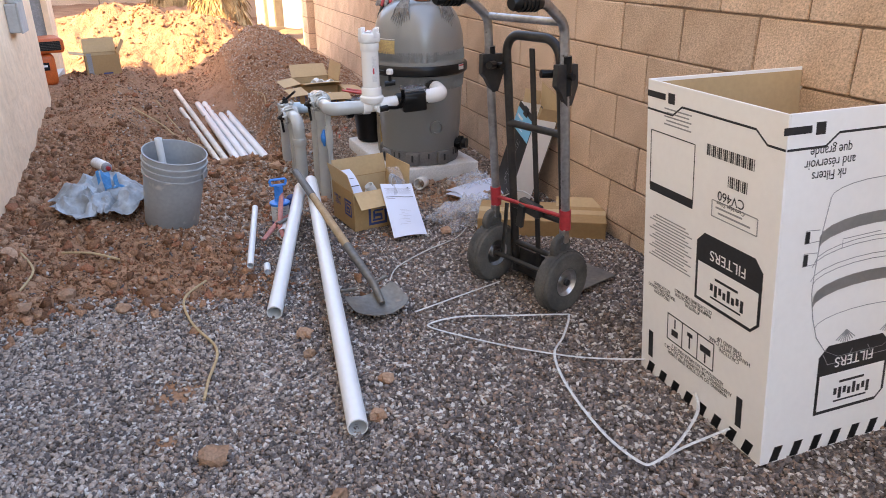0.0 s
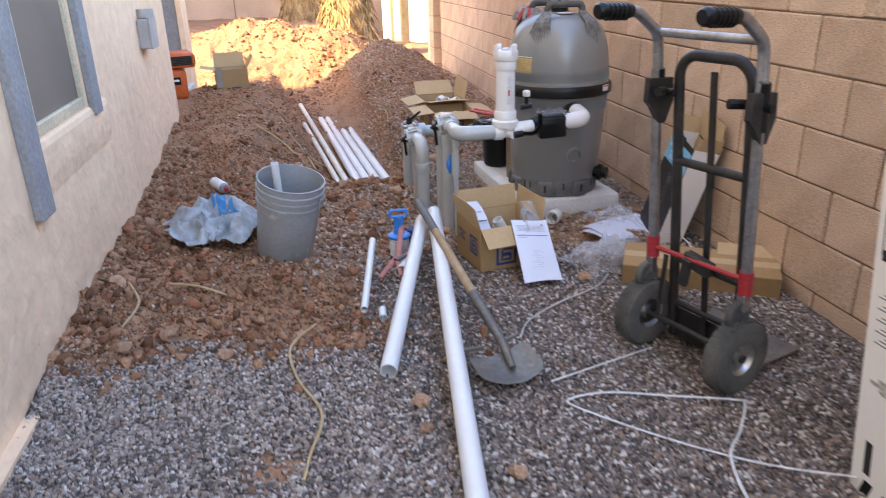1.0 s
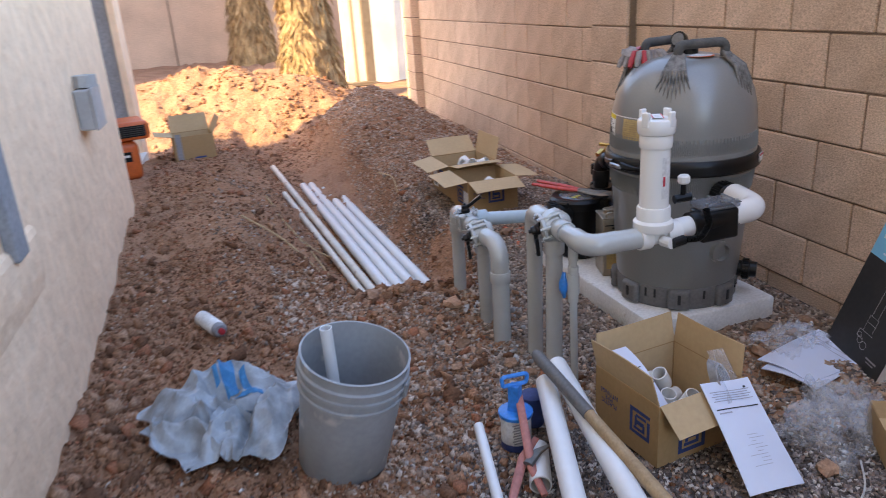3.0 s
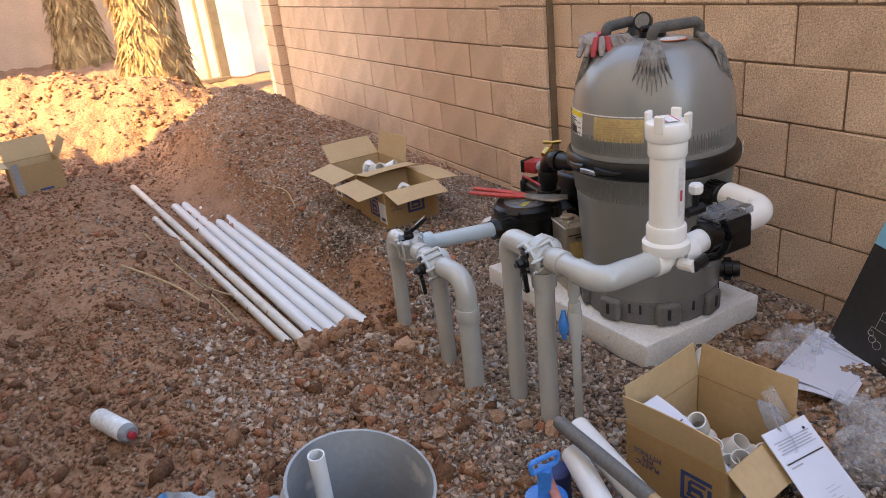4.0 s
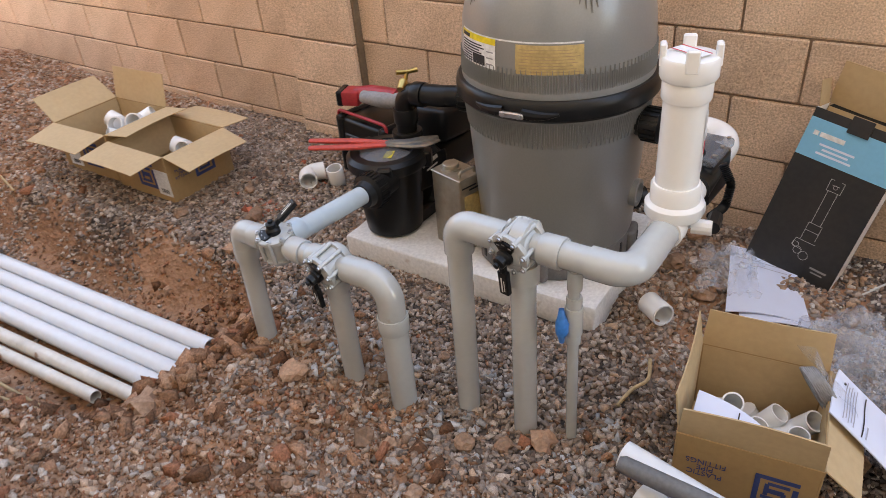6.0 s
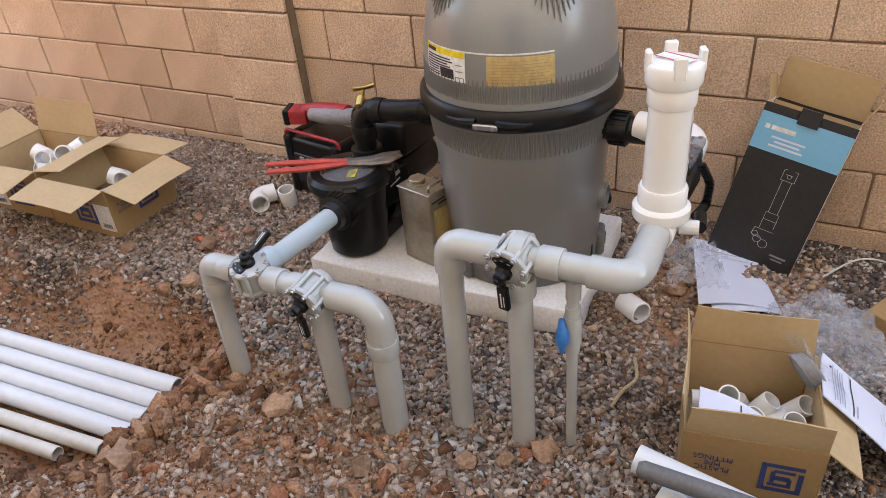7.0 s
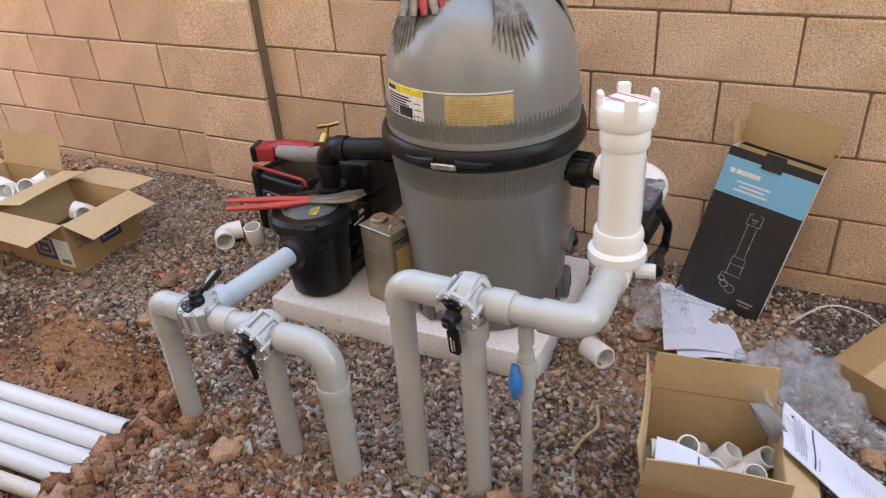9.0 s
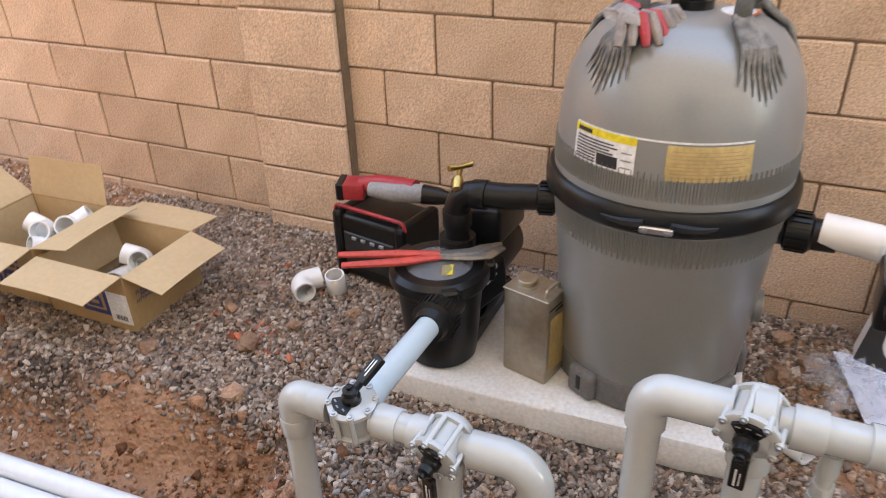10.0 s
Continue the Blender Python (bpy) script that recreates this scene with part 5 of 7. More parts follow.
    part("handle", tube([(-0.018, 0.02, 0.455), (0.015, -0.005, 0.45), (0.048, -0.03, 0.452)], [0.010, 0.008, 0.010], 10), BRASS, b, smooth=True)


# ---- cartons ----
def carton(name, m, w, d, h, flaps, label, ink=None, mat=CARD, inside=CARDIN, t=0.004, cat="cardboard box", group="", flap_len=None):
    """An open box of w along x, d along y. flaps: outward opening angle from upright for -y, +x, +y, -x, or None."""
    b = thing(name, m, label, cat, group)
    part("bottom", boxm((w - 2 * t, d - 2 * t, t), Matrix.Translation((0, 0, t / 2 + 0.001))), inside, b)
    sides = (((0, -d / 2, 0), 0, w), ((w / 2, 0, 0), 90, d), ((0, d / 2, 0), 180, w), ((-w / 2, 0, 0), 270, d))
    made = []
    for (p, a, ln), fl in zip(sides, flaps):
        f = pose(*p, 0, 0, a)
        s = part("side_panel", boxm((ln - (0 if a % 180 == 0 else 2 * t), t, h), Matrix.Translation((0, t / 2, h / 2)), bevel=0.0008), mat, b, m=f)
        made.append(s)
        part("lining", boxm((ln - 4 * t, 0.0006, h - 2 * t), Matrix.Translation((0, t + 0.0006, h / 2))), inside, s)
        if fl is not None:
            n = flap_len or min(w, d) * 0.5
            hinge = Matrix.Translation((0, t / 2, h)) @ Matrix.Rotation(radians(fl), 4, "X")
            def fn(u, v):
                return Vector(((u - 0.5) * (ln - 0.006 - 0.012 * v), 0.006 * math.sin(u * 3) * v, v * n))
            fo = part("flap", sheet(5, 4, fn, t * 0.8), inside, s, m=hinge)
    return b, made


def maze_logo(parent, m, s, mat=BLUEINK):
    """A square printed mark of nested bars."""
    e = s * 0.13
    rects = [(0, s / 2 - e / 2, s, e), (-s / 2 + e / 2, 0, e, s - 2 * e), (s / 2 - e / 2, -0.08 * s, e, s - 2.6 * e), (0, -s / 2 + e / 2, s, e),
             (0.06 * s, s * 0.24, s * 0.5, e * 0.8), (-0.2 * s, 0.02 * s, e * 0.8, s * 0.4), (0, 0, s * 0.42, s * 0.16), (0.2 * s, -0.14 * s, e * 0.8, s * 0.3), (-0.02 * s, -s * 0.25, s * 0.55, e * 0.8)]
    return plates(parent, "logo", mat, m, rects, label="dark blue square printed mark")


def elbow_fitting(m, label, r=0.034, group="loose fittings", kind="elbow"):
    f = thing("pipe_fitting", m, label, "pipe fitting", group)
    if kind == "elbow":
        part("body", tube(rounded([(-0.075, 0, 0), (0, 0, 0), (0.0, 0.075, 0)], 0.05, 7), r, 18, bore=r * 0.84), PVCNEW, f, smooth=True)
    else:
        part("body", tube([(-0.042, 0, 0), (-0.04, 0, 0), (0.04, 0, 0), (0.042, 0, 0)], [r * 0.96, r, r, r * 0.96], 20, bore=r * 0.84), PVCNEW, f, smooth=True)
    return f


def build_cartons():
    # the carton of fittings by the posts
    m = pose(1.230, 4.143, 0.002, 0, 0, 9)
    w, d, h = 0.312, 0.285, 0.20
    b, s = carton("fittings_carton", m, w, d, h, (132, 5, 9, 16), "open brown carton of white plastic pipe fittings", group="fittings cartons", flap_len=0.10)
    face = s[3]
    maze_logo(face, pose(0.065, -0.0006, 0.105, 90, 0, 0), 0.085)
    words("PLASTIC\nPIPE\nFITTINGS", 0.020, BLUEINK, face, pose(-0.075, -0.0006, 0.105, 90, 180, 0))
    maze_logo(s[0], pose(-0.03, -0.0006, 0.07, 90, 0, 0), 0.10)
    rng = random.Random(8)
    for i, (x, y, a, k) in enumerate(((1.205, 4.20, 40, "c"), (1.25, 4.14, 80, "c"), (1.29, 4.20, 15, "elbow"), (1.245, 4.08, 65, "c"), (1.31, 4.12, 100, "c"), (1.26, 4.05, 20, "c"), (1.33, 4.06, 60, "elbow"))):
        elbow_fitting(pose(x - 0.02, y, 0.082 + 0.012 * (i % 3), 0, 58 + 14 * (i % 2), a), "white plastic pipe fitting in the carton", 0.0245, kind=k)
    fill = thing("carton_contents", pose(1.230, 4.143, 0.0, 0, 0, 9), "white pipe fittings filling the carton below", "pipe fittings", kind="stuff")
    bm = bmesh.new()
    for i in range(26):
        add_tube(bm, [Vector((rng.uniform(-0.12, 0.12), rng.uniform(-0.1, 0.1), 0.025 + 0.05 * rng.random())), Vector((rng.uniform(-0.12, 0.12), rng.uniform(-0.1, 0.1), 0.03 + 0.05 * rng.random()))], 0.024, 12)
    part("fittings_heap", bm, PVCNEW, fill, smooth=True)
    lf = thing("folded_leaflet", pose(1.128, 4.125, 0.198, 0, 24, -82), "folded white printed leaflet in the carton", "leaflet", "papers")
    part("page", sheet(10, 4, lambda u, v: Vector(((u - 0.5) * 0.26, (v - 0.5) * 0.075, 0.012 * math.sin(u * 5))), 0.004), PAPER, lf, smooth=True)
    plates(lf, "printed_bar", INK, pose(0, 0, 0.013), [(0.02, 0, 0.006, 0.06), (-0.04, 0.0, 0.003, 0.05)])
    co = thing("coiled_cord", pose(1.325, 4.045, 0.20, 60, 20, 30), "grey coiled cord in a clear bag", "cord")
    for i in range(7):
        part("loop", tube([Vector(((0.030 + 0.002 * i) * math.cos(t * 0.524), (0.062 - 0.003 * i) * math.sin(t * 0.524), 0.004 * i)) for t in range(13)], 0.0035, 6), INKGREY, co, smooth=True)
    part("bag", sheet(10, 10, lambda u, v: Vector(((u - 0.5) * 0.12, (v - 0.5) * 0.17, 0.035 + 0.012 * math.sin(7 * u + 4 * v))), 0), FILM, co, smooth=True)

    # two cartons beyond the trench
    for (x, y, a, fl, lab, w, d, hh) in ((1.50, 6.575, 1, (104, 96, -168, 96), "open brown carton with flaps folded out, white label", 0.315, 0.36, 0.20),
                                        (1.50, 6.955, 3, (88, 100, 40, 10), "open brown carton holding white pipe elbows", 0.33, 0.36, 0.21)):
        b, s = carton("fittings_carton", pose(x, y, gz(x, y) + 0.002, 0, 0, a), w, d, hh, fl if y < 6.8 else (84, 12, 52, 100), lab, group="fittings cartons", flap_len=0.145)
        maze_logo(s[3], pose(0.035, -0.0006, 0.10, 90, 0, 0), 0.115)
        lb = plates(s[3], "shipping_label", WHITELABEL, pose(0.06, -0.0006, 0.10, 90, 0, 0), [(0.075 if y < 6.8 else -0.16, -0.02, 0.085, 0.11)], label="white shipping label")
        plates(s[3], "label_print", INK, pose(0.06, -0.0014, 0.10, 90, 0, 0), [((0.055 if y < 6.8 else -0.18) + 0.006 * i, -0.055, 0.002 + 0.002 * (i % 2), 0.018) for i in range(8)])
        maze_logo(s[0], pose(0.02, -0.0006, 0.11, 90, 0, 0), 0.10)
        words("PLASTIC\nPIPE\nFITTINGS", 0.018, BLUEINK, s[0], pose(-0.09, -0.0006, 0.12, 90, 0, 0))
    for x, y, z, a in ((1.53, 6.93, 0.16, 30), (1.57, 6.86, 0.17, 140), (1.49, 6.88, 0.12, 80)):
        elbow_fitting(pose(x, y, z + gz(x, y), 30, 25, a), "white plastic elbow in a carton", 0.036)
    for x, y, z, a in ((1.57, 6.54, 0.11, 30), (1.52, 6.60, 0.06, 120)):
        elbow_fitting(pose(x, y, z + gz(x, y), 20, 25, a), "white plastic elbow in a carton", 0.036)
    # white fittings lying on the gravel
    elbow_fitting(pose(1.775, 6.075, gz(1.775, 6.075) + 0.038, 0, 0, 140), "white elbow lying on reddish gravel", 0.037)
    elbow_fitting(pose(1.838, 5.968, gz(1.838, 5.968) + 0.040, 0, 78, 20), "white coupling lying on gravel beside an elbow", 0.034, kind="c")
    elbow_fitting(pose(1.63, 4.51, gz(1.63, 4.51) + 0.04, 0, 6, 52), "white coupling lying on soil by the pad", 0.035, kind="c")

    # black box leaning on the wall
    L, W, T = 0.50, 0.265, 0.125
    up = (Vector((2.115, 4.145, 0.485)) - Vector((2.022, 4.24, 0.03))).normalized()
    side = Vector((-0.03, -0.25, 0)).normalized()
    side = (side - up * side.dot(up)).normalized()
    nrm = side.cross(up)
    m = Matrix((side, up, nrm)).transposed().to_4x4()
    m.translation = Vector((2.022, 4.24, 0.022))
    p = thing("feeder_carton", m, "black and light blue printed carton leaning on the wall, open", "cardboard box")
    for nm, size, ctr, mat in (("front", (W, L, 0.003), (0, L / 2, 0), BLACKCARD), ("back", (W, L, 0.003), (0, L / 2, -T), BLACKCARD), ("side_panel", (0.003, L, T - 0.003), (-W / 2 + 0.002, L / 2, -T / 2), CARDWHITE),
                               ("side_panel", (0.003, L, T - 0.003), (W / 2 - 0.002, L / 2, -T / 2), CARDWHITE), ("bottom", (W - 0.008, 0.003, T - 0.004), (0, 0.003, -T / 2), BLACKCARD), ("lining", (W - 0.01, L - 0.02, 0.001), (0, L / 2, -T + 0.0035), CARDIN)):
        part(nm, boxm(size, Matrix.Translation(ctr)), mat, p)
    part("blue_band", boxm((W - 0.001, 0.115, 0.001), Matrix.Translation((0, L - 0.085, 0.0022))), BLUECARD, p, "light blue printed band")
    part("locking_tab", boxm((0.06, 0.05, 0.004), Matrix.Translation((0.0, L - 0.012, 0.006)), bevel=0.001), BLACKCARD, p)
    plates(p, "printed_bar", WHITELABEL, Matrix.Translation((0, 0, 0.003)), [(-0.055, L - 0.068, 0.07, 0.014), (-0.102, L - 0.068, 0.014, 0.014)], 0.0005, "white printed mark")
    # line drawing of the feeder
    for a, c in (((-0.02, 0.19), (-0.02, 0.30)), ((0.025, 0.19), (0.025, 0.30)), ((-0.03, 0.30), (0.035, 0.30)), ((-0.03, 0.30), (-0.03, 0.335)), ((0.035, 0.30), (0.035, 0.335)), ((-0.03, 0.335), (-0.015, 0.335)), ((0.02, 0.335), (0.035, 0.335)), ((-0.015, 0.32), (0.02, 0.32)),
                 ((-0.03, 0.19), (0.035, 0.19)), ((-0.03, 0.165), (0.035, 0.165)), ((-0.03, 0.19), (-0.03, 0.13)), ((0.035, 0.19), (0.035, 0.14)), ((-0.05, 0.13), (0.045, 0.13)), ((-0.05, 0.13), (-0.055, 0.105)), ((-0.055, 0.105), (0.0, 0.10))):
        part("drawn_line", tube([Vector((a[0] * 0.62 + 0.012, a[1] - 0.01, 0.0026)), Vector((c[0] * 0.62 + 0.012, c[1] - 0.01, 0.0026))], 0.0005, 5, flat=0.4), WHITELABEL, p)
    for cx, cy, rr in ((0.0, 0.085, 0.012), (0.022, 0.075, 0.014), (-0.012, 0.10, 0.009), (0.014, 0.305, 0.006)):
        part("drawn_line", tube([Vector((cx + rr * math.cos(i * 0.524), cy + rr * math.sin(i * 0.524), 0.0026)) for i in range(13)], 0.0005, 5, flat=0.4), WHITELABEL, p)
    for i in range(3):
        part("printed_bar", boxm((0.10 - 0.025 * (i % 2), 0.006, 0.0004), Matrix.Translation((-0.03, L - 0.095 - 0.013 * i, 0.0029))), PAPER, p)
    plates(p, "printed_bar", INKGREY, Matrix.Translation((0.08, 0.05, 0.0024)), [(0, 0, 0.05, 0.006), (0.0, -0.012, 0.035, 0.004)])
    fm = Matrix.Translation((0, L, -T + 0.003)) @ Matrix.Rotation(radians(14), 4, "X")
    part("top_flap", sheet(6, 4, lambda u, v: Vector(((u - 0.5) * W, v * 0.135, 0.004 * math.sin(u * 4 + v))), 0.003), CARDIN, p, m=fm)
    for s in (-1, 1):
        sm = Matrix.Translation((s * (W / 2 - 0.003), L, -T / 2)) @ Matrix.Rotation(radians(-s * 18), 4, "Z")
        part("side_flap", boxm((0.002, 0.075, T * 0.8), Matrix.Translation((0, 0.037, 0))), CARDIN, p, m=sm)

    # long flat carton by the wall
    lc = thing("long_carton", pose(1.975, 3.665, 0.055, 6, 0, -29), "long flat brown carton lying by the wall", "cardboard box")
    part("body", boxm((0.62, 0.22, 0.095), bevel=0.003), CARD, lc)
    part("tape", boxm((0.622, 0.05, 0.001), Matrix.Translation((0, 0, 0.048))), CARDIN, lc)
    part("top_flap", boxm((0.22, 0.10, 0.003), pose(0.18, 0.10, 0.052, 10, 0, 0)), CARDIN, lc)
    # far carton on the bank
    zf = gz(-0.25, 8.25)
    b, s = carton("far_carton", pose(-0.245, 8.22, zf - 0.01, 0, 0, 8), 0.29, 0.25, 0.225, (None, 30, 15, 80), "dusty open brown carton on the soil bank", flap_len=0.13)
    plates(s[0], "printed_bar", BLUEINK, pose(0.0, -0.0006, 0.06, 90, 0, 0), [(0.03, 0, 0.08, 0.012)])
    plates(s[0], "printed_panel", INKGREY, pose(0.0, -0.0006, 0.15, 90, 0, 0), [(-0.11, 0, 0.04, 0.19)])


def build_filter_box():
    """Tall white carton of the filter, standing upside down, top open, a little out of square."""
    x0, y0, w, d, h = 1.694, 1.864, 0.60, 0.545, 0.945
    b = thing("filter_carton", Matrix.Translation((x0 + w / 2, y0 + d / 2, 0.0)), "tall white printed filter carton standing open, upside down", "cardboard box")
    sh = Matrix(((1, 0, -0.02, 0), (0, 1, 0.098, 0), (0, 0, 1, 0), (0, 0, 0, 1)))
    t = 0.006
    frames = {"west": sh @ pose(-w / 2, 0, 0, 90, 0, -90), "south": sh @ pose(0, -d / 2, 0, 90, 0, 0), "east": sh @ pose(w / 2, 0, 0, 90, 0, 90), "north": sh @ pose(0, d / 2, 0, 90, 0, 180)}
    pan = {}
    for k, f in frames.items():
        ln = d if k in ("west", "east") else w - 2 * t
        bm = boxm((ln, h, t), Matrix.Translation((0, h / 2, -t / 2)), bevel=0.001)
        bmesh.ops.transform(bm, matrix=f, verts=bm.verts)
        pan[k] = part("side_panel", bm, CARDWHITE, b)
        bm = boxm((ln - 4 * t, h - 0.02, 0.001), Matrix.Translation((0, h / 2, -t - 0.0008)))
        bmesh.ops.transform(bm, matrix=f, verts=bm.verts)
        part("lining", bm, CARDIN, pan[k])
    bm = boxm((w - 0.02, d - 0.02, t), Matrix.Translation((0, 0, t)))
    part("bottom", bm, CARDIN, b)

    def flatm(k, x, y, turn=180):
        return frames[k] @ pose(x, y, 0.0004, 0, 0, turn)
    for k, ln in (("west", d), ("south", w)):
        p = pan[k]
        # hazard stripe along the foot
        n = int(ln / 0.068)
        for i in range(n):
            bm = bmesh.new()
            x = -ln / 2 + 0.03 + i * (ln - 0.04) / n
            vs = [bm.verts.new(c) for c in ((x, 0.004, 0), (x + 0.03, 0.004, 0), (x + 0.046, 0.048, 0), (x + 0.016, 0.048, 0))]
            bm.faces.new(vs)
            bmesh.ops.solidify(bm, geom=bm.faces[:], thickness=0.0006)
            part("hazard_stripe", bm, INK, p, bake=frames[k] @ Matrix.Translation((0, 0, 0.0006)))
        # thin line with a step under the head
        y = h - 0.085
        part("rule_line", tube([(-ln / 2 + 0.002, y + (0.0 if k == "west" else 0.0), 0), (-ln / 2 + 0.12, y, 0), (-ln / 2 + 0.16, y + 0.03, 0), (ln / 2 - 0.1, y + 0.03, 0), (ln / 2 - 0.06, y, 0), (ln / 2 - 0.002, y, 0)], 0.003, 4, flat=0.3), INK, p, bake=frames[k] @ Matrix.Translation((0, 0, 0.0004)))
        # logo block, words in the built-in letters
        sx, sy, cx, cy = 0.255, 0.205, (0.105 if k == "west" else 0.0), (0.465 if k == "west" else 0.215)
        c = 0.03
        pts = [(-sx / 2 + 0.0, -sy / 2), (sx / 2 - c, -sy / 2), (sx / 2, -sy / 2 + c), (sx / 2, sy / 2 - c), (sx / 2 - c, sy / 2), (-sx / 2 + c, sy / 2), (-sx / 2, sy / 2 - c)]
        lg = part("logo", poly_plate(pts, 0.0006), INK, p, "black label block with the word on it", bake=flatm(k, cx, cy, 0))
        inner = poly_plate([(-sx / 2 + 0.01, -sy / 2 + 0.01), (sx / 2 - c, -sy / 2 + 0.01), (sx / 2 - 0.01, -sy / 2 + c), (sx / 2 - 0.01, 0.015), (-sx / 2 + 0.01, 0.015)], 0.0012)
        part("logo_field", inner, CARDWHITE, lg, bake=flatm(k, cx, cy, 0))
        words("FILTERS", 0.042, CARDWHITE, lg, flatm(k, cx, cy, 0) @ pose(0, 0.062, 0.0014, 0, 0, 180))
        plates(lg, "logo_mark", INK, flatm(k, cx, cy, 0) @ pose(0, 0, 0.0016), [(0.062 - 0.017 * i, -0.048 + 0.006 * (i % 2), 0.011, 0.020 + 0.014 * (i % 3 == 0)) for i in range(8)] + [(0.0, -0.072, 0.12, 0.005), (0.0, -0.014, 0.09, 0.007)], 0.0006)
        plates(p, "head_mark", INK, flatm(k, (-0.16 if k == "west" else -0.20), h - 0.04), [(0, 0, 0.03, 0.03), (0.07, 0, 0.085, 0.018)], label="small printed mark")
        # grip slots
        for x in ((-ln / 2 + 0.05), (ln / 2 - 0.09)) if k == "west" else ():
            part("grip_slot", boxm((0.022, 0.09, 0.001), frames[k] @ Matrix.Translation((x, 0.11, 0.0006)), bevel=0.0), INK, p)
    W = pan["west"]
    words("CV460", 0.036, INK, W, flatm("west", 0.10, 0.70))
    words("Cartridge Filter", 0.017, INK, W, flatm("west", 0.10, 0.672 - 0.0))
    for bar in [(-0.085 + 0.0075 * i, 0, 0.002 + 0.0022 * ((i * 7) % 3), 0.03) for i in range(24)]:
        plates(W, "bar_code_line", INK, flatm("west", 0.09, 0.80), [bar])
    for bar in [(-0.035 + 0.0075 * i, 0, 0.002 + 0.002 * ((i * 5) % 3), 0.03) for i in range(10)]:
        plates(W, "bar_code_line", INK, flatm("west", 0.12, 0.735), [bar])
    plates(W, "printed_panel", INK, flatm("west", -0.15, 0.63), [(0, 0.0, 0.20, 0.026), (-0.1, -0.085, 0.003, 0.17), (0.1, -0.085, 0.003, 0.17), (0, -0.17, 0.20, 0.003)], label="ruled address panel")
    plates(W, "small_print", INKGREY, flatm("west", -0.145, 0.485), [(0, 0.07 - 0.0095 * i, 0.20 - 0.03 * (i % 3), 0.0035) for i in range(15)], label="rows of small print")
    plates(W, "small_print", INKGREY, flatm("west", -0.13, 0.85), [(0, 0.02 - 0.011 * i, 0.12 - 0.02 * (i % 2), 0.004) for i in range(5)])
    plates(W, "small_print", INKGREY, flatm("west", 0.115, 0.625), [(0, 0.0, 0.17, 0.003), (0, -0.045, 0.17, 0.003), (-0.085, -0.022, 0.003, 0.045), (0.085, -0.022, 0.003, 0.045), (0.0, -0.014, 0.12, 0.005), (0.02, -0.028, 0.1, 0.005)])
    words("CAUTION:\nHANDLE WITH CARE\nTHIS END UP", 0.017, INK, W, flatm("west", 0.13, 0.26))
    words("ATTENTION:\nMANIPULER AVEC PRECAUTION\nCETTE EXTREMITE VERS LE HAUT", 0.015, INK, W, flatm("west", -0.03, 0.325), squeeze=0.75)
    words("PRECAUCION:\nTRATAR CON CUIDADO\nESTE EXTREMO", 0.015, INK, W, flatm("west", -0.175, 0.305), squeeze=0.8)
    words("WARNING: DO NOT STACK OVER 3 HIGH\nAVERTISSEMENT: NE PAS EMPILER AU-DELA DE 3\nADVERTENCIA: NO APILAR MAS DE 3", 0.0165, INK, W, flatm("west", 0.0, 0.135), squeeze=0.85)
    e = 0.0035
    plates(W, "symbol_panel", INK, flatm("west", -0.035, 0.215), [(x, 0, e, 0.085) for x in (-0.105, -0.035, 0.035, 0.105)] + [(0, y, 0.213, e) for y in (-0.042, 0.042)] + [(0, 0.0, 0.006, 0.05), (0, -0.018, 0.024, 0.012), (-0.07, -0.006, 0.045, 0.02), (-0.07, 0.02, 0.006, 0.03), (0.07, 0.012, 0.03, 0.02), (0.07, -0.02, 0.006, 0.03)], label="handling symbols in a frame")
    S = pan["south"]
    words("nk Filters\nand réservoir\nque grande", 0.035, INK, S, flatm("south", -0.16, 0.80), squeeze=0.85)
    # ink drawing of the tank: outline, clamp lines, shaded band, ports, handles
    dm = frames["south"] @ pose(0.02, 0.53, 0.0008, 0, 0, 180)

    def inked(pts, r=0.0011):
        part("drawn_line", tube([Vector((x, y, 0)) for x, y in pts], r, 4, flat=0.3), INKGREY, S, bake=dm)

    def bow(y, r, dip, a0=0, a1=10):
        return [(r * math.cos(math.pi + i * 0.314), y + dip * math.sin(math.pi + i * 0.314)) for i in range(a0, a1 + 1)]
    inked([(-0.165, -0.20), (-0.185, -0.10), (-0.195, 0.0), (-0.197, 0.05), (-0.185, 0.12), (-0.165, 0.18), (-0.13, 0.225), (-0.08, 0.25), (0.08, 0.25), (0.13, 0.225), (0.165, 0.18), (0.185, 0.12), (0.197, 0.05), (0.195, 0.0), (0.185, -0.10), (0.165, -0.20)], 0.0014)
    for y, r, dip in ((-0.035, 0.198, 0.045), (-0.022, 0.205, 0.046), (0.015, 0.205, 0.046), (0.028, 0.199, 0.045), (0.15, 0.175, 0.035), (-0.20, 0.165, 0.035)):
        inked(bow(y, r, dip))
    for y in (-0.085, 0.075):
        bm = bmesh.new()
        up, lo = bow(y + 0.016, 0.19, 0.045), bow(y - 0.016, 0.19, 0.045)
        va, vb = [bm.verts.new((x, q, 0)) for x, q in up], [bm.verts.new((x, q, 0)) for x, q in lo]
        for i in range(len(va) - 1):
            bm.faces.new((va[i], va[i + 1], vb[i + 1], vb[i]))
        bmesh.ops.solidify(bm, geom=bm.faces[:], thickness=0.0003)
        part("shaded_band", bm, VINYLGREY, S, bake=dm)
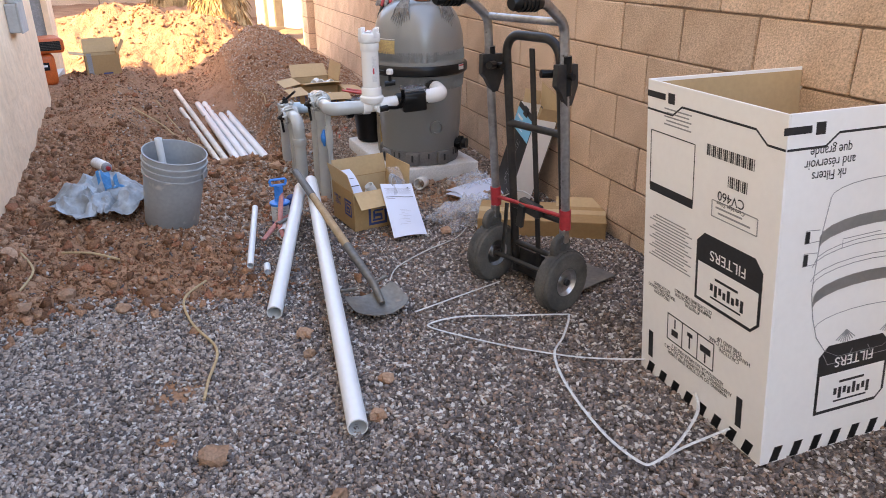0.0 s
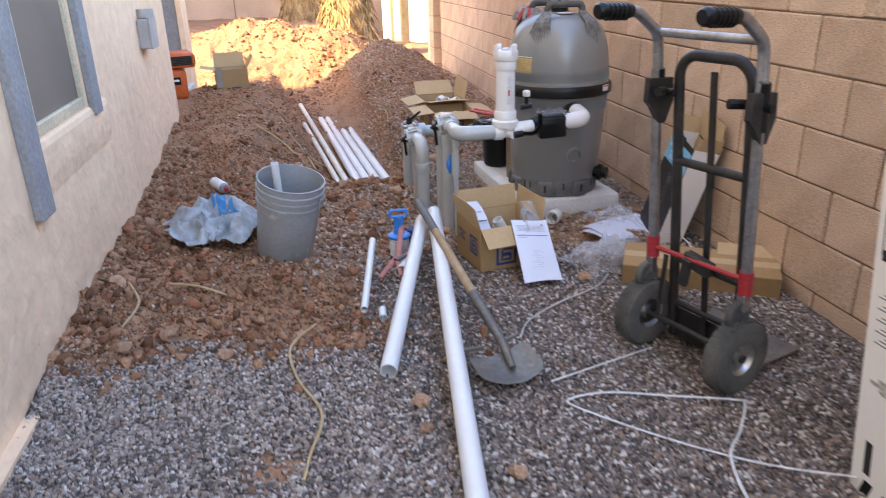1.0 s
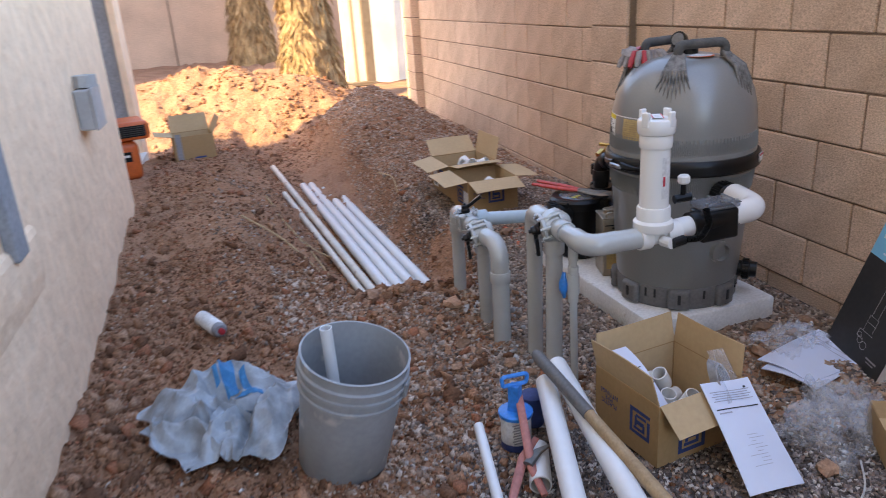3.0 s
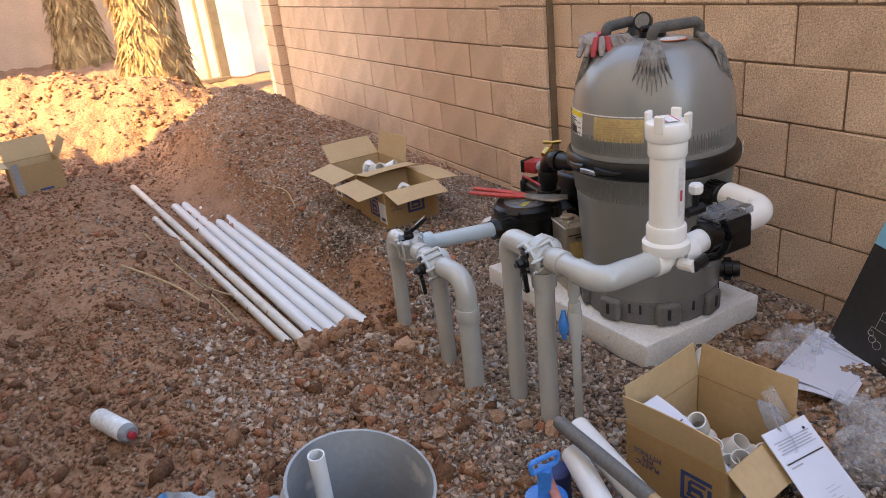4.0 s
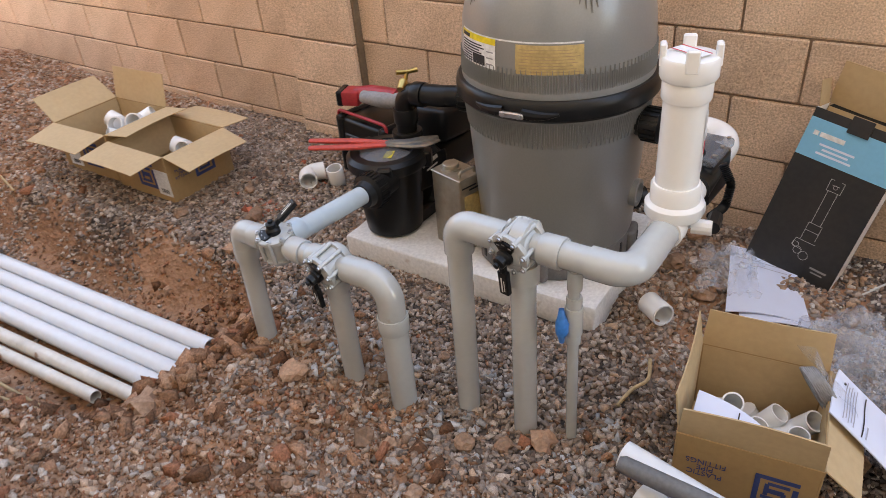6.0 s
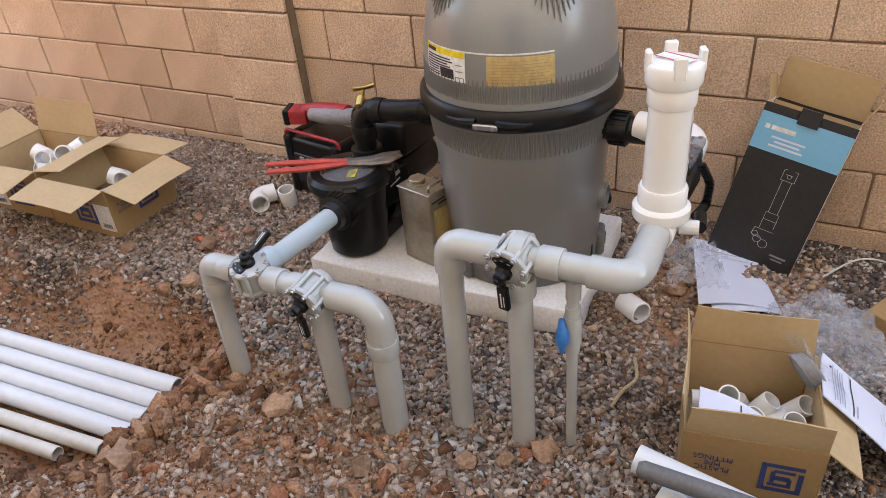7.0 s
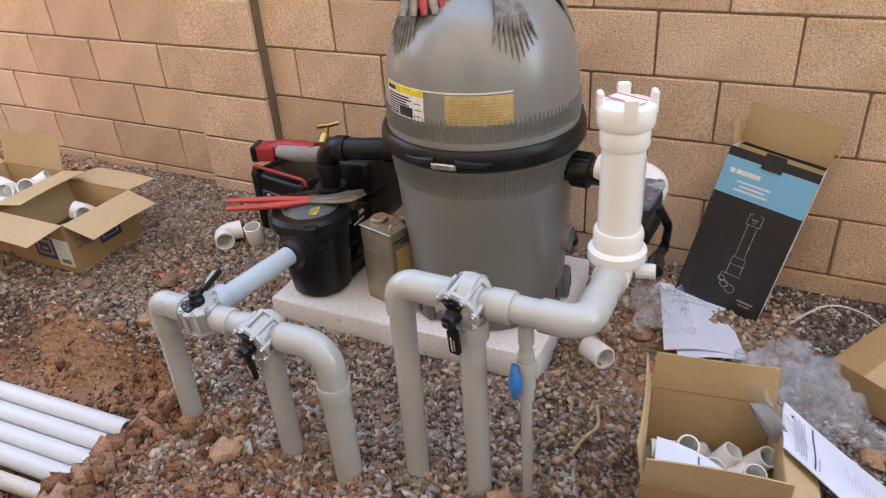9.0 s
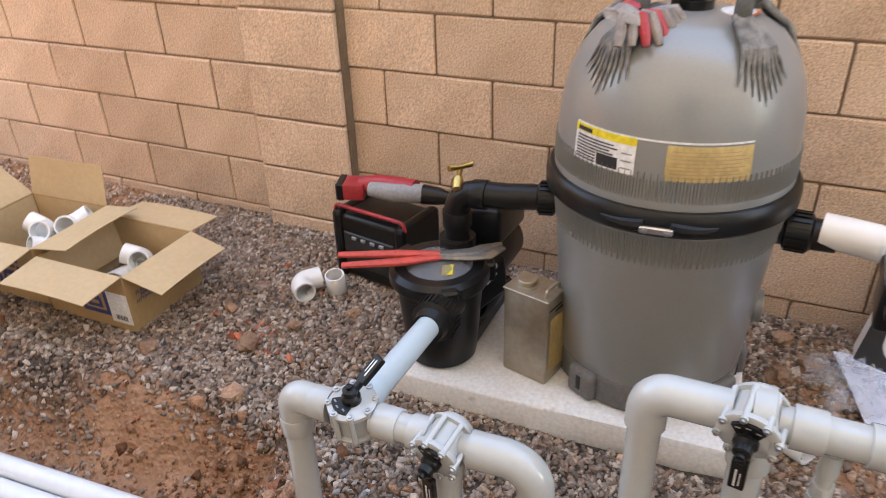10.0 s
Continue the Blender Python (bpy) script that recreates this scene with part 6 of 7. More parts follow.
    for cx in (-0.10, 0.06):
        for i in range(9):
            inked([(cx, 0.175), (cx + 0.0085 * (i - 4), 0.215 - 0.0035 * abs(i - 4))], 0.0016)
        inked([(cx - 0.03, 0.235), (cx - 0.015, 0.268), (cx + 0.055, 0.268), (cx + 0.075, 0.235)], 0.0018)
    for yy in (-0.105, -0.045):
        inked([(0.19, yy - 0.015), (0.235, yy - 0.018), (0.238, yy + 0.016), (0.19, yy + 0.014)])
        part("shaded_cap", boxm((0.014, 0.03, 0.0005), dm @ Matrix.Translation((0.229, yy, 0))), INK, S)
    inked([(-0.02, -0.09), (0.11, -0.085), (0.11, -0.06)])


# ---- hand truck ----
def build_hand_truck():
    f, u = Vector((0.946, 0.325, 0)), Vector((-0.325, 0.946, 0))
    m = Matrix((f, u, Vector((0, 0, 1)))).transposed().to_4x4()
    m.translation = Vector((1.585, 3.062, 0.0))
    m = m @ Matrix.Rotation(radians(-2.6), 4, "Y") @ Matrix.Diagonal((1, 1, 1.02, 1))
    h = thing("hand_truck", m, "black and bright steel convertible hand truck standing on gravel", "hand truck")
    ax = 0.122
    for s in (-1, 1):
        wm = Matrix.Translation((0, s * 0.192, ax)) @ Matrix.Rotation(radians(90), 4, "X")
        w = part("wheel", lathe([(0.055, -0.03), (0.09, -0.038), (0.113, -0.032), (0.123, -0.017), (0.1245, 0), (0.123, 0.017), (0.113, 0.032), (0.09, 0.038), (0.055, 0.03)], 44, wm, close=True), RUBBER, h, "worn black pneumatic tyre", smooth=True)
        bm = bmesh.new()
        for i in range(36):
            for zz in (-0.02, -0.0065, 0.0065, 0.02):
                add_box(bm, (0.0035, 0.0135, 0.009), wm @ Matrix.Rotation(i * math.pi / 18 + (0.05 if zz > 0 else 0), 4, "Z") @ Matrix.Translation((0.1242 - 0.12 * abs(zz), 0, zz)))
        part("tread", bm, RUBBER, w)
        part("rim", lathe([(0, -0.02), (0.022, -0.026), (0.026, -0.010), (0.046, -0.014), (0.056, -0.030), (0.056, 0.030), (0.046, 0.014), (0.026, 0.010), (0.022, 0.026), (0, 0.02)], 28, wm), ZINC, w, "zinc wheel rim", smooth=True)
        part("hub_cap", lathe([(0, -0.036), (0.012, -0.034), (0.013, 0.034), (0, 0.036)], 14, wm), BLACKSTEEL, w, smooth=True)
        part("wheel_strut", tube([(0.01, s * 0.142, ax), (0.035, s * 0.150, 0.24), (0.05, s * 0.155, 0.33)], 0.011, 8, flat=0.5), BLACKSTEEL, h, smooth=True)
    part("axle", rod((0, -0.2, ax), (0, 0.2, ax), 0.010, 12), BLACKSTEEL, h)
    # inner black frame with a round top
    part("inner_frame", tube(rounded([(0.085, -0.135, 0.03), (0.06, -0.135, 0.5), (0.03, -0.132, 0.995), (0.03, 0.132, 0.995), (0.06, 0.135, 0.5), (0.085, 0.135, 0.03)], 0.07, 8), 0.0165, 14), BLACKSTEEL, h, smooth=True)
    part("centre_bar", boxm((0.009, 0.024, 0.93), pose(0.057, 0, 0.49, 0, -3.2, 0), bevel=0.002), BLACKSTEEL, h)
    for z, r in ((0.665, 0.014), (0.33, 0.016), (0.16, 0.012)):
        x = float(np.interp(z, [0, 0.95], [0.085, 0.03]))
        part("cross_bar", rod((x, -0.135, z), (x, 0.135, z), r, 12), BLACKSTEEL, h, smooth=True)
    # toe plate
    part("toe_plate", boxm((0.27, 0.36, 0.007), pose(0.225, 0.0, 0.018, 0, 2, 0), bevel=0.002), BLADE, h, "scuffed steel toe plate")
    part("toe_back", boxm((0.006, 0.32, 0.11), pose(0.092, 0, 0.075, 0, 4, 0), bevel=0.002), BLACKSTEEL, h)
    # outer bright frame and grips
    for s in (-1, 1):
        side = rounded([(0.02, s * 0.188, 0.36), (0.005, s * 0.188, 0.72), (-0.01, s * 0.186, 1.055), (-0.10, s * 0.186, 1.125), (-0.155, s * 0.186, 1.132)], 0.07, 7)
        part("side_tube", tube(side, 0.0165, 14), STEEL, h, "scuffed bright steel tube", smooth=True)
        g = part("grip", tube([(-0.125, s * 0.186, 1.128), (-0.135, s * 0.186, 1.130), (-0.225, s * 0.186, 1.138), (-0.245, s * 0.186, 1.139), (-0.255, s * 0.186, 1.139)], [0.019, 0.0215, 0.0215, 0.024, 0.018], 14), BLACK, h, "black ribbed grip", smooth=True)
        for i in range(5):
            part("grip_ridge", lathe([(0.019, -0.004), (0.025, -0.003), (0.025, 0.003), (0.019, 0.004)], 14, Matrix.Translation((-0.15 - 0.017 * i, s * 0.186, 1.129 + 0.0015 * i)) @ Matrix.Rotation(radians(-85), 4, "Y"), close=True), BLACK, g)
        br = poly_plate([(-0.055, 0.06), (0.045, 0.05), (0.05, -0.02), (0.02, -0.085), (-0.005, -0.085), (-0.04, -0.03), (-0.06, -0.01)], 0.02)
        bk = part("pivot_bracket", br, BLACKSTEEL, h, "black steel pivot bracket", m=pose(0.0, s * 0.185 - 0.01, 0.87, 90, 0, 0) @ Matrix.Translation((0.0, 0, -0.012)))
        part("pivot_pin", rod((0.0, s * 0.12, 0.885), (0.0, s * 0.225, 0.885), 0.012, 12), BLACK, h)
        part("pin_knob", rod((-0.06, s * 0.13, 0.895), (-0.015, s * 0.15, 0.89), 0.014, 10), BLACK, h)
        part("clamp_sleeve", tube([(0.004, s * 0.188, 0.82), (0.0, s * 0.188, 0.95)], 0.0205, 14), BLACK, h, smooth=True)
        part("red_sleeve", tube([(0.02, s * 0.188, 0.325), (0.018, s * 0.188, 0.40)], 0.0215, 14), REDPAINT, h, "red painted sleeve", smooth=True)
        fk = part("caster_fork", boxm((0.03, 0.03, 0.06), Matrix.Translation((0.015, s * 0.188, 0.30)), bevel=0.004), ZINC, h)
        part("caster_wheel", lathe([(0, -0.013), (0.014, -0.015), (0.018, -0.010), (0.042, -0.013), (0.047, -0.009), (0.047, 0.009), (0.042, 0.013), (0.018, 0.010), (0.014, 0.015), (0, 0.013)], 26, Matrix.Translation((-0.005, s * 0.188, 0.262)) @ Matrix.Rotation(radians(90), 4, "X")), RUBBER, fk, "small dark caster wheel", smooth=True)
    part("top_bar", rod((-0.01, -0.186, 1.058), (-0.01, 0.186, 1.058), 0.013, 14), STEEL, h, "bright steel cross bar", smooth=True)
    part("red_bar", rod((0.016, -0.188, 0.372), (0.016, 0.188, 0.362), 0.008, 10), REDPAINT, h, "red painted tie bar", smooth=True)
    part("latch_box", boxm((0.035, 0.11, 0.05), pose(0.03, 0.0, 0.355, 8, 0, 0), bevel=0.006), BLACKSTEEL, h)
    part("latch_tongue", boxm((0.02, 0.035, 0.10), pose(0.01, 0.035, 0.32, 10, 0, 0), bevel=0.005), BLACKSTEEL, h)


# ---- pipes, shovel, bucket ----
def loose_pipe(a, b, r, label, mat=PVC, group="loose pipes"):
    a, b = Vector(a), Vector(b)
    q = (b - a).to_track_quat("Z", "Y").to_matrix().to_4x4()
    o = thing("pvc_pipe", Matrix.Translation(a) @ q, label, "pipe", group)
    ln = (b - a).length
    part("wall", tube([(0, 0, 0), (0, 0, 0.004), (0, 0, ln - 0.004), (0, 0, ln)], [r * 0.985, r, r, r * 0.985], 22, bore=r * 0.86), mat, o, smooth=True)
    return o


def build_loose_pipes():
    loose_pipe((0.708, 2.385, 0.032), (0.957, 4.335, 0.184), 0.031, "long white plastic pipe propped on the shovel handle")
    loose_pipe((0.586, 3.185, 0.036), (0.89, 4.272, 0.172), 0.030, "white plastic pipe lying on gravel beside the shovel")
    loose_pipe((0.548, 3.62, 0.058), (0.645, 4.20, 0.12), 0.0145, "thin white plastic pipe offcut on soil")
    loose_pipe((0.617, 3.60, 0.025), (0.622, 3.665, 0.03), 0.0145, "short white pipe offcut on gravel")
    loose_pipe((0.745, 3.985, 0.04), (0.80, 4.13, 0.05), 0.031, "short white pipe stub beside the primer can")
    # bundle lying in the trench
    for (x0, y0, x1, y1, r, z0, z1) in ((0.752, 5.79, 0.555, 8.55, 0.031, 0, 0), (0.820, 5.79, 0.617, 8.62, 0.031, 0.0, 0), (0.888, 5.79, 0.681, 8.75, 0.031, 0.004, 0.0), (0.956, 5.79, 0.746, 8.82, 0.031, 0.010, 0.0),
                                      (0.680, 5.83, 0.36, 9.40, 0.024, 0.0, 0.02), (0.612, 5.95, 0.385, 8.40, 0.022, 0.0, 0.0)):
        za = -0.192 + z0 + r
        loose_pipe((x0, y0, za), (x1, y1, -0.188 + z1 + r), r, "long soiled cream pipe lying in the trench" if r < 0.03 else "long white plastic pipe lying in the trench", SOILEDPVC if r < 0.03 else PVC, "pipes in the trench")


def build_shovel():
    a, b = Vector((0.877, 4.317, 0.252)), Vector((0.985, 3.21, 0.075))
    s = thing("shovel", Matrix.Identity(4), "round point shovel with a wooden shaft lying on gravel", "shovel")
    d = (b - a)
    part("shaft", tube([a + d * 0.26, a + d * 0.5, a + d * 0.74], [0.0165, 0.0185, 0.0185], 14), WOOD, s, "weathered ash shaft", smooth=True)
    part("grip", tube([a, a + d * 0.01, a + d * 0.12, a + d * 0.27], [0.012, 0.018, 0.019, 0.0185], 14), TANKDARK, s, "dark grey rubber grip", smooth=True)
    part("socket", tube([a + d * 0.72, a + d * 0.80, b, b + d.normalized() * 0.09 + Vector((0, 0, -0.03))], [0.0205, 0.019, 0.016, 0.012], 14), BLADE, s, smooth=True)
    c = Vector((0.985, 3.095, 0.015))
    fwd = Vector((0.30, -0.95, 0)).normalized()
    rt = Vector((0.95, 0.30, 0)).normalized()

    def fn(u, v):
        t = v * 2 - 1                      # from the step to the point
        half = 0.118 * math.sqrt(max(0.0, 1 - max(0, t) ** 2.2)) + 0.0
        if v < 0.08:
            half *= 0.93
        x = (u - 0.5) * 2 * half
        z = 0.018 + 2.0 * x * x + 0.012 * (1 - v) + 0.01 * math.cos(v * 6)
        return c + rt * x + fwd * (v * 0.175 - 0.10) + Vector((0, 0, z - 0.012))
    bl = part("blade", sheet(14, 16, fn, 0.0025), BLADE, s, "dull steel round blade", smooth=True)
    for sx in (-1, 1):
        part("foot_step", tube([c + rt * sx * 0.03 - fwd * 0.135 + Vector((0, 0, 0.05)), c + rt * sx * 0.11 - fwd * 0.13 + Vector((0, 0, 0.066))], 0.007, 8), BLADE, bl)


def build_bucket():
    x, y = 0.302, 4.235
    b = thing("bucket", pose(0.249, 4.233, 0.094, 10, 10, 0), "grey plastic five gallon bucket with dirt smears", "bucket")
    H, r0, r1 = 0.365, 0.120, 0.140
    prof = [(0, 0), (r0, 0), (r0 + 0.003, 0.006), (r0 + 0.017, 0.26), (r0 + 0.024, 0.262), (r0 + 0.024, 0.270), (r0 + 0.019, 0.272), (r0 + 0.020, 0.292), (r0 + 0.026, 0.294), (r0 + 0.026, 0.302), (r0 + 0.021, 0.304), (r0 + 0.022, 0.322), (r0 + 0.028, 0.324), (r0 + 0.028, 0.332), (r0 + 0.022, 0.335), (r0 + 0.023, 0.356), (r0 + 0.026, H), (r0 + 0.020, H + 0.001), (r0 + 0.017, 0.34), (r0 + 0.012, 0.26), (r0 - 0.003, 0.008), (0, 0.008)]
    part("body", lathe(prof, 48), BUCKET, b, smooth=True)
    for a in (-25, 155):
        m = Matrix.Rotation(radians(a), 4, "Z") @ Matrix.Translation((r0 + 0.026, 0, 0.292))
        ear = part("ear", boxm((0.012, 0.045, 0.045), m, bevel=0.004), BUCKET, b)
    pts = [Vector((0.150 * math.cos(radians(t)), 0.150 * math.sin(radians(t)), 0.292 - 0.13 * math.sin(radians(t + 25)))) for t in range(-25, 156, 12)]
    part("bail", tube(pts, 0.0016, 6), BLACKSTEEL, b, "thin wire bail")
    p = thing("pipe_in_bucket", pose(x - 0.045, y + 0.02, 0.11, 4, -4, 30), "white pipe standing in the bucket", "pipe", "loose pipes")
    part("wall", tube([(0, 0, 0), (0, 0, 0.40)], 0.0165, 16, bore=0.014), PVC, p, smooth=True)
    w = thing("tape_roll", pose(x + 0.05, y + 0.03, 0.20, 40, 20, 0), "blue roll inside the bucket", "tape roll")
    part("roll", lathe([(0.02, -0.015), (0.045, -0.015), (0.045, 0.015), (0.02, 0.015)], 20, close=True), BLUE, w, smooth=True)


def build_bag():
    cx, cy = -0.045, 4.45
    b = thing("plastic_sack", Matrix.Translation((cx, cy, 0.15)), "crumpled dirty grey sack with blue print beside the bucket", "sack")

    def drape(seed, w, d, hgt, ox, oy, turn):
        """A limp creased sheet lying in a heap, its outline ragged."""
        o = Vector((seed * 3.7, seed * 1.9, 0))
        r = Matrix.Rotation(radians(turn), 3, "Z")

        def fn(u, v):
            x, y = (u - 0.5), (v - 0.5)
            wx = x + 0.10 * noise.noise(Vector((x * 3, y * 3, 11)) + o)
            wy = y + 0.10 * noise.noise(Vector((x * 3, y * 3, 17)) + o)
            rr = min(1.0, 2 * math.hypot(x, y) / 1.25)
            z = hgt * (1 - rr) ** 0.8
            for k, a in ((2.6, 0.15), (5.2, 0.075), (10.5, 0.028), (21.0, 0.008)):
                z += a * (0.26 - abs(noise.noise(Vector((wx * k, wy * k * 0.7 + wx * k * 0.3, k)) + o))) * (1.05 - 0.75 * rr)
            wob = 1 + 0.42 * noise.noise(Vector((x * 2.4, y * 2.4, 7)) + o)
            p = r @ Vector((x * w * wob, y * d * wob, 0))
            return p + Vector((ox, oy, max(z, -0.02 + 0.03 * rr)))
        return fn
    folds = (drape(1, 0.40, 0.26, 0.12, -0.035, 0.10, 12), drape(2, 0.26, 0.30, 0.07, -0.08, -0.03, 30), drape(5, 0.22, 0.40, 0.10, 0.06, -0.05, -18))
    for fn in folds:
        part("fold", sheet(64, 64, fn, 0.002), CLOTH, b, smooth=True)

    def patch(fn, u0, u1, v0, v1, mat, lift=0.004):
        def inner(u, v):
            return fn(u0 + (u1 - u0) * u, v0 + (v1 - v0) * v) + Vector((0, 0, lift))
        return part("blue_print", sheet(14, 14, inner, 0.0004), mat, b, "faded blue print on the sack", smooth=True)
    for u0, u1, v0, v1 in ((0.56, 0.66, 0.25, 0.75), (0.69, 0.74, 0.2, 0.55), (0.60, 0.80, 0.12, 0.2), (0.50, 0.54, 0.4, 0.7)):
        patch(folds[0], u0, u1, v0, v1, BAGBLUE)
    for u0, u1, v0, v1 in ((0.30, 0.46, 0.62, 0.80), (0.50, 0.62, 0.70, 0.74), (0.34, 0.52, 0.52, 0.57)):
        patch(folds[2], u0, u1, v0, v1, BAGBLUE)


# ---- papers, film, strap, small things ----
def leaflet(m, w, l, label, bars, curl=0.01, drop=0.0):
    p = thing("manual", m, label, "manual", "papers")

    def shape(u, v):
        return Vector(((u - 0.5) * w, (v - 0.5) * l, curl * math.sin(u * 3.1 + v * 2) + drop * (1 - v) ** 2 + 0.004))
    part("page", sheet(8, 12, shape, 0.003), PAPER, p, smooth=True)
    for x, y, bw, bh, mt in bars:
        def fn(u, v):
            s = shape(0.5 + (x + (u - 0.5) * bw), 0.5 + (y + (v - 0.5) * bh))
            return s + Vector((0, 0, 0.0012))
        part("print", sheet(6, 4, fn, 0), mt, p)
    return p


def build_papers():
    text = [(0.0, 0.40 - 0.022 * i, 0.82 - 0.1 * (i % 2), 0.008, PRINT) for i in range(5)]
    leaflet(pose(1.322, 3.885, 0.122, 37, 0, -2), 0.165, 0.315, "white printed instruction sheet sliding off the carton", text + [(0, 0.235, 0.86, 0.011, INK), (-0.28, 0.20, 0.25, 0.012, PRINT), (0.34, 0.42, 0.05, 0.02, INK)] + [(0.06 * math.sin(i * 1.9), -0.02 - 0.03 * i, 0.22 + 0.12 * math.sin(i * 2.3), 0.004, PRINT) for i in range(10)], 0.012)
    leaflet(pose(1.91, 4.28, 0.018 + gz(1.91, 4.28), 0, 0, -76), 0.20, 0.345, "white printed manual under film on the soil", [(0.0, 0.30, 0.8, 0.012, PRINT), (0.0, 0.22, 0.7, 0.01, PRINT)], 0.014)
    leaflet(pose(1.885, 4.255, 0.005 + gz(1.885, 4.255), 0, 0, -70), 0.19, 0.33, "white booklet under another manual", [], 0.012)
    rng = random.Random(11)
    for i, (x, y, w, d, hh, t) in enumerate(((1.655, 3.93, 0.30, 0.24, 0.09, 20), (1.76, 4.00, 0.22, 0.2, 0.06, 50), (1.90, 4.38, 0.22, 0.18, 0.04, 10))):
        o = thing("plastic_film", pose(x, y, gz(x, y) + 0.012, 0, 0, t), "crumpled clear plastic film lying on gravel", "plastic film", "film")
        off = Vector((i * 5.1, 2.2, 0))

        def fn(u, v):
            a, b = u - 0.5, v - 0.5
            r = 2 * max(abs(a), abs(b))
            k = 1 + 0.5 * noise.noise(Vector((a * 4, b * 4, 1)) + off)
            return Vector((a * w * k, b * d * k, max(0.0, hh * (1 - r * r) + 0.07 * abs(noise.noise(Vector((a * 6, b * 6, 0)) + off)) + 0.006 * abs(noise.noise(Vector((a * 13, b * 13, 0)) + off)))))
        part("film", sheet(36, 36, fn, 0), FILM, o, smooth=True)

    def ribbon(name, pts, w, mat, lab, cat, tall=0.0015):
        o = thing(name, Matrix.Identity(4), lab, cat)
        sm = []
        P = [Vector((x, y, gz(x, y) + 0.016 + (z if z else 0))) for x, y, z in pts]
        for i in range(len(P) - 1):
            p0, p1, p2, p3 = P[max(i - 1, 0)], P[i], P[i + 1], P[min(i + 2, len(P) - 1)]
            for k in range(8):
                t = k / 8
                sm.append(0.5 * ((2 * p1) + (p2 - p0) * t + (2 * p0 - 5 * p1 + 4 * p2 - p3) * t * t + (3 * p1 - p0 - 3 * p2 + p3) * t ** 3))
        sm.append(P[-1])
        part("band", tube(sm, w, 8, flat=tall / w if tall else 1.0), mat, o, smooth=True)
        return o
    ribbon("packing_strap", [(1.52, 3.17, 0), (1.3, 3.10, 0), (1.10, 3.04, 0)], 0.0046, STRAP, "white packing strap lying on gravel", "packing strap")
    ribbon("packing_strap", [(1.70, 2.39, 0.02), (1.57, 2.475, 0.005), (1.452, 2.557, 0), (1.30, 2.70, 0), (1.13, 2.88, 0), (1.125, 2.925, 0.004), (1.25, 2.93, 0.006), (1.42, 2.87, 0.004), (1.60, 2.79, 0.006), (1.615, 2.76, 0.01), (1.53, 2.65, 0.01), (1.44, 2.55, 0.006), (1.385, 2.363, 0.004), (1.36, 2.12, 0.004), (1.385, 1.98, 0.006), (1.42, 1.955, 0.01), (1.53, 2.0, 0.012), (1.665, 2.09, 0.02), (1.69, 2.14, 0.05)], 0.0046, STRAP, "long white packing strap curling over gravel to the carton", "packing strap")
    ribbon("packing_strap", [(1.44, 1.96, 0.008), (1.55, 1.985, 0.01), (1.69, 1.985, 0.03)], 0.0046, STRAP, "white packing strap end under the carton", "packing strap")
    ribbon("pull_cord", [(1.086, 3.336, 0.0), (1.16, 3.46, 0.002), (1.33, 3.58, 0.002), (1.52, 3.68, 0), (1.62, 3.79, 0.004)], 0.0029, STRAP, "thin white cord lying on gravel", "cord", 0)
    ribbon("pull_cord", [(1.93, 4.02, 0.06), (1.99, 3.93, 0.10), (2.02, 3.82, 0.08), (1.96, 3.72, 0.03), (1.84, 3.70, 0.005), (1.70, 3.80, 0.002)], 0.0029, STRAP, "thin white cord looping beside the wall", "cord", 0)
    for pts in ([(0.36, 3.60, 0), (0.27, 3.40, 0.004), (0.29, 3.22, 0), (0.36, 3.02, 0.002), (0.32, 2.82, 0.006), (0.30, 2.72, 0)],
                [(-0.36, 3.95, 0.01), (-0.30, 3.80, 0.01), (-0.33, 3.62, 0.0)], [(-0.22, 3.96, 0.005), (-0.08, 3.85, 0.006), (0.03, 3.78, 0)],
                [(0.25, 6.6, 0.01), (0.42, 6.35, 0.015), (0.50, 6.05, 0.0)], [(0.05, 6.3, 0.01), (0.25, 6.12, 0.012), (0.45, 5.85, 0.0)], [(0.2, 6.9, 0.01), (0.4, 6.7, 0.03), (0.6, 6.6, 0.0)],
                [(1.45, 4.455, 0.004), (1.37, 4.43, 0.012), (1.31, 4.45, 0.008), (1.254, 4.466, 0)], [(1.05, 7.7, 0.0), (1.1, 7.4, 0.01), (1.09, 7.2, 0)]):
        ribbon("dry_root", [(x, y, z) for x, y, z in pts], 0.0050, ROOT, "pale dry root lying on the ground", "root", 0)

    # primer can in its blue carrier, and wrench
    c = thing("primer_can", pose(0.772, 4.228, 0.006), "small round cement can with a blue handle and lid", "can")
    part("can", lathe([(0, 0), (0.044, 0), (0.046, 0.004), (0.046, 0.108), (0.044, 0.112), (0, 0.112)], 28), WHITELABEL, c, smooth=True)
    part("foot_band", lathe([(0.0462, 0.002), (0.0468, 0.002), (0.0468, 0.024), (0.0462, 0.024)], 28, close=True), BLUEINK, c, "dark label foot", smooth=True)
    part("blue_rim", lathe([(0, 0.108), (0.051, 0.108), (0.053, 0.112), (0.052, 0.119), (0.047, 0.122), (0.034, 0.124), (0, 0.126)], 32), BLUE, c, "wide blue lid rim", smooth=True)
    part("stem", lathe([(0.026, 0.122), (0.022, 0.160), (0.022, 0.206), (0, 0.208)], 4), BLUE, c)
    part("handle", tube(rounded([(-0.036, 0, 0.208), (-0.042, 0, 0.238), (0.042, 0, 0.238), (0.036, 0, 0.208), (-0.036, 0, 0.208)], 0.010), 0.0065, 8), BLUE, c, smooth=True)
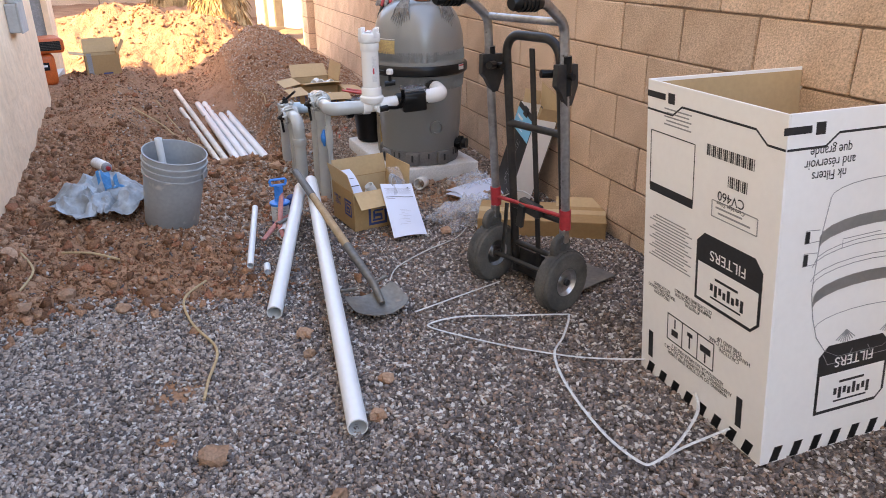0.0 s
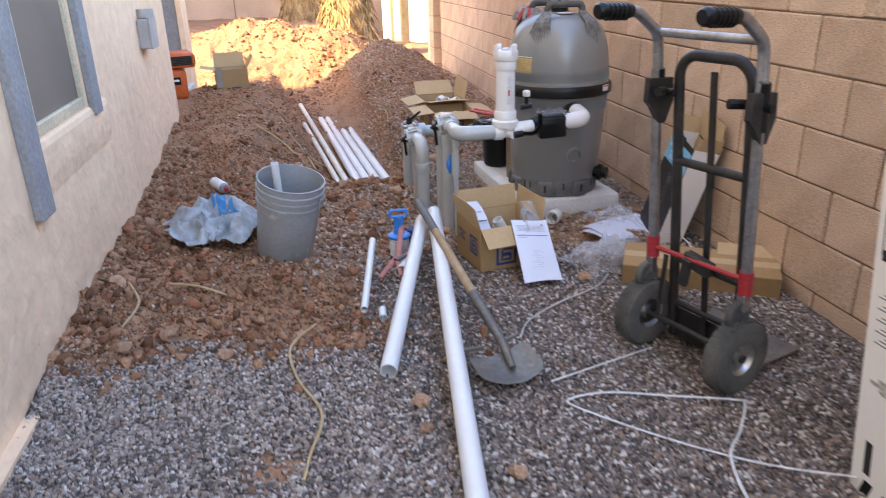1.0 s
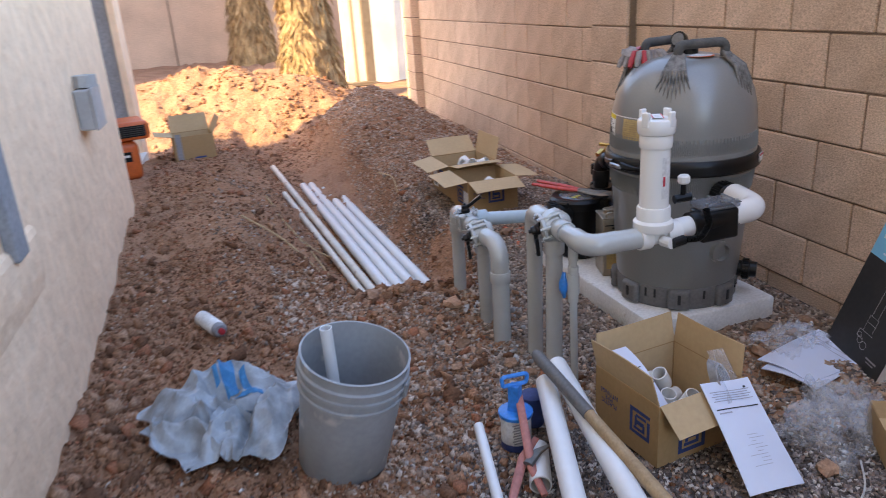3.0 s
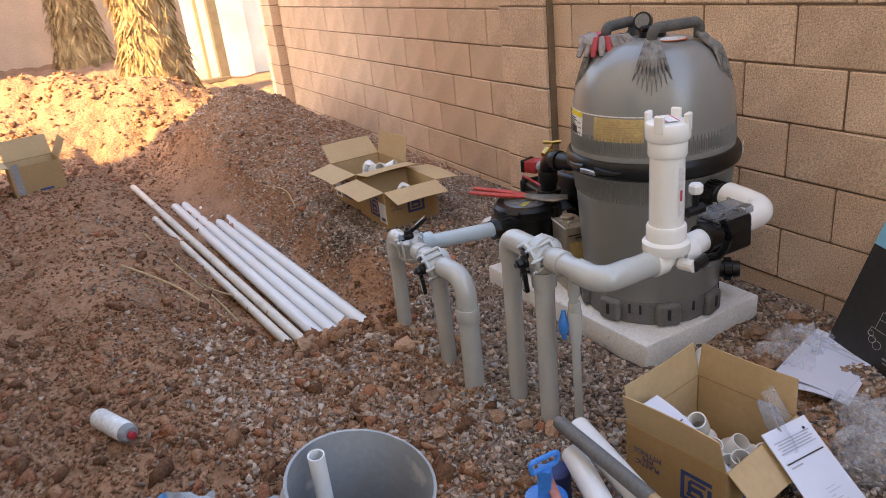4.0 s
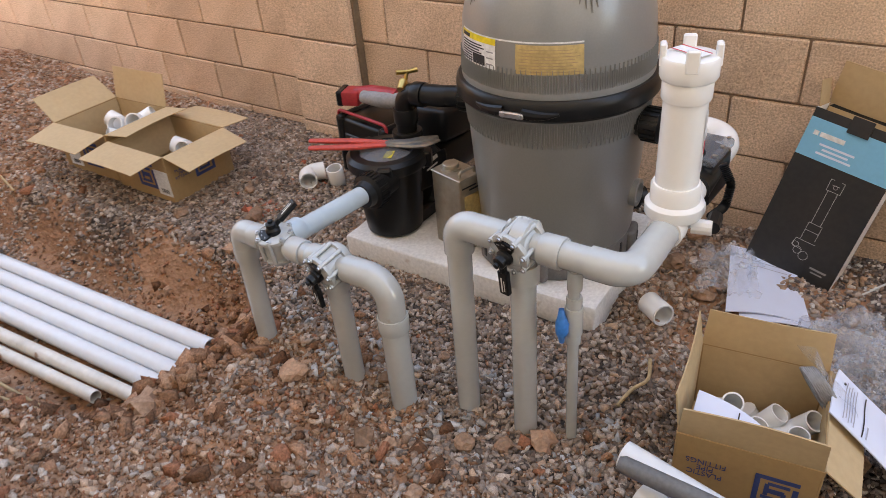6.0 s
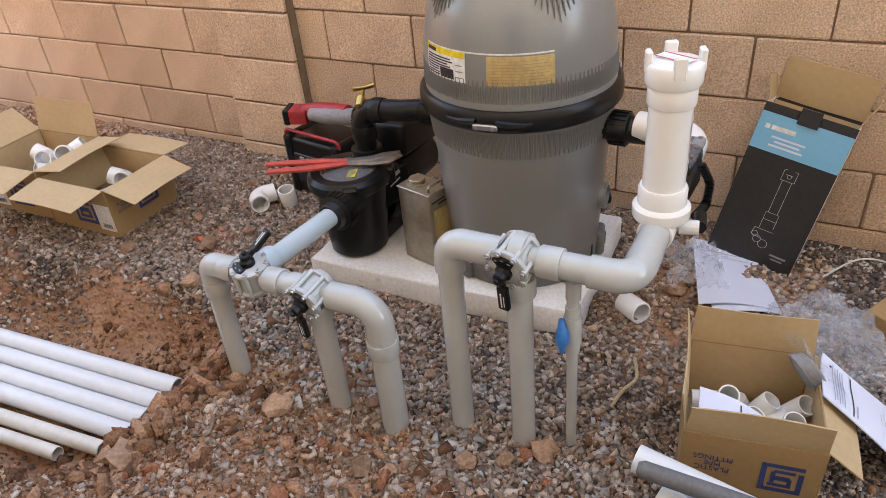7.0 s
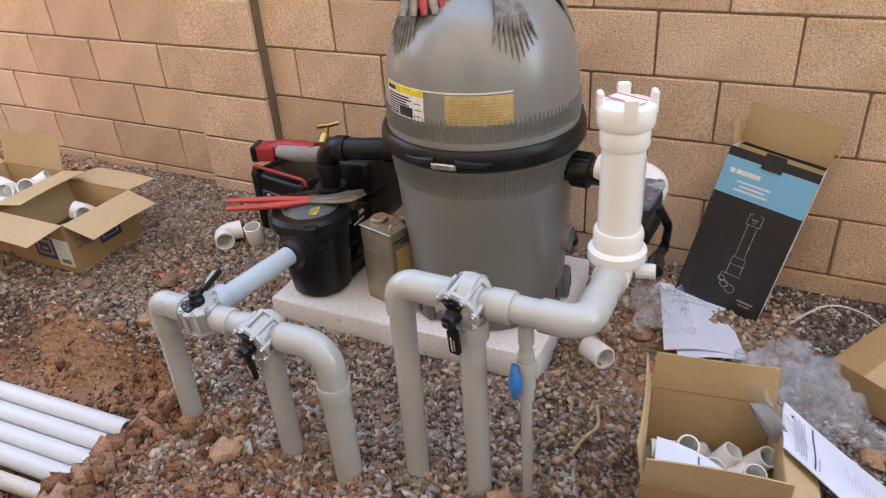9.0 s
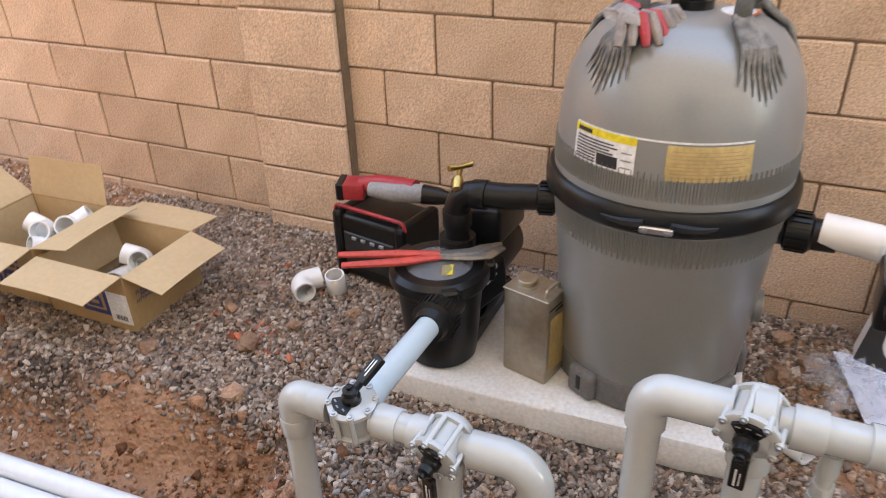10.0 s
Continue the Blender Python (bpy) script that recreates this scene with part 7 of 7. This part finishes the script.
    plates(c, "small_print", INKGREY, pose(-0.004, -0.0470, 0.066, 90, 0, 0), [(0, 0.032 - 0.009 * i, 0.05 - 0.008 * (i % 2), 0.0035) for i in range(8)])
    d = thing("purple_can", pose(0.855, 4.30, 0.02), "dark purple primer can beside the cement can", "can")
    part("can", lathe([(0, 0), (0.036, 0), (0.038, 0.004), (0.038, 0.10), (0.03, 0.106), (0, 0.108)], 24), BLUEINK, d, smooth=True)
    q = thing("pipe_cutter", pose(0.735, 4.05, 0.07, 0, 0, 70), "pipe cutter with worn red handles on the soil", "pipe cutter")
    part("handle", tube([(-0.10, -0.04, -0.03), (-0.02, -0.01, 0.0), (0.06, 0.0, 0.04), (0.19, 0.015, 0.10)], [0.010, 0.013, 0.013, 0.012], 10, flat=0.7), PINKGRIP, q, smooth=True)
    part("handle", tube([(-0.13, 0.05, -0.03), (-0.05, 0.03, -0.015), (0.03, 0.01, 0.0), (0.10, -0.03, 0.01)], [0.011, 0.014, 0.014, 0.010], 10, flat=0.7), PINKGRIP, q, smooth=True)
    part("jaw", tube([(-0.02, 0.0, 0.01), (0.03, -0.03, 0.015), (0.06, -0.06, 0.012)], [0.016, 0.014, 0.007], 8, flat=0.5), BLADE, q, smooth=True)
    s = thing("spray_can", pose(-0.106, 5.18, gz(-0.106, 5.18) + 0.03, 0, 90, -65), "white spray paint can lying on the soil", "spray can")
    part("can", lathe([(0, -0.10), (0.029, -0.10), (0.031, -0.096), (0.031, 0.045), (0.028, 0.055), (0, 0.058)], 26), WHITELABEL, s, smooth=True)
    part("collar", lathe([(0.0, 0.052), (0.029, 0.05), (0.029, 0.066), (0.022, 0.075), (0, 0.075)], 22), INKGREY, s, smooth=True)
    part("nozzle", lathe([(0, 0.07), (0.012, 0.07), (0.012, 0.09), (0, 0.092)], 12), REDPAINT, s)

    # air mover on the step
    a = thing("air_mover", pose(-0.72, 7.60, 0.28, 0, 0, 15) @ Matrix.Scale(0.9, 4), "orange plastic air mover with black grilles on the step", "air mover")
    part("body", boxm((0.34, 0.32, 0.29), Matrix.Translation((0, 0, 0.145)), bevel=0.05, seg=4), ORANGE, a, smooth=True)
    part("snout", boxm((0.44, 0.36, 0.13), Matrix.Translation((0.04, 0, 0.36)), bevel=0.025, seg=3), ORANGE, a, smooth=True)
    part("grille_back", boxm((0.02, 0.30, 0.08), Matrix.Translation((0.255, 0, 0.36))), BLACK, a)
    part("grille_back", boxm((0.38, 0.012, 0.08), Matrix.Translation((0.04, -0.178, 0.36))), BLACK, a)
    for i in range(5):
        part("grille_bar", boxm((0.39, 0.008, 0.006), Matrix.Translation((0.04, -0.187, 0.332 + 0.014 * i))), BLACKSTEEL, a)
    lb = part("label", boxm((0.12, 0.004, 0.07), Matrix.Translation((0.05, -0.1615, 0.18))), BLACK, a, "black label with a white bar")
    plates(lb, "printed_bar", WHITELABEL, pose(0.05, -0.164, 0.185, 90, 0, 0), [(0, 0, 0.09, 0.018)])
    # pale board lying on the far heap
    fb = thing("pipe_on_heap", pose(-0.2, 12.9, gz(-0.2, 12.9) + 0.04, 0, 90, 15), "pale pipe lying on the sunlit soil", "pipe", "loose pipes")
    part("wall", tube([(0, 0, -0.7), (0, 0, 0.7)], 0.04, 12, bore=0.035), PVC, fb, smooth=True)


def build_rocks():
    rng = random.Random(21)
    spots = [(-0.156, 3.55, 0.05), (0.30, 3.55, 0.035), (0.669, 3.017, 0.042), (0.662, 2.883, 0.03), (0.863, 2.622, 0.032), (0.305, 2.415, 0.05), (0.60, 2.158, 0.03), (0.785, 2.44, 0.035), (0.9, 5.30, 0.05), (0.96, 4.75, 0.035), (1.0, 4.66, 0.03), (0.86, 4.92, 0.03),
             (1.35, 3.93, 0.05), (1.52, 3.80, 0.04), (1.30, 6.30, 0.04), (1.45, 6.05, 0.05), (1.60, 5.98, 0.035), (1.25, 5.95, 0.045), (0.66, 5.69, 0.055), (0.60, 5.60, 0.06), (0.85, 5.0, 0.04), (1.06, 4.58, 0.045), (0.95, 5.70, 0.035),
             (1.57, 6.2, 0.03), (1.75, 5.85, 0.03), (0.42, 3.75, 0.03), (0.05, 3.40, 0.04), (-0.3, 3.5, 0.04), (-0.42, 4.0, 0.05), (0.75, 4.75, 0.028), (0.62, 5.05, 0.025), (1.20, 4.98, 0.02), (1.05, 5.08, 0.03), (1.80, 4.42, 0.035), (1.92, 4.55, 0.045), (2.0, 4.48, 0.04), (1.7, 4.55, 0.03), (2.12, 4.55, 0.04)]
    for x, y, r in spots:
        o = part("rock", lump(rng, r * 0.75, 0.7, 2, 0.6), ROCK, smooth=False, m=pose(x, y, gz(x, y) + r * 0.35, 0, 0, rng.uniform(0, 360)))
        tagged(o, "brown lump of rock lying on the ground", "rock", "rocks")


# ---- build ----
build_ground()
build_house()
build_far_end()
build_palm(1.18, 12.7, 3.2, 0.46, 1)
build_palm(0.55, 15.8, 3.0, 0.42, 2)
build_slab()
build_filter()
build_manifolds()
build_feeder()
build_pump()
build_cartons()
build_filter_box()
build_hand_truck()
build_loose_pipes()
build_shovel()
build_bucket()
build_bag()
build_papers()
build_rocks()


def not_pad(x, y):
    """Free of the concrete pad and inside the yard."""
    pad = (np.abs(x - 1.755) < 0.29) & (np.abs(y - 5.115) < 0.47)
    return np.where(pad | (x < -0.53) | (x > 2.25), 0.0, 1.0)


def on_gravel(x, y):
    return not_pad(x, y) * (1.0 - 0.97 * soil_share(x, y))


def on_soil(x, y):
    return not_pad(x, y) * (0.1 + 0.9 * soil_share(x, y)) * np.where((np.abs(x - 0.77) < 0.2) & (y > 5.9) & (y < 8.9), 0.15, 1.0)


scatter("gravel_stones", 132000, (-0.53, 2.25, 1.3, 4.3), (0.005, 0.0115), on_gravel, GRAVEL, "crushed grey brown gravel covering the ground", 1, chip=True)
# share of paler stones grows towards the house, painting the brighter light there
scatter("pale_gravel_stones", 46000, (-0.53, 1.3, 1.3, 3.6), (0.005, 0.012), lambda x, y: on_gravel(x, y) * np.clip(0.78 - 0.62 * (x + 0.3) + 0.35 * fuzz(x, y, 2.1, 51), 0, 0.8), LITGRAVEL, "paler gravel towards the house, standing in for stronger light", 27, sink=0.15, chip=True)
scatter("gravel_stones", 88000, (-0.1, 2.25, 4.3, 7.2), (0.0058, 0.0140), on_gravel, GRAVELDUST, "dusty brown crushed gravel covering the ground", 2, chip=True)
scatter("gravel_stones", 20000, (0.9, 2.25, 7.0, 10.5), (0.006, 0.013), lambda x, y: not_pad(x, y) * (1 - 0.3 * soil_share(x, y)), DUSTSTONE, "crushed grey brown gravel over the mound", 3, chip=True)
def in_clumps(x, y):
    """Soil with the larger lumps gathered in patches and along the front rim."""
    patch = smooth(-0.25, 0.55, fuzz(x, y, 2.3, 41) + 0.5 * fuzz(x, y, 5.5, 42))
    rim = np.exp(-((y - 3.5) / 0.28) ** 2) + np.exp(-((x + 0.42) / 0.14) ** 2)
    return on_soil(x, y) * np.clip(0.12 + 0.75 * patch + 0.6 * rim, 0, 1)


scatter("soil_crumbs", 56000, (-0.53, 1.25, 3.1, 6.0), (0.0022, 0.009), on_soil, CLOD, "fine crumbs of reddish brown soil", 34, 0.8, 0.3, 2.2, chip=True)
scatter("soil_clods", 9000, (-0.53, 1.25, 3.1, 6.0), (0.005, 0.030), in_clumps, CLOD, "loose clods of reddish brown soil", 4, 0.85, 0.35, 4.5, chip=True)
scatter("gravel_stones", 17000, (0.15, 2.2, 4.0, 5.8), (0.004, 0.0175), on_soil, DUSTSTONE, "scattered small stones in the soil", 24, 0.7, 0.4, 3.0, chip=True)
scatter("gravel_stones", 5000, (-0.53, 0.75, 3.1, 6.2), (0.003, 0.010), lambda x, y: not_pad(x, y) * smooth(0.05, 0.5, fuzz(x, y, 2.8, 44) + 0.7 * np.exp(-((x + 0.45) / 0.12) ** 2)), DUSTSTONE, "grey gravel mixed into the soil", 26, 0.7, 0.35, 2.0, chip=True)
scatter("soil_clods", 420, (-0.53, 0.7, 3.1, 5.2), (0.010, 0.040), in_clumps, CLOD, "rounded clods of brown soil", 14, 0.8, 0.35, 3.5)
scatter("soil_crumbs", 40000, (-0.53, 2.2, 5.5, 10.5), (0.003, 0.011), on_soil, CLOD, "fine crumbs of soil on banks and mound", 35, 0.8, 0.35, 2.5, chip=True)
scatter("soil_clods", 6000, (-0.53, 2.2, 5.5, 10.5), (0.006, 0.032), in_clumps, CLOD, "loose clods of brown soil", 5, 0.85, 0.4, 5.5, chip=True)
scatter("soil_clods", 16000, (-1.6, 1.8, 9.6, 13.8), (0.005, 0.036), lambda x, y: np.clip(0.25 + fuzz(x, y, 1.6, 46), 0.1, 1), CLOD, "sunlit heaped clods of soil", 6, 0.8, 0.4, 5.0, chip=True)
scatter("soil_clods", 1500, (0.50, 1.06, 5.56, 5.87), (0.006, 0.035), lambda x, y: 1 - smooth(5.67, 5.86, y), CLOD, "crumbled soil over the pipe ends", 25, 0.9, 0.25, 3.0, chip=True)
scatter("marked_gravel_stones", 260, (1.45, 1.90, 5.88, 6.30), (0.009, 0.02), lambda x, y: np.where(fuzz(x, y, 7, 31) > 0.15, 0.8, 0.04), MARKED, "gravel stones with red marking paint", 7, chip=True)
scatter("dusted_gravel_stones", 700, (0.90, 1.22, 4.40, 5.65), (0.006, 0.018), lambda x, y: np.where(fuzz(x, y, 9, 33) > 0.1, 0.6, 0.05), PALESTONE, "pale cement dusted stones round the posts", 8, chip=True)
build_block_wall()
